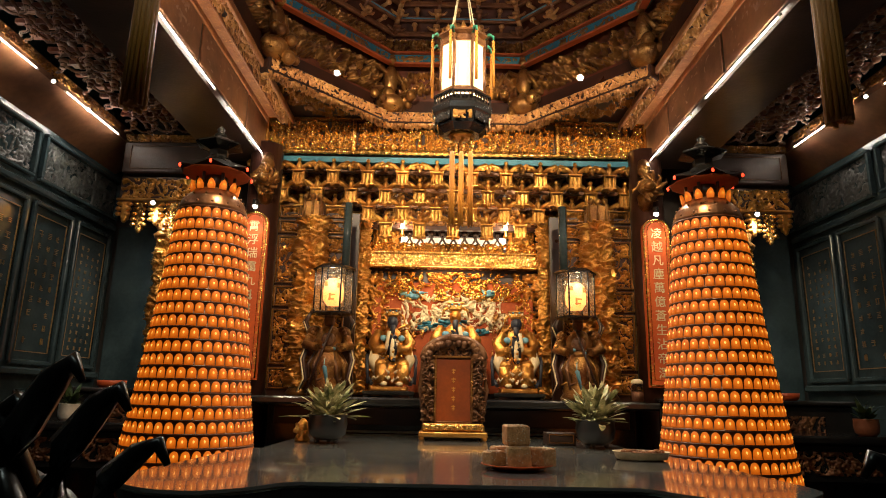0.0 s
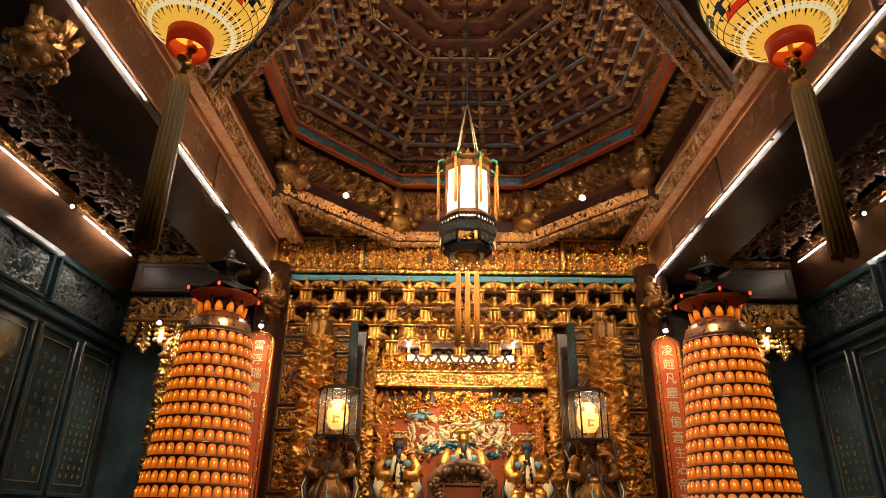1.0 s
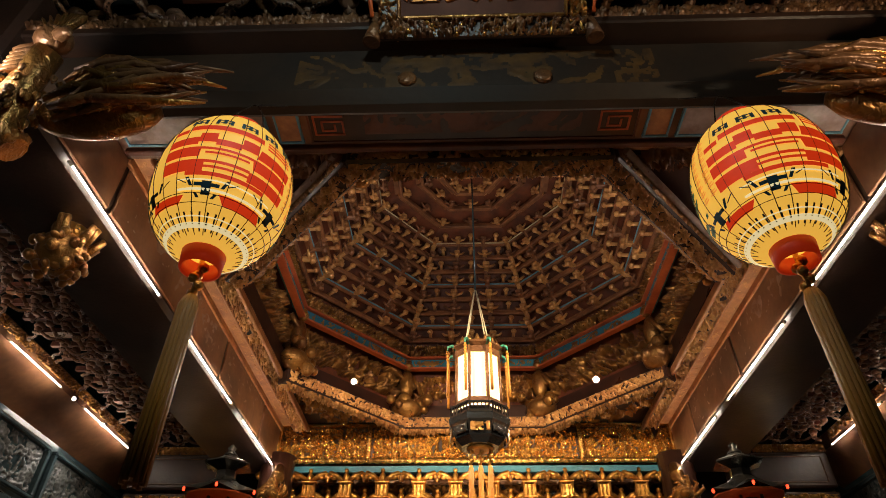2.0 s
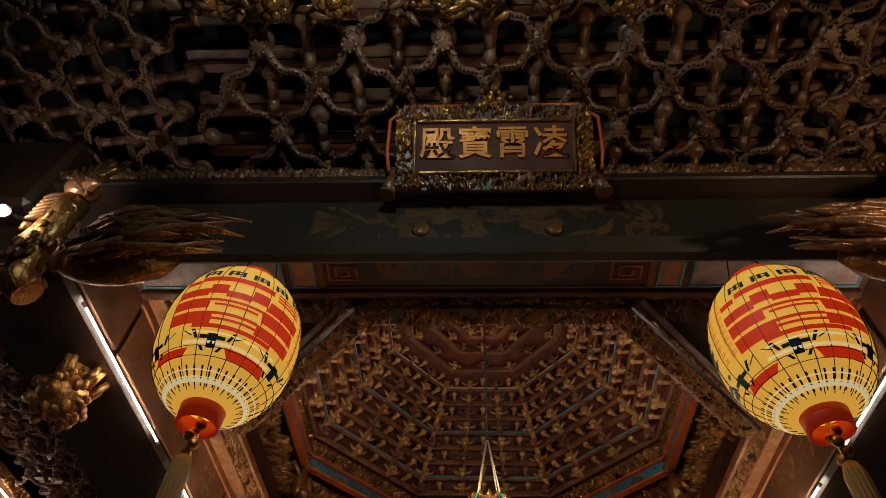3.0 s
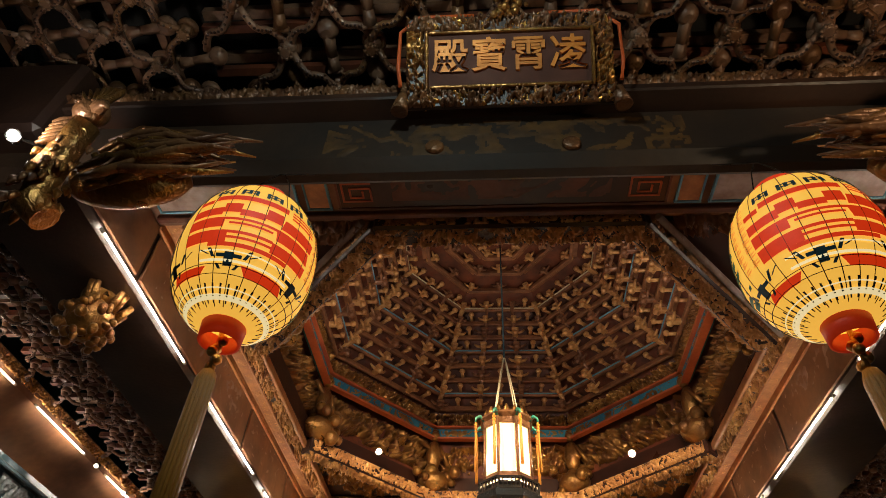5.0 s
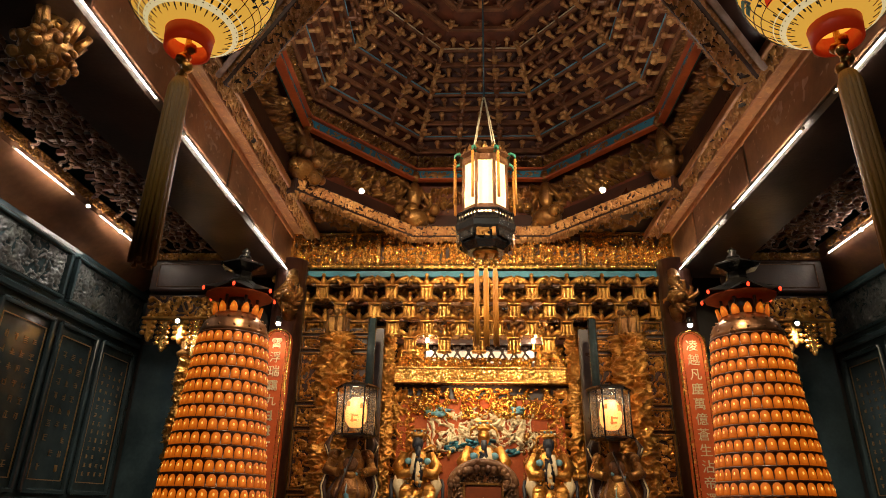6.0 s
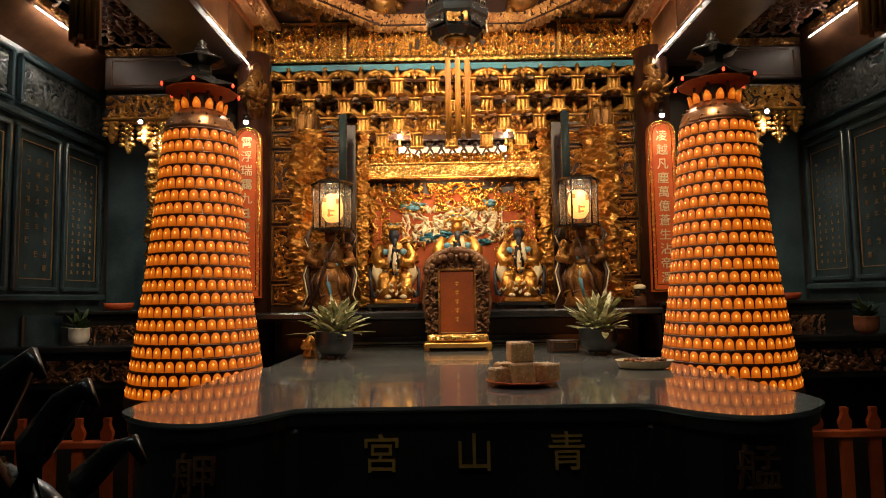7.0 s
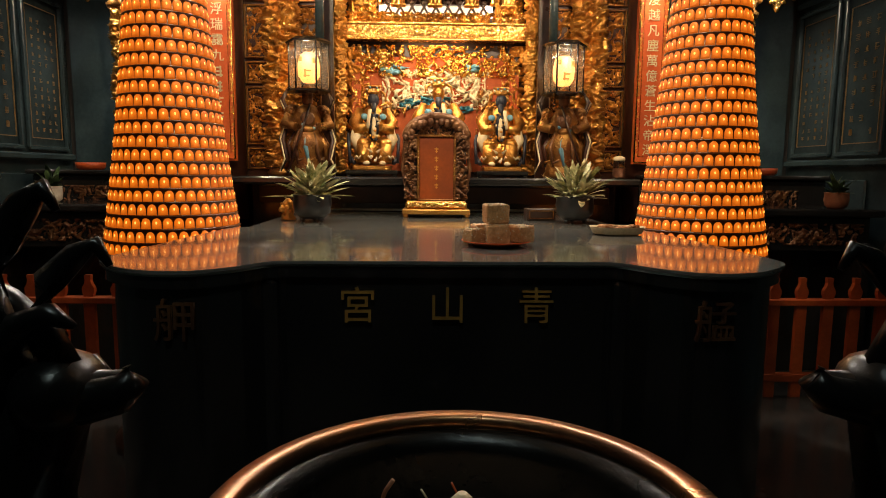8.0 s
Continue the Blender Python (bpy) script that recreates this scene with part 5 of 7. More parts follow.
def side_altar(sx):
    """Side bay: dark counters, carved beam, gilt column and hanging carvings."""
    t = thing("side_altar", (sx * 2.05, 4.95, 0), "dark side altar counter in the side bay", "altar", "side altars")
    bm = bmesh.new()
    box(bm, (0, 0.0, 0.64), (1.3, 0.66, 1.28), bevel=0.01)
    box(bm, (0, -0.02, 1.295), (1.34, 0.72, 0.03), bevel=0.008)
    part("body", bm, BLACK, t)
    relief("front_carving", 0.9, 0.18, 0.02, BRONZE, t, pose(0, -0.335, 1.12), 480, 0.05, 0.010, cut=0.2)
    c = thing("side_table", (sx * 2.15, 4.32, 0), "low dark carved table before the side altar", "table", "side tables")
    bm = bmesh.new()
    box(bm, (0, 0, 1.085), (1.2, 0.46, 0.05), bevel=0.012)
    part("tabletop", bm, BLACK, c)
    bm = bmesh.new()
    box(bm, (0, 0.02, 0.95), (1.1, 0.38, 0.22), bevel=0.01)
    part("apron", bm, BLACK, c)
    for x in (-0.53, 0.53):
        bm = bmesh.new()
        box(bm, (x, 0, 0.45), (0.07, 0.36, 0.9), bevel=0.01)
        part("leg", bm, BLACK, c)
    bm = bmesh.new()
    box(bm, (0, 0.1, 0.45), (0.98, 0.04, 0.88))
    part("back_panel", bm, BLACK, c)
    relief("apron_carving", 1.0, 0.14, 0.02, BRONZE, c, pose(0, -0.172, 0.95), 481, 0.045, 0.010)
    g = thing("gilded_column", (sx * 2.17, 4.88, 1.31), "gilded column carved with a coiled dragon", "column", "gilded columns")
    coil("shaft", 0.05, 1.12, 0.045, GOLD, g, pose(0, 0, 0), 482, 0.055, 0.009)
    bm = bmesh.new()
    lathe(bm, [(0.09, 1.10), (0.10, 1.13), (0.07, 1.16), (0.10, 1.20), (0.08, 1.26)], 14)
    part("capital", bm, GOLD_OLD, g)
    b = thing("bay_beam", (sx * 2.18, 4.78, 2.66), "dark painted beam with a gilded carved frieze below", "beam", kind="structure")
    bm = bmesh.new()
    box(bm, (0, 0.06, 0.37), (0.72, 0.12, 0.25), bevel=0.012)
    part("body", bm, WOOD, b)
    bm = bmesh.new()
    frame_of(bm, -0.30, 0.30, 0.28, 0.46, -0.002, 0.006, 0.012)
    part("gilt_line", bm, BRONZE, b)
    bm = bmesh.new()
    box(bm, (0, 0.06, 0.11), (0.72, 0.06, 0.22))
    part("frieze_board", bm, LACQUER, b)
    relief("frieze_carving", 0.70, 0.17, 0.03, GOLD, b, pose(0, 0.028, 0.125), 483, 0.06, 0.008, cut=0.05)
    bm = bmesh.new()
    box(bm, (0, 0.01, 0.03), (0.72, 0.05, 0.018), bevel=0.004)
    part("gilt_rail", bm, GOLD, b)
    relief("upper_carving", 0.72, 0.06, 0.016, GOLD_OLD, b, pose(0, -0.002, 0.525), 484, 0.03, 0.008)
    for k, x in enumerate((-0.30, -0.18, -0.06, 0.06, 0.18, 0.30)):
        bm = bmesh.new()
        rng = random.Random(k + 40)
        L = (0.13, 0.20, 0.27, 0.16, 0.22, 0.14)[k]
        box(bm, (0, 0, -L / 2), (0.05, 0.05, L), bevel=0.008)
        for q in range(int(L / 0.04)):
            for s in (-1, 1):
                ball(bm, (s * 0.035 + rng.uniform(-0.01, 0.01), -0.02, -0.02 - q * 0.04), (0.024, 0.022, 0.018), 7, 4)
        ball(bm, (0, -0.01, -L), (0.02, 0.02, 0.028), 7, 5)
        part("hanging_carving", bm, GOLD if k % 2 else GOLD_BRIGHT, b).matrix_basis = pose(sx * x, 0.03, 0.02)
    w = thing("bay_panel", (sx * 2.10, 5.26, 1.3), "dark panelled back of the side bay with gilt lines", "panelling", kind="structure")
    bm = bmesh.new()
    box(bm, (0, 0.02, 0.65), (1.3, 0.03, 1.3))
    part("board", bm, STONE, w)
    bm = bmesh.new()
    frame_of(bm, 0.16 * sx - 0.14, 0.16 * sx + 0.14, 0.1, 1.0, -0.004, 0.008, 0.01)
    part("gilt_line", bm, GOLD_OLD, w)
    # red picket fence in front of the side bay
    f = thing("picket_fence", (sx * 2.22, 3.90, 0), "orange-red wooden picket fence with vase-shaped tops", "fence", "picket fences")
    bm = bmesh.new()
    box(bm, (0, 0, 0.575), (0.92, 0.06, 0.04), bevel=0.006)
    part("top_rail", bm, ORANGE, f)
    bm = bmesh.new()
    box(bm, (0, 0, 0.12), (0.92, 0.05, 0.05), bevel=0.006)
    part("bottom_rail", bm, ORANGE, f)
    pk = bmesh.new()
    prof = [(0.030, 0.0), (0.030, 0.55), (0.026, 0.60), (0.034, 0.625), (0.034, 0.645), (0.020, 0.67), (0.015, 0.69), (0.018, 0.705), (0.018, 0.72)]
    vs = []
    for x, z in prof:
        vs.append([pk.verts.new((s * x, yy, z)) for s, yy in ((-1, -0.014), (1, -0.014), (1, 0.014), (-1, 0.014))])
    for a, bb in zip(vs, vs[1:]):
        for i in range(4):
            pk.faces.new((a[i], a[(i + 1) % 4], bb[(i + 1) % 4], bb[i]))
    pk.faces.new(vs[-1])
    p0 = part("picket", pk, ORANGE, f)
    for k in range(6):
        m = pose(-0.40 + k * 0.16, -0.002, 0.0)
        if k:
            share("picket", p0.data, f, m)
        else:
            p0.matrix_basis = m
    return t


for sx in (-1, 1):
    side_altar(sx)


# ---- on the altar ----
def seated_mesh(sx, crown):
    """Seated robed figure as one plain mesh."""
    bm = bmesh.new()
    G, B, C, D = 0, 1, 2, 3
    ball(bm, (0, 0.02, 0.12), (0.15, 0.11, 0.12), 14, 9, slot=G)
    for s in (-1, 1):
        ball(bm, (s * 0.085, -0.07, 0.17), (0.065, 0.07, 0.05), 10, 7, slot=G)
        rod(bm, (s * 0.085, -0.11, 0.16), (s * 0.075, -0.12, 0.02), 0.05, 0.06, 10, slot=G)
        ball(bm, (s * 0.06, -0.15, 0.02), (0.03, 0.05, 0.02), 8, 5, slot=C)
        tube(bm, [(s * 0.09, 0.0, 0.42), (s * 0.14, -0.03, 0.33), (s * 0.12, -0.09, 0.27), (s * 0.05, -0.12, 0.29)], [0.045, 0.05, 0.045, 0.03], 8, slot=G)
        tube(bm, [(s * 0.125, -0.06, 0.29), (s * 0.14, -0.08, 0.20), (s * 0.12, -0.09, 0.10)], [0.035, 0.045, 0.02], 7, slot=C)
        tube(bm, [(s * 0.15, 0.0, 0.02), (s * 0.17, -0.08, 0.06), (s * 0.15, -0.14, 0.02)], 0.014, 6, slot=D)
        tube(bm, [(s * 0.02, -0.13, 0.10), (s * 0.06, -0.145, 0.13), (s * 0.10, -0.14, 0.10)], 0.012, 6, slot=C)
    ball(bm, (0, 0.0, 0.32), (0.105, 0.085, 0.14), 12, 8, slot=G)
    ball(bm, (0, -0.055, 0.30), (0.045, 0.045, 0.12), 9, 7, slot=D)
    ball(bm, (0, -0.09, 0.28), (0.02, 0.025, 0.09), 8, 6, slot=C)
    ball(bm, (0, -0.02, 0.50), (0.045, 0.048, 0.058), 10, 8, slot=D if not crown else G)
    tube(bm, [(0, -0.06, 0.47), (0, -0.075, 0.42), (0, -0.07, 0.36)], [0.022, 0.02, 0.006], 6, slot=D)
    box(bm, (0, -0.02, 0.565), (0.10, 0.08, 0.045), bevel=0.012, slot=G)
    box(bm, (0, -0.01, 0.60), (0.12, 0.10, 0.012), bevel=0.004, slot=G)
    for k in range(5):
        ball(bm, (-0.05 + 0.025 * k, -0.055, 0.575 + 0.014 * (k % 2)), 0.010, 6, 4, slot=B if k % 2 else C)
    for s in (-1, 1):
        tube(bm, [(s * 0.05, -0.02, 0.57), (s * 0.085, -0.02, 0.55), (s * 0.095, -0.03, 0.50)], [0.012, 0.01, 0.004], 5, slot=G)
        ball(bm, (s * 0.07, -0.08, 0.37), (0.028, 0.02, 0.025), 7, 5, slot=B)
    rod(bm, (sx * 0.05, -0.13, 0.28), (sx * 0.03, -0.12, 0.42), 0.014, 0.016, 6, slot=C)
    rng = random.Random(19)
    for _ in range(70):
        a, z = rng.uniform(-2.6, -0.5), rng.uniform(0.03, 0.40)
        r = 0.155 - 0.09 * (z / 0.4)
        ball(bm, (1.05 * r * math.cos(a), r * math.sin(a) - 0.015, z), (rng.uniform(0.008, 0.016), 0.010, rng.uniform(0.008, 0.016)), 6, 4, slot=rng.choice((0, 0, 0, 2, 3)))
    for s in (-1, 1):
        for q in range(4):
            tube(bm, [(s * (0.03 + 0.03 * q), -0.15, 0.05), (s * (0.045 + 0.03 * q), -0.165, 0.075), (s * (0.06 + 0.03 * q), -0.15, 0.05)], 0.007, 5, slot=2)
        tube(bm, [(s * 0.10, 0.06, 0.20), (s * 0.19, 0.0, 0.24), (s * 0.19, -0.08, 0.20), (s * 0.18, -0.10, 0.02)], 0.013, 6, slot=3)
    me = bpy.data.meshes.new("seated_statue")
    bm.to_mesh(me), bm.free()
    for m in (GOLD, PALE_BLUE, CREAM, DARKBLUE):
        me.materials.append(m)
    return me


def put_statue(name, me, at, label, group, rz=0, size=1.0):
    ob = tagged(new(name, me), label, "statue", group)
    ob.matrix_basis = pose(*at, 0, 0, rz) @ Matrix.Diagonal((size, size, size, 1))
    return ob


def guard_mesh(sx):
    """Standing figure in heavy armour with flying ribbons, one plain mesh."""
    bm = bmesh.new()
    rng = random.Random(7)
    lathe(bm, [(0.13, 0.0), (0.14, 0.02), (0.12, 0.05), (0.13, 0.10), (0.11, 0.16), (0.14, 0.22), (0.10, 0.30), (0.085, 0.33)], 18)
    for k in range(11):
        a = 6.28318 * k / 11
        tube(bm, [(0.085 * math.cos(a), 0.075 * math.sin(a), 0.32), (0.135 * math.cos(a), 0.12 * math.sin(a), 0.22), (0.14 * math.cos(a + 0.2), 0.125 * math.sin(a + 0.2), 0.08)], [0.012, 0.020, 0.008], 6, slot=(0, 2, 1, 3, 1)[k % 5])
        tube(bm, [(0.12 * math.cos(a), 0.11 * math.sin(a), 0.13), (0.15 * math.cos(a + 0.28), 0.13 * math.sin(a + 0.28), 0.11), (0.12 * math.cos(a + 0.57), 0.11 * math.sin(a + 0.57), 0.13)], 0.009, 6, slot=k % 2)
    for s in (-1, 1):
        ball(bm, (s * 0.105, 0, 0.455), (0.058, 0.055, 0.05), 10, 7)
        for q in range(4):
            ball(bm, (s * (0.10 + 0.012 * q), -0.045, 0.47 - 0.025 * q), 0.020, 7, 5)
        tube(bm, [(s * 0.11, 0, 0.44), (s * 0.15, -0.05, 0.36), (s * 0.08, -0.10, 0.34)], [0.045, 0.042, 0.03], 8)
        tube(bm, [(s * 0.04, 0.05, 0.60), (s * 0.13, 0.04, 0.62), (s * 0.175, 0.0, 0.53), (s * 0.13, 0.02, 0.42), (s * 0.18, -0.02, 0.26), (s * 0.15, -0.05, 0.12), (s * 0.19, -0.04, 0.03)], [0.010, 0.022, 0.020, 0.020, 0.024, 0.02, 0.006], 6, slot=2, flat=0.45)
        tube(bm, [(s * 0.185, -0.012, 0.53), (s * 0.14, 0.01, 0.42), (s * 0.19, -0.035, 0.26), (s * 0.16, -0.07, 0.12), (s * 0.20, -0.05, 0.03)], 0.006, 5, slot=4)
    ball(bm, (0, 0, 0.40), (0.11, 0.085, 0.11), 14, 9)
    for _ in range(30):
        a, z = rng.uniform(0, 6.28), rng.uniform(0.32, 0.48)
        ball(bm, (0.10 * math.cos(a), 0.08 * math.sin(a), z), rng.uniform(0.010, 0.017), 6, 4, slot=rng.choice((0, 1, 1, 2, 3)))
    ball(bm, (0, -0.075, 0.40), (0.052, 0.025, 0.050), 12, 7, slot=1)
    ball(bm, (0, -0.075, 0.325), (0.045, 0.03, 0.03), 10, 6, slot=0)
    ball(bm, (0, -0.01, 0.54), (0.042, 0.048, 0.052), 10, 8, slot=1)
    lathe(bm, [(0.055, 0.565), (0.066, 0.58), (0.05, 0.605), (0.034, 0.625), (0.012, 0.65), (0.018, 0.665), (0.004, 0.685)], 14)
    for k in range(9):
        a = 6.28318 * k / 9
        ball(bm, (0.058 * math.cos(a), 0.058 * math.sin(a), 0.60 + 0.012 * (k % 2)), 0.014, 6, 4)
    rod(bm, (sx * 0.14, -0.12, 0.02), (-sx * 0.02, -0.11, 0.50), 0.009, 0.007, 6, slot=2)
    me = bpy.data.meshes.new("guardian_statue")
    bm.to_mesh(me), bm.free()
    for m in (GOLD_OLD, BRONZE, LACQUER, PALE_BLUE, CREAM):
        me.materials.append(m)
    return me


def pedestal(at, w):
    ob = thing("statue_pedestal", at, "small black and gilt wooden pedestal under a statue", "pedestal", "statue pedestals")
    bm = bmesh.new()
    box(bm, (0, 0, 0.02), (w, 0.30, 0.028), bevel=0.005)
    for s in (-1, 1):
        box(bm, (s * w * 0.44, 0, 0.0), (0.03, 0.28, 0.02), bevel=0.003)
    part("base", bm, BLACK, ob)
    bm = bmesh.new()
    box(bm, (0, -0.02, 0.05), (w * 0.72, 0.24, 0.03), bevel=0.005)
    part("gilt_footstool", bm, GOLD, ob)
    return ob


for sx in (-1, 1):
    pedestal((sx * 0.455 + 0.01, 4.86, 1.29), 0.36)
    put_statue("seated_statue", seated_mesh(sx, False), (sx * 0.455 + 0.01, 4.88, 1.355), "seated gilded deity statue with a dark beard and pale sleeves", "seated statues", sx * -8, 0.92)
    put_statue("guardian_statue", guard_mesh(sx), (sx * 0.86, 4.62, 1.28), "standing guardian statue in dark gilded armour with ribbons", "guardian statues", sx * -10, 0.94)
pedestal((0.02, 5.02, 1.29), 0.40)
put_statue("seated_statue", seated_mesh(1, True), (0.02, 5.04, 1.355), "crowned gilded deity statue seated behind the throne back", "seated statues", 0, 1.05)


def throne():
    ob = thing("throne", (-0.003, 4.19, 1.036), "carved dark wooden throne with a red panel and gilt base", "throne")
    bm = bmesh.new()
    box(bm, (0, 0.10, 0.035), (0.42, 0.22, 0.03), bevel=0.006)
    box(bm, (0, 0.10, 0.075), (0.38, 0.19, 0.05), bevel=0.012)
    for s in (-1, 1):
        for y in (0.01, 0.19):
            ball(bm, (s * 0.19, y, 0.014), (0.018, 0.018, 0.016), 8, 5)
    part("gilt_base", bm, GOLD, ob)
    relief("base_carving", 0.36, 0.035, 0.01, GOLD_BRIGHT, ob, pose(0, 0.004, 0.078), 501, 0.025, 0.006)
    bm = bmesh.new()
    box(bm, (0, 0.06, 0.30), (0.215, 0.03, 0.38), bevel=0.004)
    part("red_panel", bm, THRONE_RED, ob)
    bm = bmesh.new()
    frame_of(bm, -0.112, 0.112, 0.105, 0.50, 0.05, 0.014, 0.04)
    part("panel_frame", bm, GOLD_OLD, ob)
    bm = bmesh.new()
    for k in range(5):
        z = 0.42 - k * 0.055
        box(bm, (0, 0.043, z), (0.024, 0.004, 0.006)), box(bm, (0, 0.043, z - 0.014), (0.018, 0.004, 0.005)), box(bm, (0, 0.043, z - 0.008), (0.005, 0.004, 0.032))
    part("writing", bm, GILT_PAINT, ob)
    for s in (-1, 1):
        relief("side_carving", 0.085, 0.40, 0.03, BRONZE, ob, pose(s * 0.158, 0.05, 0.31, 0, 0, s * 18), 502, 0.035, 0.006)
        bm = bmesh.new()
        tube(bm, [(s * 0.17, 0.08, 0.1), (s * 0.205, 0.07, 0.30), (s * 0.19, 0.06, 0.48), (s * 0.15, 0.05, 0.545)], [0.018, 0.016, 0.018, 0.022], 7)
        part("side_post", bm, BRONZE, ob)
    bm = bmesh.new()
    rng = random.Random(12)
    pts = [(0.19 * math.cos(a), 0.05, 0.49 + 0.13 * math.sin(a)) for a in [math.pi * k / 14 for k in range(15)]]
    tube(bm, pts, 0.024, 7)
    for k, p in enumerate(pts):
        for q in range(3):
            ball(bm, (p[0] * rng.uniform(0.7, 1.02), 0.035 + rng.uniform(-0.01, 0.02), 0.49 + (p[2] - 0.49) * rng.uniform(0.6, 1.05)), rng.uniform(0.012, 0.024), 7, 5)
    part("carved_crest", bm, BRONZE, ob)
    bm = bmesh.new()
    fan = [(0.17 * math.cos(math.pi * k / 12), 0.50 + 0.11 * math.sin(math.pi * k / 12)) for k in range(13)] + [(-0.18, 0.10), (0.18, 0.10)]
    lo, hi = [bm.verts.new((x, 0.10, z)) for x, z in fan], [bm.verts.new((x, 0.075, z)) for x, z in fan]
    bm.faces.new(lo), bm.faces.new(hi[::-1])
    for i in range(len(fan)):
        bm.faces.new((lo[i], lo[(i + 1) % len(fan)], hi[(i + 1) % len(fan)], hi[i]))
    bmesh.ops.recalc_face_normals(bm, faces=bm.faces)
    part("back_board", bm, WOOD, ob)
    relief("crest_carving", 0.27, 0.10, 0.03, BRONZE, ob, pose(0, 0.07, 0.55), 505, 0.035, 0.006)
    return ob


throne()


def altar_lantern(sx):
    ob = thing("hanging_glass_lantern", (sx * 0.825, 4.50, 1.83), "six-sided glass lantern with a lit orange paper core", "lantern", "glass lanterns")
    n, r, h = 6, 0.128, 0.29
    pts = [(r * math.cos(radians(60 * k)), r * 0.9 * math.sin(radians(60 * k))) for k in range(n)]
    for k in range(n):
        bm = bmesh.new()
        rod(bm, (*pts[k], 0), (*pts[k], h), 0.006, n=6)
        part("frame_post", bm, BLACK, ob)
        a, b = Vector((*pts[k], 0)), Vector((*pts[(k + 1) % n], 0))
        bm = bmesh.new()
        d = (b - a)
        box(bm, (0, 0, 0), (d.length - 0.014, 0.003, h - 0.03), Matrix.Translation((a + b) / 2 + Vector((0, 0, h / 2))) @ pose(0, 0, 0, 0, 0, math.degrees(math.atan2(d.y, d.x))))
        g = part("glass_pane", bm, FROSTED, ob)
        g.visible_shadow = False
    bm = bmesh.new()
    lathe(bm, [(0.14, h), (0.15, h + 0.012), (0.12, h + 0.03), (0.05, h + 0.045)], 6, sharp=True)
    part("top_cap", bm, BLACK, ob)
    bm = bmesh.new()
    lathe(bm, [(0.10, -0.025), (0.145, -0.01), (0.145, 0.0), (0.02, 0.002)], 6, sharp=True)
    part("bottom_tray", bm, BLACK, ob)
    bm = bmesh.new()
    rod(bm, (-sx * 0.06, 0.08, h + 0.02), (-sx * 0.06, 0.08, 0.80), 0.030, n=10)
    part("hanging_pole", bm, STONE, ob)
    bm = bmesh.new()
    lathe(bm, [(0.04, 0.05), (0.068, 0.09), (0.072, 0.15), (0.06, 0.21), (0.035, 0.235)], 14)
    part("paper_core", bm, LANTERN_LIT, ob, "glowing orange and white paper core")
    bm = bmesh.new()
    for x, z, w, hh in ((-0.01, 0.10, 0.012, 0.05), (0.012, 0.115, 0.03, 0.01), (0.0, 0.085, 0.04, 0.01), (-0.04, 0.19, 0.02, 0.03), (0.045, 0.18, 0.02, 0.035)):
        box(bm, (x, -0.074 if abs(x) < 0.03 else -0.06, z), (w, 0.004, hh))
    part("red_mark", bm, PAPER_OCHRE, ob)
    return ob


for sx in (-1, 1):
    altar_lantern(sx)


def altar_bulb(sx):
    ob = thing("altar_bulb", (sx * 0.41, 5.09, 2.535), "small bright candle bulb on a gilt holder", "bulb", "altar bulbs")
    bm = bmesh.new()
    lathe(bm, [(0.02, -0.01), (0.016, 0.01), (0.010, 0.02), (0.012, 0.05)], 10)
    part("holder", bm, GOLD, ob)
    bm = bmesh.new()
    lathe(bm, [(0.008, 0.05), (0.015, 0.068), (0.010, 0.09), (0.002, 0.105)], 10)
    part("flame_bulb", bm, BULB, ob)
    return ob


for sx in (-1, 1):
    altar_bulb(sx)


# ---- hanging lamps ----
def tassel(parent, x, y, z0, z1, r, strands=14):
    """A silk tassel that hangs from z0 to z1: knot, cap and a bundle of cords."""
    bm = bmesh.new()
    rod(bm, (x, y, z0), (x, y, z0 - 0.10), 0.005, n=6)
    for k in range(5):
        ball(bm, (x + 0.007 * math.cos(k * 2.1), y + 0.007 * math.sin(k * 2.1), z0 - 0.03 - 0.014 * k), 0.011, 7, 5)
    part("knot", bm, GOLD, parent)
    bm = bmesh.new()
    top = z0 - 0.10
    for k in range(strands):
        a = 6.28318 * k / strands
        c, s = math.cos(a), math.sin(a)
        tube(bm, [(x + 0.4 * r * c, y + 0.4 * r * s, top), (x + 0.75 * r * c, y + 0.75 * r * s, top - 0.02), (x + 0.80 * r * c, y + 0.80 * r * s, (top + z1) / 2), (x + 0.92 * r * c, y + 0.92 * r * s, z1 + 0.004 * (k % 3))], [r * 0.30, r * 0.28, r * 0.26, r * 0.22], 6)
    rod(bm, (x, y, top), (x, y, z1 + 0.01), r * 0.7, r * 0.75, 10)
    part("silk_tassel", bm, TASSEL, parent)


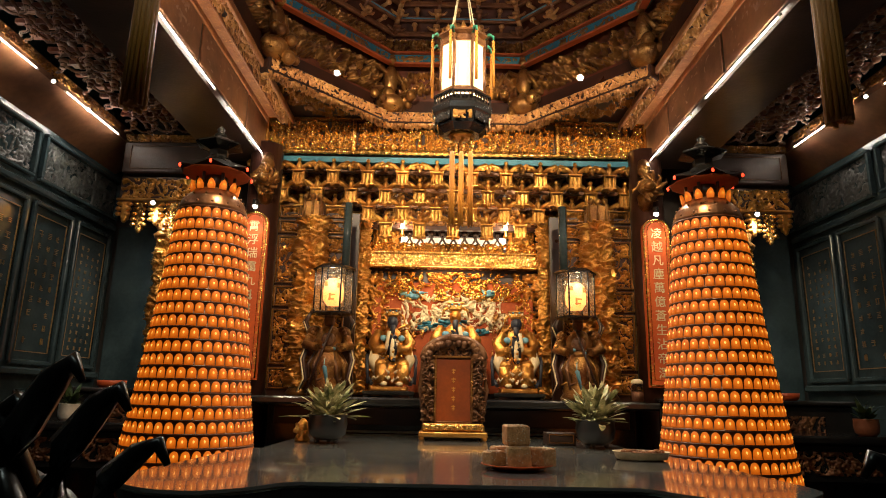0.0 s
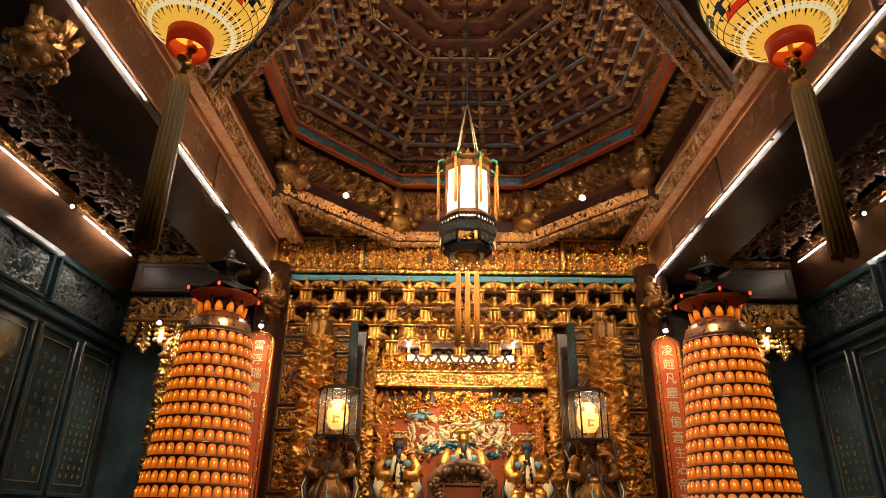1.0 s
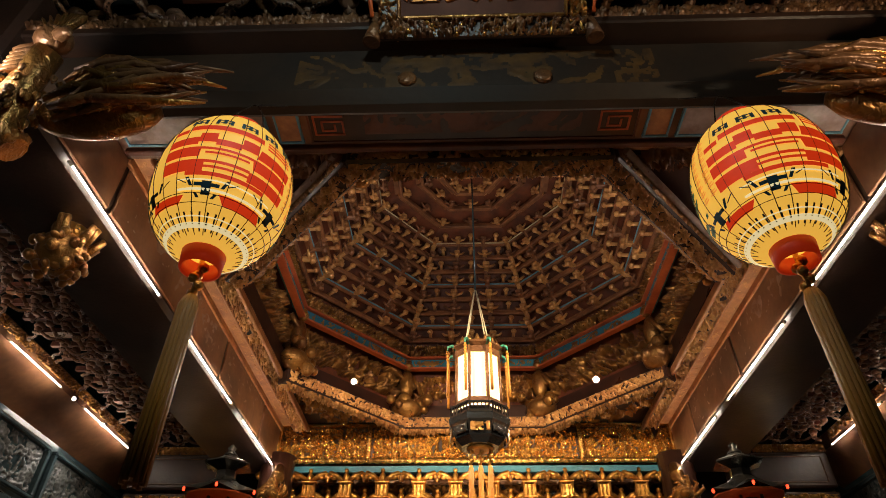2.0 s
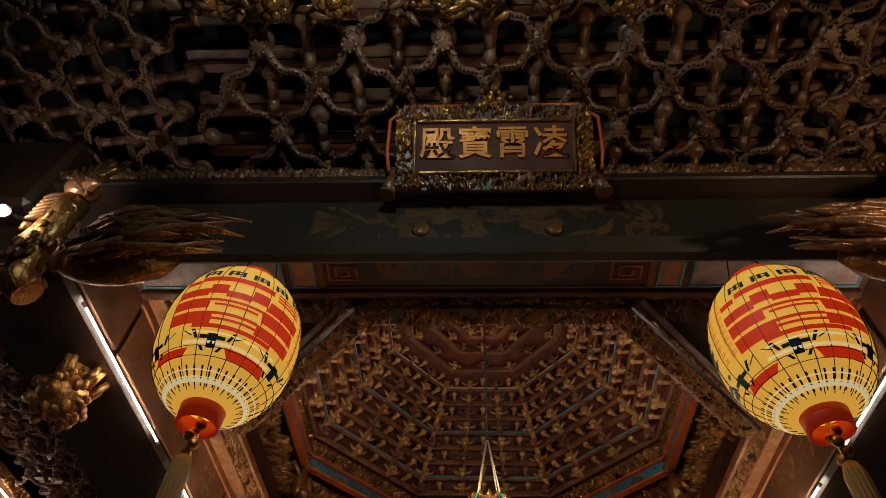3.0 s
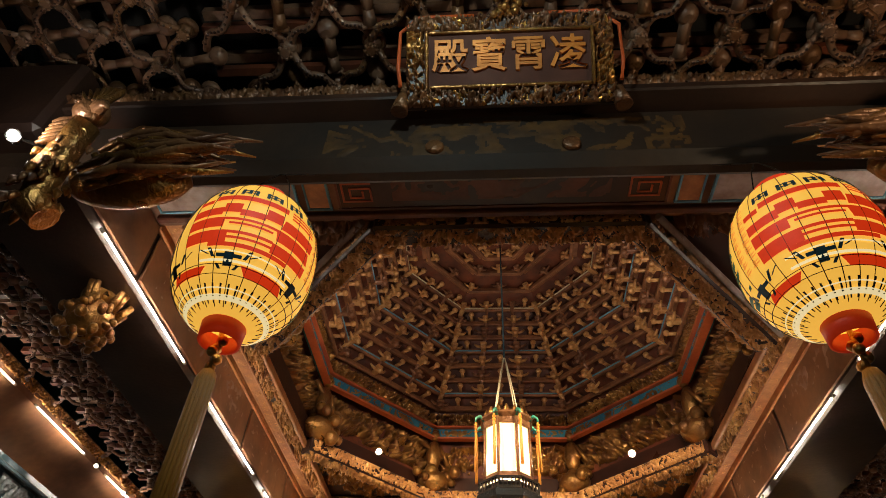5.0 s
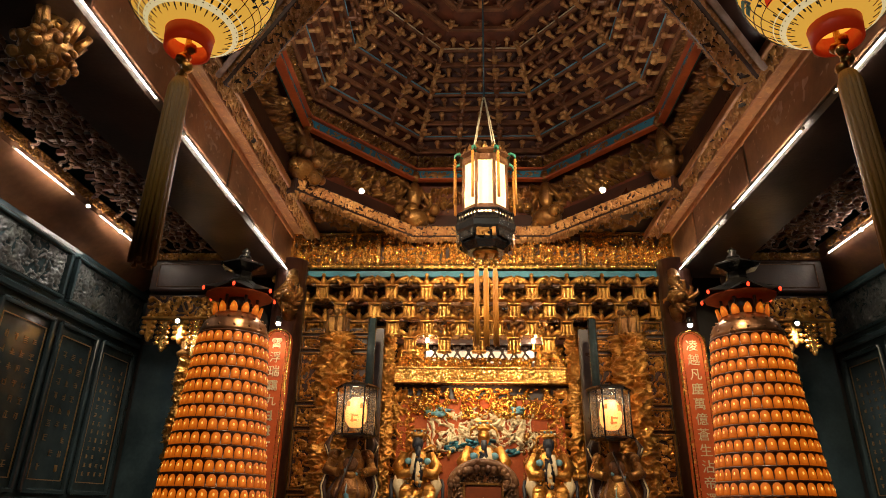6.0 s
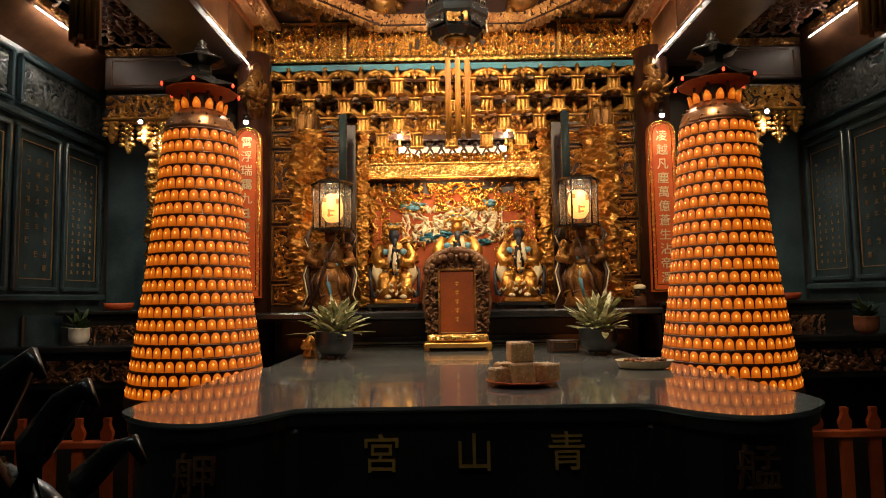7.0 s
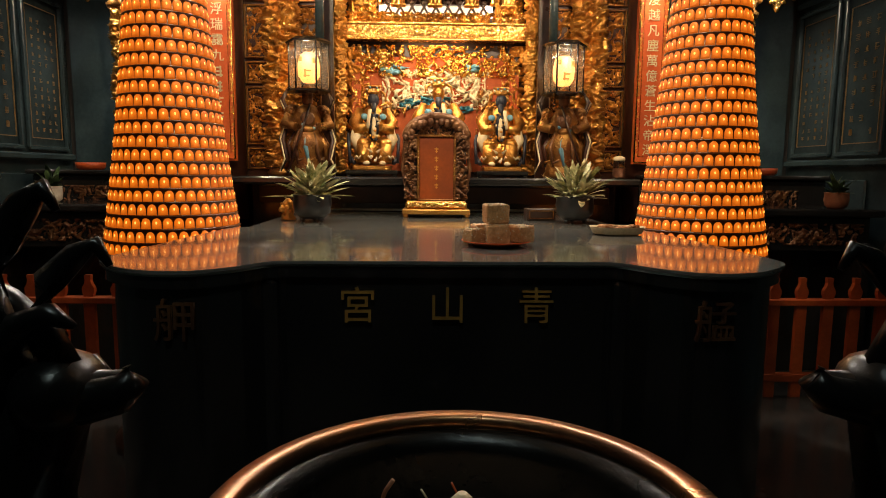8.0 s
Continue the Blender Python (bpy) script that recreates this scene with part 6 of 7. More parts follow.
def paper_lantern(at, face, side):
    """Round paper lantern with painted strokes; face: degrees to which the large sign looks; side: where the small writing is."""
    ob = thing("paper_lantern", at, "lit yellow paper lantern painted with red and navy characters", "lantern", "paper lanterns")
    H, R = 0.345, 0.141

    def radius(t):
        """Radius at the height t from 0 to 1."""
        return 0.043 + (R - 0.043) * max(0.0, 1 - abs(2 * t - 1) ** 2.3) ** 0.62

    def on(az, t, lift=0.0):
        a = radians(az)
        r = radius(t) + lift
        return Vector((r * math.sin(a), -r * math.cos(a), t * H))
    bm = bmesh.new()
    prof = [(radius(k / 28), H * k / 28) for k in range(29)]
    n = 48
    rings = [[bm.verts.new((r * (1 - 0.008 * abs(math.cos(12 * 6.28318 * k / n))) * math.cos(6.28318 * k / n), r * (1 - 0.008 * abs(math.cos(12 * 6.28318 * k / n))) * math.sin(6.28318 * k / n), z)) for k in range(n)] for r, z in prof]
    for a, b in zip(rings, rings[1:]):
        for k in range(n):
            f = bm.faces.new((a[k], a[(k + 1) % n], b[(k + 1) % n], b[k]))
            f.smooth = True
    part("paper_shade", bm, PAPER, ob)

    def patch(bm, a0, a1, t0, t1, lift=0.0016, slant=0.0):
        na, nt = max(2, int(abs(a1 - a0) / 5) + 1), max(2, int((t1 - t0) / 0.03) + 1)
        g = [[bm.verts.new(on(a0 + (a1 - a0) * i / na + slant * j / nt, t0 + (t1 - t0) * j / nt, lift)) for i in range(na + 1)] for j in range(nt + 1)]
        for j in range(nt):
            for i in range(na):
                f = bm.faces.new((g[j][i], g[j][i + 1], g[j + 1][i + 1], g[j + 1][i]))
                f.smooth = True

    def painted(name, rects, material, label="", lift=0.0016):
        groups = [[r] for r in rects] if name in ("large_character", "bottom_stroke") else [rects[i:i + 8] for i in range(0, len(rects), 8)] if name == "navy_bat" else [rects]
        for rs in groups:
            stroke(name, rs, material, label, lift)

    def stroke(name, rects, material, label, lift):
        b = bmesh.new()
        for r in rects:
            if name == "large_character":
                t0, t1 = (0.27 + (v - 0.325) * 0.71 for v in r[2:4])
            elif name == "top_writing":
                t0, t1 = (0.69 + (v - 0.885) * 0.9 for v in r[2:4])
            else:
                t0, t1 = max(0.02, r[2] - 0.075), max(0.03, r[3] - 0.075)
            patch(b, face + r[0], face + r[1], t0, t1, lift, r[4] if len(r) > 4 else 0.0)
        bmesh.ops.recalc_face_normals(b, faces=b.faces)
        part(name, b, material, ob, label)
    painted("large_character", [(-40, 22, 0.825, 0.89), (-56, -42, 0.80, 0.855), (26, 54, 0.80, 0.822), (26, 54, 0.838, 0.86), (26, 54, 0.876, 0.895), (-56, -29, 0.635, 0.725), (-29, -15, 0.665, 0.775), (-15, 5, 0.635, 0.705), (5, 19, 0.66, 0.775), (19, 54, 0.625, 0.74, 2), (-56, -25, 0.50, 0.605), (-25, 18, 0.578, 0.605), (-21, 14, 0.535, 0.557), (18, 54, 0.492, 0.605, -2), (-56, -20, 0.36, 0.47), (-20, 16, 0.442, 0.47), (-20, 16, 0.395, 0.418), (16, 54, 0.365, 0.46), (-34, 34, 0.325, 0.36)], PAPER_RED, "large red painted sign strokes")
    painted("bottom_stroke", [(4, 46, 0.205, 0.255, -6), (-78, -40, 0.20, 0.24, 6), (120, 160, 0.20, 0.25)], PAPER_RED)
    painted("top_writing", [(-44 + 22 * k + q, -44 + 22 * k + q + w, t0, t1) for k in range(5) for q, w, t0, t1 in ((0, 3, 0.885, 0.955), (6, 3, 0.895, 0.955), (12, 3, 0.885, 0.95), (0, 15, 0.935, 0.948), (0, 15, 0.905, 0.917))], PAPER_BLUE, "navy strokes of small writing round the top")
    painted("navy_bat", [(c + q, c + q + w, t0, t1, sl) for c in (-14, 52, -74, 118, 178, -134) for q, w, t0, t1, sl in ((-4, 8, 0.24, 0.315, 0), (-11, 22, 0.285, 0.305, 0), (-15, 3, 0.285, 0.335, -4), (12, 3, 0.285, 0.335, 4), (-8, 3, 0.225, 0.25, -3), (5, 3, 0.225, 0.25, 3), (-19, 2, 0.30, 0.33, -8), (17, 2, 0.30, 0.33, 8))], PAPER_BLUE, "navy painted bat ornament")
    painted("pale_band", [(-180, 179, 0.105, 0.125), (-180, 179, 0.145, 0.15), (-40, 45, 0.262, 0.275), (-40, 45, 0.317, 0.325)], PAPER_PALE)
    painted("ray_pattern", [(9 * k, 9 * k + 2.2, 0.085, 0.165) for k in range(40)], PAPER_BLUE)
    rng = random.Random(int(face) + 9)
    rects = []
    for col in range(2):
        for r in range(9):
            z = 0.80 - 0.05 * r
            a = side * (62 + 12 * col)
            rects += [(a - 4, a + 4, z, z + 0.009, 2), (a - 3, a + 3, z + 0.017, z + 0.025, 2), (a - 1 + rng.uniform(-2, 2), a + 0.8, z - 0.008, z + 0.034)]
    painted("side_writing", rects, PAPER_OCHRE, "column of small ochre writing strokes")
    painted("floral_mark", [(side * (100 + rng.uniform(-18, 18)), side * (100 + rng.uniform(-18, 18)) + rng.uniform(3, 8), t, t + rng.uniform(0.01, 0.04), rng.uniform(-6, 6)) for t in [0.25 + 0.025 * k for k in range(16)]], GREEN, "green painted plant")
    wires = bmesh.new()
    for k in range(24):
        az = 15 * k
        tube(wires, [on(az, 0.012 + 0.976 * j / 18, 0.0012) for j in range(19)], 0.0009, 4)
    for t in (0.13, 0.175):
        tube(wires, [on(10 * k, t, 0.0016) for k in range(37)], 0.0009, 4)
    part("wire_rib", wires, WOOD, ob, "fine dark wire ribs")
    bm = bmesh.new()
    lathe(bm, [(0.036, -0.036), (0.040, -0.035), (0.043, 0.004), (0.039, 0.006), (0.034, -0.034)], 28, ring=True)
    part("bottom_ring", bm, RING_RED, ob, "red ring at the foot")
    bm = bmesh.new()
    lathe(bm, [(0.050, H - 0.012), (0.054, H - 0.01), (0.054, H + 0.02), (0.046, H + 0.02), (0.046, H - 0.01)], 28, ring=True)
    part("top_ring", bm, PAPER_RED, ob)
    for s in (-1, 1):
        bm = bmesh.new()
        tube(bm, [(s * 0.05, 0, H + 0.02), (s * 0.035, 0, H + 0.09), (s * 0.006, 0.02, H + 0.15), (s * 0.002, 0.20, 0.72)], 0.0016, 5)
        part("hanging_wire", bm, IRON, ob)
    tassel(ob, 0, 0, 0.0, -0.45, 0.019)
    return ob


paper_lantern((-0.590, 1.21, 2.192), 26, 1)
paper_lantern((0.556, 1.21, 2.190), -12, -1)


def palace_lamp():
    ob = thing("palace_lamp", (0.003, 3.37, 2.62), "octagonal wooden palace lamp with lit silk panes, hung on cords", "lamp")
    r, n = 0.122, 8
    ang = [22.5 + 45 * k for k in range(n)]
    pts = [Vector((r * math.cos(radians(a)), r * math.sin(radians(a)), 0)) for a in ang]
    for k in range(n):
        a, b = pts[k], pts[(k + 1) % n]
        d, mid = b - a, (a + b) / 2
        m = Matrix.Translation(mid) @ pose(0, 0, 0, 0, 0, math.degrees(math.atan2(d.y, d.x)))
        bm = bmesh.new()
        box(bm, (0, 0, 0.385), (d.length * 0.80, 0.004, 0.26), m)
        part("silk_pane", bm, SILK, ob, "glowing cream silk pane")
        for z, h in ((0.235, 0.035), (0.535, 0.035)):
            bm = bmesh.new()
            box(bm, (0, -0.004, z), (d.length, 0.016, h), m, bevel=0.003)
            part("pane_rail", bm, BRONZE, ob)
        bm = bmesh.new()
        rod(bm, a * 1.03 + Vector((0, 0, 0.21)), a * 1.03 + Vector((0, 0, 0.56)), 0.008, n=8)
        ball(bm, a * 1.03 + Vector((0, 0, 0.385)), 0.011, 8, 5)
        part("corner_post", bm, BRONZE, ob)
        # hooked arm with a green ribbon and a slim hanging drop
        o = a.normalized()
        bm = bmesh.new()
        tube(bm, [o * 0.12 + Vector((0, 0, 0.56)), o * 0.155 + Vector((0, 0, 0.585)), o * 0.175 + Vector((0, 0, 0.57)), o * 0.178 + Vector((0, 0, 0.545))], [0.011, 0.010, 0.008, 0.004], 6)
        part("hook_arm", bm, GREEN, ob, "green painted hook arm")
        bm = bmesh.new()
        rod(bm, o * 0.176 + Vector((0, 0, 0.545)), o * 0.176 + Vector((0, 0, 0.27)), 0.0065, 0.008, 7)
        for q in range(3):
            ball(bm, o * 0.176 + Vector((0, 0, 0.53 - 0.02 * q)), 0.010, 7, 5)
        part("hanging_drop", bm, TASSEL, ob)
        bm = bmesh.new()
        ob_h = Matrix.Translation(mid * 1.30) @ pose(0, 0, 0, 0, 0, math.degrees(math.atan2(d.y, d.x)))
        for q in range(6):
            bar = bmesh.new()
            box(bar, (-d.length * 0.55 + q * d.length * 0.22, 0, 0.185), (0.007, 0.008, 0.045), ob_h)
            part("gallery_bar", bar, BLACK, ob)
        box(bm, (0, 0, 0.212), (d.length * 1.30, 0.010, 0.010), ob_h)
        box(bm, (0, 0, 0.160), (d.length * 1.30, 0.010, 0.010), ob_h)
        part("gallery_rail", bm, BLACK, ob)
    bm = bmesh.new()
    lathe(bm, [(0.10, 0.02), (0.135, 0.05), (0.145, 0.09), (0.165, 0.12), (0.172, 0.15), (0.14, 0.155), (0.12, 0.21)], 8, sharp=True)
    bm.transform(pose(0, 0, 0, 0, 0, 22.5))
    part("base", bm, BLACK, ob, "dark pierced base")
    for k in range(n):
        a = radians(ang[k] + 22.5)
        m = Matrix.Translation((0.145 * math.cos(a), 0.145 * math.sin(a), 0.085)) @ pose(0, 0, 0, 0, 0, ang[k] + 22.5 + 90)
        relief("base_carving", 0.10, 0.05, 0.008, GOLD_OLD if k % 2 else BLACK, ob, m, 520 + k, 0.02, 0.006)
    bm = bmesh.new()
    lathe(bm, [(0.06, 0.022), (0.07, 0.016), (0.03, 0.012)], 16)
    part("bottom_rosette", bm, GOLD, ob)
    bm = bmesh.new()
    lathe(bm, [(0.125, 0.555), (0.150, 0.57), (0.145, 0.585), (0.11, 0.60), (0.10, 0.61)], 8, sharp=True)
    bm.transform(pose(0, 0, 0, 0, 0, 22.5))
    part("top_cornice", bm, BRONZE, ob)
    for k in range(16):
        a = radians(22.5 * k)
        bm = bmesh.new()
        lathe(bm, [(0.012, 0.585), (0.016, 0.60), (0.006, 0.625), (0.001, 0.635)], 7, c=(0.115 * math.cos(a), 0.115 * math.sin(a), 0))
        part("crest_bead", bm, GOLD_OLD, ob)
    for k in range(4):
        a = radians(45 + 90 * k)
        bm = bmesh.new()
        tube(bm, [(0.09 * math.cos(a), 0.09 * math.sin(a), 0.60), (0.05 * math.cos(a), 0.05 * math.sin(a), 0.80), (0.005 * math.cos(a), 0.005 * math.sin(a), 1.0)], 0.004, 6)
        part("cord", bm, CREAM, ob)
    bm = bmesh.new()
    rod(bm, (0, 0, 0.98), (0, 0, 2.155), 0.006, n=6)
    part("hanging_rod", bm, STONE, ob)
    for x in (-0.048, 0.0, 0.048):
        tassel(ob, x, -0.01, 0.03, -0.48, 0.0135, 10)
    return ob


palace_lamp()


# ---- front bay: bracket ceiling, board, phoenixes ----
def bracket_unit(material, reach=(0.129, 0.1415)):
    """A ceiling bracket: a rosette under a round block, and two curved straps; dark beads give the shade of holes by
    colour.
    """
    bm = bmesh.new()
    ball(bm, (0, 0, 0.004), (0.026, 0.026, 0.022), 12, 8)
    lathe(bm, [(0.030, 0.012), (0.038, 0.022), (0.036, 0.035), (0.026, 0.05)], 12)
    lathe(bm, [(0.013, -0.036), (0.020, -0.032), (0.017, -0.020)], 10)
    for k in range(8):
        ball(bm, (0.019 * math.cos(k * 0.7854), 0.019 * math.sin(k * 0.7854), -0.030), 0.0065, 6, 4)
    for s in (-1, 1):
        line = [Vector((s * (0.014 + (reach[0] - 0.014) * t), 0.014 + (reach[1] - 0.014) * t + 0.020 * math.sin(t * 6.2832), -0.006 - 0.016 * math.sin(t * 3.1416))) for t in [k / 10 for k in range(11)]]
        tube(bm, line, [0.0125, 0.0115, 0.011, 0.011, 0.0115, 0.012, 0.0115, 0.011, 0.011, 0.0115, 0.012], 6)
        for k in range(1, 10):
            ball(bm, line[k] + Vector((s * 0.001, -0.003, -0.0105)), (0.0052, 0.0052, 0.0036), 6, 4, slot=1)
            ball(bm, line[k] + Vector((s * 0.0085, 0.0085 - 0.012 * (k % 2), -0.002)), 0.0062, 6, 4)
    me = bpy.data.meshes.new("ceiling_bracket")
    bm.to_mesh(me), bm.free()
    me.materials.append(material), me.materials.append(LACQUER)
    return me


def post_mesh(material):
    """A tapered strut with a rounded cap at one end and a stepped foot at the other."""
    bm = bmesh.new()
    for (a, b), (r0, r1) in zip((((0, -0.052, 0.012), (0, 0.02, 0.0)), ((0, 0.02, 0.0), (0, 0.062, -0.008))), ((0.021, 0.016), (0.016, 0.022))):
        rod(bm, a, b, r0, r1, 4)
    lathe(bm, [(0.014, -0.02), (0.026, -0.012), (0.034, 0.006), (0.032, 0.022), (0.020, 0.034)], 12, c=(0, -0.060, 0.012))
    box(bm, (0, 0.066, -0.006), (0.050, 0.012, 0.022), bevel=0.003)
    me = bpy.data.meshes.new("bracket_post")
    bm.to_mesh(me), bm.free()
    me.materials.append(material)
    return me


BRACKET = bracket_unit(STRAP)
BRACKET_DARK = bracket_unit(BRONZE)
POST, POST_DARK = post_mesh(STRAP), post_mesh(BRONZE)


def bracket_ceiling(name, x0, x1, y0, y1, z, px, py, scale, label):
    ob = thing(name, ((x0 + x1) / 2, (y0 + y1) / 2, z), label, "ceiling", kind="structure")
    ox, oy = (x0 + x1) / 2, (y0 + y1) / 2
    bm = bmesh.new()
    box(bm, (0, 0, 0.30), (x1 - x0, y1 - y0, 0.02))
    part("board", bm, GAP_SHADE, ob)
    rng = random.Random(17)
    rows = int((y1 - y0) / py)
    for j in range(rows):
        y = y1 - (j + 0.4) * py
        bm = bmesh.new()
        box(bm, (0, y - oy - 0.05 * scale, 0.075), (x1 - x0, 0.03, 0.03))
        part("cross_beam", bm, REDWOOD, ob)
        bm = bmesh.new()
        box(bm, (0, y - oy + 0.45 * py, 0.12), (x1 - x0, 0.035, 0.035))
        part("upper_beam", bm, STRAP, ob)
        n = int((x1 - x0) / px)
        for i in range(n):
            x = x0 + (i + 0.5 + 0.5 * (j % 2)) * px
            if x > x1 - 0.02:
                continue
            share("ceiling_bracket", BRACKET if (i * 3 + j) % 4 else BRACKET_DARK, ob, pose(x - ox, y - oy, 0.02 * (j % 3), rng.uniform(-4, 4), rng.uniform(-4, 4), rng.uniform(-4, 4)) @ Matrix.Diagonal((scale, scale, scale, 1)))
            if x + px / 2 < x1 - 0.02:
                share("bracket_post", POST if (i + j) % 2 else POST_DARK, ob, pose(x + px / 2 - ox, y - oy + 0.1 * py, 0.022, rng.uniform(-5, 5), 0, rng.uniform(-5, 5)) @ Matrix.Diagonal((scale, scale, scale, 1)))
    return ob


bracket_ceiling("front_bracket_ceiling", -1.079, 1.50, 0.47, 1.547, 3.49, 0.304, 0.167, 1.18, "dark ceiling of interlocking carved wooden brackets")
bracket_ceiling("west_bracket_ceiling", -2.52, -1.90, 1.2, 4.74, 3.24, 0.155, 0.150, 0.78, "dark bracket ceiling over the west side bay")
bracket_ceiling("east_bracket_ceiling", 1.90, 2.52, 1.2, 4.74, 3.24, 0.155, 0.150, 0.78, "dark bracket ceiling over the east side bay")


def corner_brackets(sx):
    """The flank of the front bracket ceiling, whose arms turn towards the middle."""
    ob = thing("corner_bracket_ceiling", (sx * 1.35, 0.93, 3.49), "corner of the bracket ceiling with arms turned inwards", "ceiling", kind="structure")
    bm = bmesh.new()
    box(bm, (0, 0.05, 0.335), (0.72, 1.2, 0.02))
    part("board", bm, GAP_SHADE, ob)
    turn = 88 if sx < 0 else -88
    for j in range(5):
        bm = bmesh.new()
        box(bm, (-sx * (0.10 - 0.15 * j), 0.05, 0.10), (0.03, 1.1, 0.03))
        part("cross_beam", bm, STRAP, ob)
        for i in range(5):
            x, y = -sx * (0.24 - 0.145 * j), -0.44 + 0.245 * i + 0.1225 * (j % 2)
            if abs(x) > 0.36:
                continue
            share("ceiling_bracket", BRACKET if (i + j) % 3 else BRACKET_DARK, ob, pose(x, y, 0.015 * (j % 2), 0, 0, turn) @ Matrix.Scale(0.98, 4))
            share("bracket_post", POST if (i + j) % 2 else POST_DARK, ob, pose(x, y + 0.1225, 0.022, 0, 0, turn) @ Matrix.Scale(1.05, 4))
    return ob


corner_brackets(-1)
corner_brackets(1)


def rear_beam():
    ob = thing("beam_rear", (0, 0.325, 3.40), "dark beam that crosses the front bay overhead", "beam", kind="structure")
    bm = bmesh.new()
    box(bm, (0, 0, 0.14), (3.9, 0.22, 0.28), bevel=0.02)
    part("body", bm, WOOD, ob)
    bm = bmesh.new()
    box(bm, (0, 0.112, 0.06), (3.9, 0.02, 0.03), bevel=0.004)
    part("moulding", bm, BRONZE, ob)
    return ob


rear_beam()


def flower_garland(x0, x1, y, z, seed):
    ob = thing("flower_garland", ((x0 + x1) / 2, y, z), "gilded carving of flowers and leaves under the brackets", "carving", "flower garlands")
    rng = random.Random(seed)
    w = x1 - x0
    for k in range(3):
        cx, cy, r = -w * 0.38 + k * w * 0.36, rng.uniform(-0.03, 0.03), rng.uniform(0.035, 0.05)
        bm = bmesh.new()
        for q in range(9):
            a = 6.28318 * q / 9
            ball(bm, (cx + r * 0.8 * math.cos(a), cy + r * 0.8 * math.sin(a), 0.004 * (q % 2)), (r * 0.38, r * 0.38, 0.010), 7, 4)
        lathe(bm, [(r * 0.30, -0.018), (r * 0.5, -0.012), (r * 0.62, 0.002)], 14, c=(cx, cy, 0))
        ball(bm, (cx, cy, -0.016), (r * 0.26, r * 0.26, 0.010), 8, 5)
        part("flower", bm, GOLD_OLD, ob)
    for k in range(22):
        bm = bmesh.new()
        c = Vector((rng.uniform(-w / 2, w / 2), rng.uniform(-0.055, 0.055), rng.uniform(-0.01, 0.015)))
        a = rng.uniform(0, 6.28)
        d = Vector((math.cos(a), math.sin(a) * 0.7, rng.uniform(-0.4, 0.2)))
        tube(bm, [c, c + d * 0.02, c + d * 0.045 + Vector((0, 0, -0.008)), c + d * 0.07], [0.004, 0.014, 0.010, 0.002], 6, flat=0.45)
        part("leaf", bm, GOLD_OLD if k % 3 else BRONZE, ob)
    bm = bmesh.new()
    tube(bm, [(-w / 2, 0, 0.02), (-w / 5, 0.03, 0.02), (w / 5, -0.03, 0.02), (w / 2, 0.01, 0.02)], 0.008, 6)
    rod(bm, (0, 0, 0.02), (0, 0, 0.10), 0.008, n=6)
    part("stem", bm, GOLD_OLD, ob)
    return ob


flower_garland(-0.93, -0.40, 0.80, 3.38, 5)
flower_garland(0.36, 0.84, 0.80, 3.38, 6)
flower_garland(-0.30, 0.25, 0.82, 3.40, 7)


def name_board():
    ob = thing("name_board", (-0.007, 1.236, 3.24), "hanging red name board with gilt characters in a carved frame", "sign")
    ob.matrix_basis = pose(-0.007, 1.236, 3.24, 37) @ Matrix.Scale(1.06, 4)
    bm = bmesh.new()
    box(bm, (0, 0.012, 0), (0.49, 0.02, 0.18))
    board = part("board", bm, BOARD_RED, ob)
    bm = bmesh.new()
    frame_of(bm, -0.238, 0.238, -0.083, 0.083, -0.002, 0.010, 0.018)
    part("inner_frame", bm, GOLD_OLD, ob)
    bm = bmesh.new()
    box(bm, (0, 0.02, 0), (0.60, 0.02, 0.28), bevel=0.006)
    part("backing", bm, WOOD, ob)
    for x, z, w, h in ((0, 0.112, 0.60, 0.052), (0, -0.112, 0.60, 0.052), (-0.272, 0, 0.058, 0.18), (0.272, 0, 0.058, 0.18)):
        relief("frame_carving", w, h, 0.030, BRONZE if z else GOLD_OLD, ob, pose(x, 0.008, z), 540 + int(x * 50), 0.022, 0.0045)
        relief("gilt_tracery", w, h, 0.034, GOLD, ob, pose(x, 0.010, z), 560 + int(x * 50), 0.028, 0.0045, cut=0.45)
    for k, ch in enumerate("殿寶霄凌"):
        letters("character", ch, 0.108, GILT_SIGN, board, pose(-0.170 + k * 0.113, 0.0, 0.004), 0.007, bold=0.0014)
    crest = bmesh.new()
    rng = random.Random(2)
    for _ in range(26):
        ball(crest, (rng.gauss(0, 0.022), 0.0 + rng.uniform(-0.02, 0.01), 0.13 + abs(rng.gauss(0, 0.035))), rng.uniform(0.007, 0.014), 6, 4)
    part("carved_crest", crest, GOLD_OLD, ob)
    for s in (-1, 1):
        bm = bmesh.new()
        tube(bm, [(s * 0.10, 0.03, 0.15), (s * 0.26, 0.02, 0.145), (s * 0.315, 0.0, 0.09), (s * 0.322, -0.005, -0.02), (s * 0.315, -0.01, -0.08)], 0.006, 6)
        part("red_cord", bm, RED, ob, "thin red cord")
        bm = bmesh.new()
        lathe(bm, [(0.008, 0.075), (0.014, 0.07), (0.026, 0.0), (0.020, 0.002)], 12)
        bm.transform(pose(s * 0.318, -0.01, -0.155, -25, s * -8))
        part("cord_bell", bm, BRONZE, ob)
    return ob


name_board()


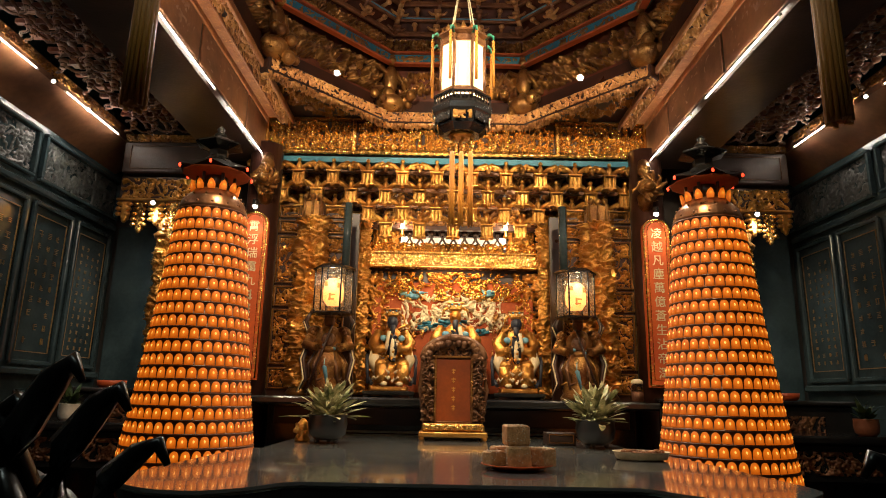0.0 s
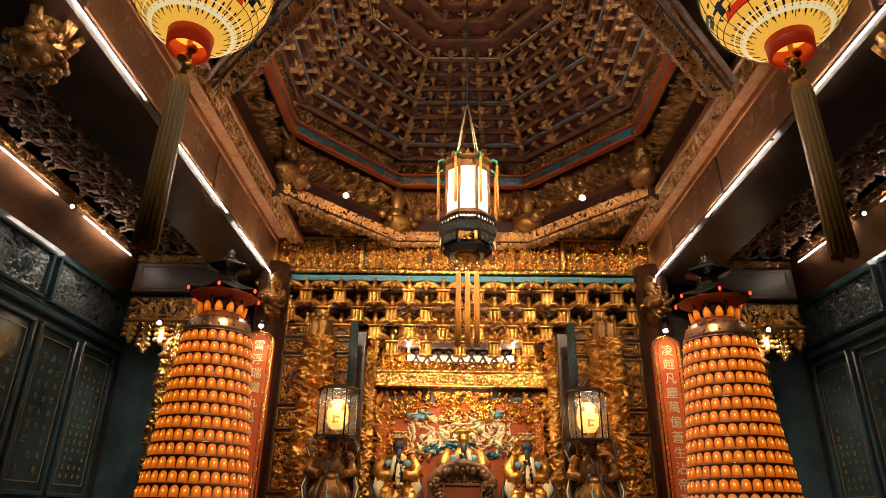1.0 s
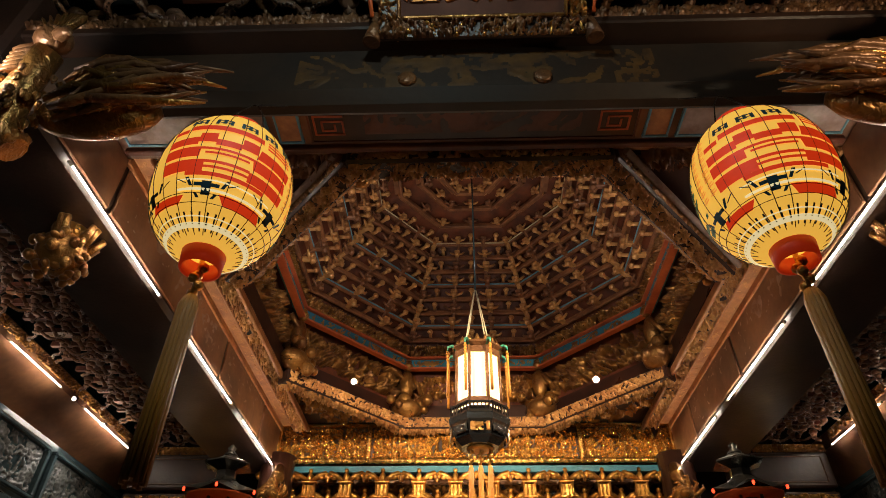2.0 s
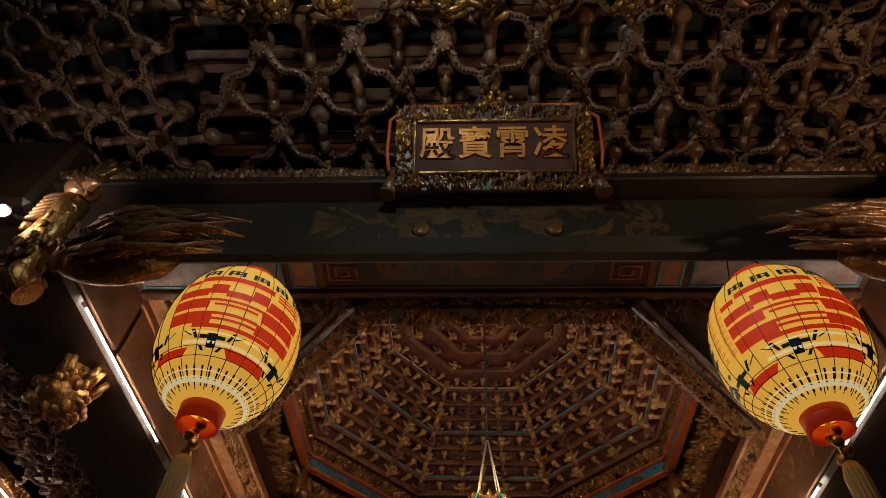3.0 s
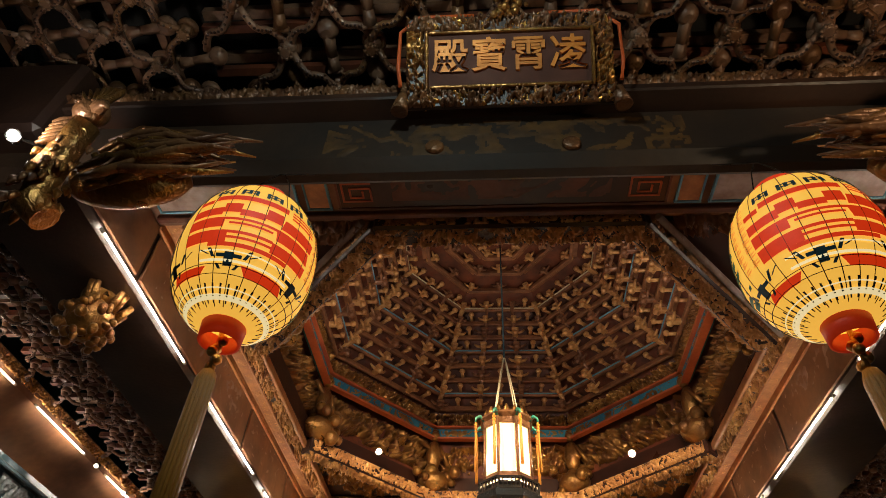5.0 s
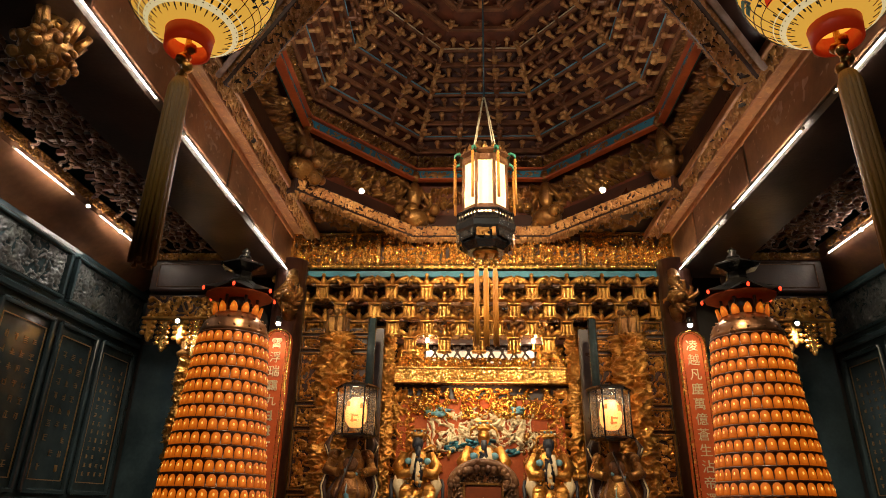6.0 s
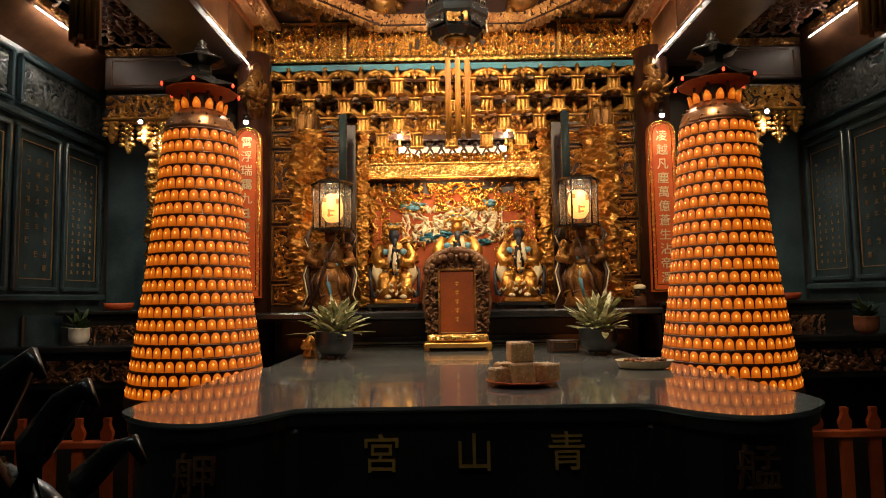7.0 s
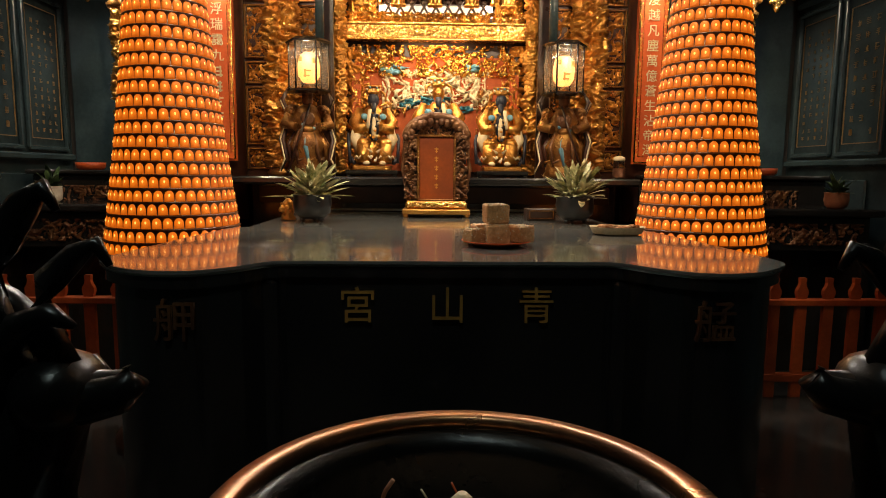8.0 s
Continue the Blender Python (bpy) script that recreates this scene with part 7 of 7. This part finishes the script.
def phoenix(sx):
    """Gilt phoenix that carries the beam's end: neck, head with crest, wings and trailing feathers."""
    ob = thing("phoenix_bracket", (sx * 1.27, 1.33, 2.85), "gilded carved phoenix bracket under the front beam", "bracket", "phoenix brackets")
    i = -sx
    bm = bmesh.new()
    tube(bm, [(i * 0.02, 0, -0.20), (-i * 0.02, -0.02, -0.16), (-i * 0.03, -0.04, -0.06), (0, -0.06, 0.05), (i * 0.03, -0.08, 0.12)], [0.04, 0.055, 0.05, 0.042, 0.04], 12)
    scale_rng = random.Random(6)
    for k in range(46):
        bm2 = bmesh.new()
        a, z = scale_rng.uniform(0, 6.28), scale_rng.uniform(-0.20, 0.10)
        c = Vector((-i * 0.02 + 0.055 * math.cos(a), -0.03 + 0.055 * math.sin(a), z))
        tube(bm2, [c, c + Vector((0.012 * math.cos(a), 0.012 * math.sin(a), -0.012)), c + Vector((0.016 * math.cos(a), 0.016 * math.sin(a), -0.035))], [0.010, 0.012, 0.003], 5)
        part("neck_feather", bm2, GOLD_OLD if k % 3 else BRONZE, ob)
    ball(bm, (i * 0.20, 0, -0.06), (0.18, 0.06, 0.085), 14, 8)
    part("body", bm, GOLD_OLD, ob)
    bm = bmesh.new()
    ball(bm, (i * 0.04, -0.10, 0.15), (0.055, 0.045, 0.042), 12, 8)
    tube(bm, [(i * 0.07, -0.12, 0.14), (i * 0.11, -0.14, 0.13), (i * 0.125, -0.14, 0.11)], [0.022, 0.014, 0.003], 7)
    for k in range(6):
        tube(bm, [(-i * 0.01, -0.09, 0.14 - 0.02 * k), (-i * 0.05, -0.09, 0.13 - 0.02 * k), (-i * 0.06, -0.10, 0.11 - 0.02 * k)], [0.012, 0.012, 0.004], 6)
        ball(bm, (i * 0.02 + 0.014 * k * i, -0.135, 0.155 + 0.006 * math.sin(k)), 0.010, 6, 4)
    part("head", bm, BRONZE, ob)
    for k in range(7):
        bm = bmesh.new()
        a = radians(62 + 10 * k)
        d = Vector((i * math.cos(a), 0, math.sin(a)))
        o = Vector((i * 0.02, -0.09, 0.17))
        tube(bm, [o, o + d * 0.06, o + d * 0.12, o + d * 0.135], [0.006, 0.012, 0.013, 0.003], 6, flat=0.4)
        part("crest_feather", bm, GOLD_OLD, ob)
    rng = random.Random(21)
    for k in range(48):
        bm = bmesh.new()
        z0 = -0.14 + 0.012 * (k % 17)
        st = Vector((i * rng.uniform(0.10, 0.26), -0.05 - 0.02 * (k % 3), z0))
        L = rng.uniform(0.20, 0.34)
        tip = Vector((i * L, rng.uniform(-0.01, 0.03), (0.02 - z0) * 0.5 + rng.uniform(-0.02, 0.02)))
        tube(bm, [st, st + tip * 0.25 + Vector((0, -0.02, 0.022 * math.sin(k))), st + tip * 0.5 + Vector((0, -0.02, -0.022 * math.sin(k * 1.3))), st + tip * 0.75 + Vector((0, -0.01, 0.02 * math.cos(k))), st + tip + Vector((0, 0, 0.025 * math.sin(2 * k)))], [0.009, 0.016, 0.015, 0.012, 0.003], 6, flat=0.6)
        if k % 3 == 0:
            for q in range(4):
                ball(bm, st + tip * (0.3 + 0.17 * q) + Vector((0, -0.012, 0)), 0.010, 6, 4)
        part("feather", bm, BRONZE if k % 2 else GOLD_OLD, ob)
    return ob


phoenix(-1)
phoenix(1)


def lion_head(sx):
    ob = thing("lion_bracket", (sx * 1.64, 2.12, 2.94), "gilded carved lion head with a curled mane under the beam", "bracket", "lion brackets")
    bm = bmesh.new()
    rng = random.Random(33)
    ball(bm, (0, 0, 0), (0.09, 0.10, 0.09), 14, 9)
    rod(bm, (0, 0, 0.05), (0, 0, 0.125), 0.06, 0.08, 12)
    head = part("head", bm, GOLD_OLD, ob)
    for _ in range(70):
        bm = bmesh.new()
        a, b = rng.uniform(0, 6.28), rng.uniform(-1.2, 1.2)
        d = Vector((math.cos(a) * math.cos(b), math.sin(a) * math.cos(b), math.sin(b)))
        ball(bm, d * rng.uniform(0.085, 0.125), (rng.uniform(0.012, 0.026), rng.uniform(0.012, 0.026), rng.uniform(0.012, 0.026)), 7, 5)
        part("mane_curl", bm, GOLD_OLD, head)
    for _ in range(10):
        bm = bmesh.new()
        a = rng.uniform(0, 6.28)
        tube(bm, [(0.08 * math.cos(a), 0.08 * math.sin(a), 0.03), (0.12 * math.cos(a), 0.12 * math.sin(a), 0.10), (0.10 * math.cos(a), 0.10 * math.sin(a), 0.14)], [0.02, 0.014, 0.004], 6)
        part("mane_tuft", bm, GOLD_OLD, head)
    return ob


for sx in (-1, 1):
    lion_head(sx)


# ---- on the tables ----
def leaf_mesh(L, w, curl, material):
    bm = bmesh.new()
    rows = []
    for k in range(7):
        t = k / 6
        ww = w * math.sin(math.pi * min(1, 0.10 + 0.9 * t)) ** 0.8 * (1 if t < 1 else 0.05)
        y, z = -L * t * math.cos(curl * t * 0.9), L * (t * 0.9 - curl * 0.55 * t * t)
        rows.append([bm.verts.new((s * ww, y, z + (0.25 * ww if s else 0))) for s in (-1, 0, 1)])
    for a, b in zip(rows, rows[1:]):
        for i in range(2):
            f = bm.faces.new((a[i], a[i + 1], b[i + 1], b[i]))
            f.smooth = True
    ret = bmesh.ops.solidify(bm, geom=bm.faces[:], thickness=0.0012)
    me = bpy.data.meshes.new("leaf")
    bm.to_mesh(me), bm.free()
    me.materials.append(material)
    return me


LEAVES = [leaf_mesh(L, w, c, LEAF) for L, w, c in ((0.20, 0.018, 0.65), (0.23, 0.017, 1.0), (0.18, 0.019, 0.35), (0.22, 0.017, 1.35))]
SMALL_LEAVES = [leaf_mesh(L, w, c, LEAF_DARK) for L, w, c in ((0.09, 0.016, 0.6), (0.08, 0.018, 1.0), (0.10, 0.015, 0.2))]


def pot_plant(at, r, h, pot, leaves, n, label, seed, legs=False):
    ob = thing("potted_plant", at, label, "plant", "potted plants")
    bm = bmesh.new()
    b = 0.018 if legs else 0.0
    lathe(bm, [(r * 0.62, b), (r * 0.92, b + h * 0.2), (r, b + h * 0.55), (r * 0.96, h * 0.92), (r * 1.02, h), (r * 0.9, h), (r * 0.86, h * 0.85)], 26)
    part("pot", bm, pot, ob)
    if legs:
        for k in range(3):
            bm = bmesh.new()
            a = radians(90 + 120 * k)
            ball(bm, (r * 0.55 * math.cos(a), r * 0.55 * math.sin(a), 0.012), (0.016, 0.016, 0.013), 8, 5)
            part("foot", bm, pot, ob)
    bm = bmesh.new()
    lathe(bm, [(r * 0.84, h * 0.8), (r * 0.84, h * 0.88), (r * 0.3, h * 0.93)], 16)
    part("soil", bm, ASH, ob)
    rng = random.Random(seed)
    for k in range(n):
        t = k / n
        tilt = 2 + 70 * (1 - t) + rng.uniform(-12, 12)
        m = pose(rng.uniform(-0.3, 0.3) * r, rng.uniform(-0.3, 0.3) * r, h * 0.85 + 0.03 * t, 0, 0, 137.5 * k + rng.uniform(-15, 15)) @ pose(0, 0, 0, tilt - 42, rng.uniform(-15, 15), 0) @ Matrix.Scale(rng.uniform(0.75, 1.15), 4)
        share("leaf", leaves[k % len(leaves)], ob, m)
    return ob


pot_plant((-0.70, 3.86, 1.036), 0.108, 0.15, POT, LEAVES, 105, "variegated broad-leaved plant in a black glazed pot", 1, True)
pot_plant((0.775, 3.86, 1.036), 0.108, 0.15, POT, LEAVES, 115, "variegated broad-leaved plant in a black pot on three feet", 2, True)
pot_plant((-2.36, 4.25, 1.11), 0.06, 0.10, WHITE_POT, SMALL_LEAVES, 22, "small green plant in a white pot", 3)
pot_plant((2.50, 4.20, 1.11), 0.07, 0.10, TERRACOTTA, SMALL_LEAVES, 26, "small green plant in a terracotta pot", 4)


def sweets():
    ob = thing("plate", (0.193, 2.60, 1.054), "bright orange plastic plate on the glass table", "plate")
    bm = bmesh.new()
    lathe(bm, [(0.07, 0.0), (0.085, 0.002), (0.122, 0.014), (0.128, 0.016), (0.126, 0.019), (0.085, 0.008), (0.01, 0.006)], 36)
    part("dish", bm, PLASTIC, ob)
    rng = random.Random(4)
    for x, y, z, s, a in ((-0.083, -0.035, 0.010, 0.062, 28), (0.0, -0.048, 0.010, 0.083, -4), (0.086, -0.022, 0.012, 0.074, 38), (-0.050, 0.035, 0.010, 0.074, 10), (0.045, 0.050, 0.010, 0.07, -25), (-0.004, -0.01, 0.080, 0.083, 6)):
        c = thing("sesame_cube", (0.193 + x, 2.60 + y, 1.054 + z), "brown cube-shaped sweet crusted with puffed rice", "sweet", "sweets", rz=a)
        bm = bmesh.new()
        box(bm, (0, 0, s * 0.42), (s, s, s * 0.84), bevel=0.006)
        for v in bm.verts:
            v.co += Vector((rng.uniform(-1, 1), rng.uniform(-1, 1), 0)) * 0.0025
        part("body", bm, CANDY, c)
        bm = bmesh.new()
        for _ in range(90):
            f = rng.randrange(6)
            u, v = rng.uniform(-0.49, 0.49) * s, rng.uniform(-0.49, 0.49)
            p = {0: (u, -s / 2, s * 0.42 + v * s * 0.8), 1: (u, s / 2, s * 0.42 + v * s * 0.8), 2: (-s / 2, u, s * 0.42 + v * s * 0.8), 3: (s / 2, u, s * 0.42 + v * s * 0.8), 4: (u, v * s, s * 0.84), 5: (u, v * s, s * 0.84)}[f]
            ball(bm, p, (rng.uniform(0.002, 0.004), rng.uniform(0.002, 0.004), rng.uniform(0.0015, 0.003)), 5, 3)
        tagged(part("rice_crust", bm, SEED, c), kind="stuff")
    t = thing("food_tray", (0.768, 3.03, 1.054), "clear plastic tray of amber sweets on the table", "tray")
    bm = bmesh.new()
    lathe(bm, [(0.09, 0.0), (0.105, 0.004), (0.118, 0.032), (0.124, 0.034), (0.114, 0.030), (0.10, 0.006)], 30)
    bm.transform(Matrix.Diagonal((1, 0.7, 1, 1)))
    part("dish", bm, CREAM, t)
    bm = bmesh.new()
    for _ in range(60):
        a, r = rng.uniform(0, 6.28), 0.095 * math.sqrt(rng.random())
        ball(bm, (r * math.cos(a), 0.7 * r * math.sin(a), 0.018 + rng.uniform(0, 0.016)), (0.014, 0.012, 0.009), 7, 5)
    tagged(part("amber_sweets", bm, BRASS, t), kind="stuff")
    return ob


sweets()


def book_stack(at, rz):
    ob = thing("prayer_box", at, "small dark wooden box with a gilt edge", "box", rz=rz)
    bm = bmesh.new()
    box(bm, (0, 0, 0.035), (0.17, 0.10, 0.07), bevel=0.004)
    part("body", bm, WOOD, ob)
    bm = bmesh.new()
    frame_of(bm, -0.07, 0.07, 0.014, 0.058, -0.052, 0.006, 0.006)
    part("gilt_edge", bm, GOLD_OLD, ob)
    return ob


book_stack((0.61, 4.05, 1.036), 4)


def offering_figure(at):
    ob = thing("offering_ornament", at, "small orange and gilt ornament beside the plant pot", "ornament")
    bm = bmesh.new()
    rng = random.Random(9)
    lathe(bm, [(0.04, 0), (0.045, 0.01), (0.03, 0.03), (0.04, 0.06), (0.03, 0.10), (0.008, 0.125)], 14)
    for _ in range(14):
        ball(bm, (rng.uniform(-0.035, 0.035), rng.uniform(-0.035, 0.01), rng.uniform(0.02, 0.10)), rng.uniform(0.008, 0.016), 6, 4)
    part("body", bm, GOLD, ob)
    return ob


offering_figure((-0.855, 3.95, 1.036))


def jar(at):
    ob = thing("glass_jar", at, "clear glass jar with a pale lid on the altar", "jar")
    bm = bmesh.new()
    lathe(bm, [(0.035, 0.0), (0.042, 0.01), (0.042, 0.10), (0.034, 0.12)], 18)
    part("body", bm, GLASS, ob)
    bm = bmesh.new()
    lathe(bm, [(0.03, 0.008), (0.034, 0.012), (0.034, 0.07)], 14)
    part("contents", bm, TERRACOTTA, ob)
    bm = bmesh.new()
    lathe(bm, [(0.036, 0.12), (0.038, 0.125), (0.038, 0.14), (0.02, 0.15)], 16)
    part("lid", bm, CREAM, ob)
    return ob


jar((1.22, 4.52, 1.28))


def red_bowl(at):
    ob = thing("red_bowl", at, "shallow red lacquer bowl on the side altar", "bowl", "red bowls")
    bm = bmesh.new()
    lathe(bm, [(0.07, 0), (0.09, 0.015), (0.095, 0.05), (0.088, 0.05), (0.08, 0.02), (0.02, 0.012)], 24)
    part("body", bm, RED, ob)
    return ob


red_bowl((-2.36, 4.72, 1.31))
red_bowl((2.30, 4.72, 1.31))


# ---- incense burner before the table ----
def burner():
    ob = thing("incense_burner", (-0.015, 0.975, 0), "large dark bronze incense burner with a copper rim", "incense burner")
    R = 0.2935
    bm = bmesh.new()
    lathe(bm, [(0.15, 0.30), (0.24, 0.40), (0.31, 0.55), (0.32, 0.70), (0.28, 0.84), (0.265, 0.90), (R - 0.005, 0.93), (R - 0.05, 0.935), (R - 0.06, 0.90), (R - 0.06, 0.82), (0.02, 0.80)], 48)
    part("bowl", bm, IRON, ob)
    bm = bmesh.new()
    lathe(bm, [(R - 0.034, 0.940), (R - 0.032, 0.950), (R - 0.026, 0.9525), (R - 0.006, 0.952), (R, 0.946), (R, 0.932), (R - 0.01, 0.928), (R - 0.034, 0.930)], 72, ring=True)
    part("rim", bm, BRASS, ob, "worn copper rim")
    bm = bmesh.new()
    lathe(bm, [(R - 0.06, 0.84), (0.15, 0.852), (0.02, 0.856)], 36)
    part("ash_bed", bm, ASH, ob)
    for k in range(3):
        a = radians(90 + 120 * k)
        bm = bmesh.new()
        tube(bm, [(0.20 * math.cos(a), 0.20 * math.sin(a), 0.38), (0.25 * math.cos(a), 0.25 * math.sin(a), 0.25), (0.22 * math.cos(a), 0.22 * math.sin(a), 0.0)], [0.06, 0.055, 0.04], 10)
        part("leg", bm, IRON, ob)
    rng = random.Random(14)
    for k in range(26):
        a, r = rng.uniform(0, 6.28), rng.uniform(0.02, 0.20)
        L = rng.uniform(0.02, 0.07)
        bm = bmesh.new()
        p = Vector((r * math.cos(a), r * math.sin(a), 0.845))
        d = Vector((rng.uniform(-0.3, 0.3), rng.uniform(-0.3, 0.3), 1))
        tube(bm, [p, p + d * L * 0.5, p + d * L + Vector((rng.uniform(-0.01, 0.01), 0, 0))], 0.0016, 5)
        part("incense_stub", bm, RED if k % 3 else CREAM, ob)
    bm = bmesh.new()
    tube(bm, [(-0.10, 0.10, 0.85), (-0.105, 0.10, 0.89), (-0.095, 0.10, 0.92), (-0.085, 0.10, 0.935)], 0.003, 6)
    part("incense_stick", bm, TERRACOTTA, ob)
    bm = bmesh.new()
    lathe(bm, [(0.022, 0.85), (0.024, 0.88), (0.014, 0.90), (0.018, 0.915), (0.006, 0.928)], 12, c=(0.0, 0.08, 0))
    part("wax_stub", bm, CREAM, ob)
    for s in (-1, 1):
        bm = bmesh.new()
        rng = random.Random(50 + s)
        cx = s * 0.43
        tube(bm, [(s * 0.29, 0.0, 0.70), (s * 0.38, -0.02, 0.76), (s * 0.44, -0.05, 0.90), (s * 0.42, -0.09, 1.02), (s * 0.36, -0.12, 1.12), (s * 0.30, -0.12, 1.14)], [0.05, 0.06, 0.065, 0.05, 0.034, 0.008], 12)
        ball(bm, (s * 0.355, -0.12, 1.13), (0.036, 0.045, 0.034), 12, 8)
        tube(bm, [(s * 0.36, -0.12, 1.13), (s * 0.33, -0.125, 1.122), (s * 0.305, -0.125, 1.128), (s * 0.292, -0.125, 1.140), (s * 0.296, -0.125, 1.152)], [0.026, 0.021, 0.018, 0.014, 0.004], 12)
        handle = part("dragon_handle", bm, IRON, ob, "dark bronze dragon handle with spiky mane")
        for n in range(64):
            t = rng.random()
            p = Vector((s * (0.41 + 0.06 * math.sin(3 * t) + rng.uniform(-0.04, 0.05)), -0.09 + rng.uniform(-0.03, 0.03), 0.74 + 0.42 * t))
            a = rng.uniform(0.1, 2.2)
            out = Vector((s * math.cos(a), rng.uniform(-0.5, 0.3), math.sin(a))).normalized()
            side = Vector((-s * math.sin(a), 0, math.cos(a))) * rng.choice((-1, 1))
            L = rng.uniform(0.06, 0.12) + 0.05 * t
            bm = bmesh.new()
            tube(bm, [p, p + out * L * 0.4 + side * 0.006, p + out * L * 0.75 + side * 0.022, p + out * L * 0.95 + side * 0.045, p + out * L * 0.92 + side * 0.066], [0.019, 0.018, 0.014, 0.010, 0.003], 7)
            part("mane_curl", bm, IRON, handle)
        for x, z0, z1, w in ((0.345, 1.15, 1.255, 0.013), (0.385, 1.14, 1.30, 0.016), (0.43, 1.12, 1.325, 0.017), (0.475, 1.05, 1.29, 0.016), (0.52, 1.0, 1.24, 0.015)):
            bm = bmesh.new()
            h = z1 - z0
            tube(bm, [(s * x, -0.125, z0), (s * (x + 0.024), -0.125, z0 + 0.40 * h), (s * (x + 0.010), -0.125, z0 + 0.70 * h), (s * (x - 0.014), -0.125, z0 + 0.92 * h), (s * (x - 0.030), -0.125, z1), (s * (x - 0.040), -0.125, z1 - 0.018)], [w, w * 1.2, w, w * 0.8, w * 0.55, 0.003], 7)
            part("horn", bm, IRON, handle)
    return ob


burner()
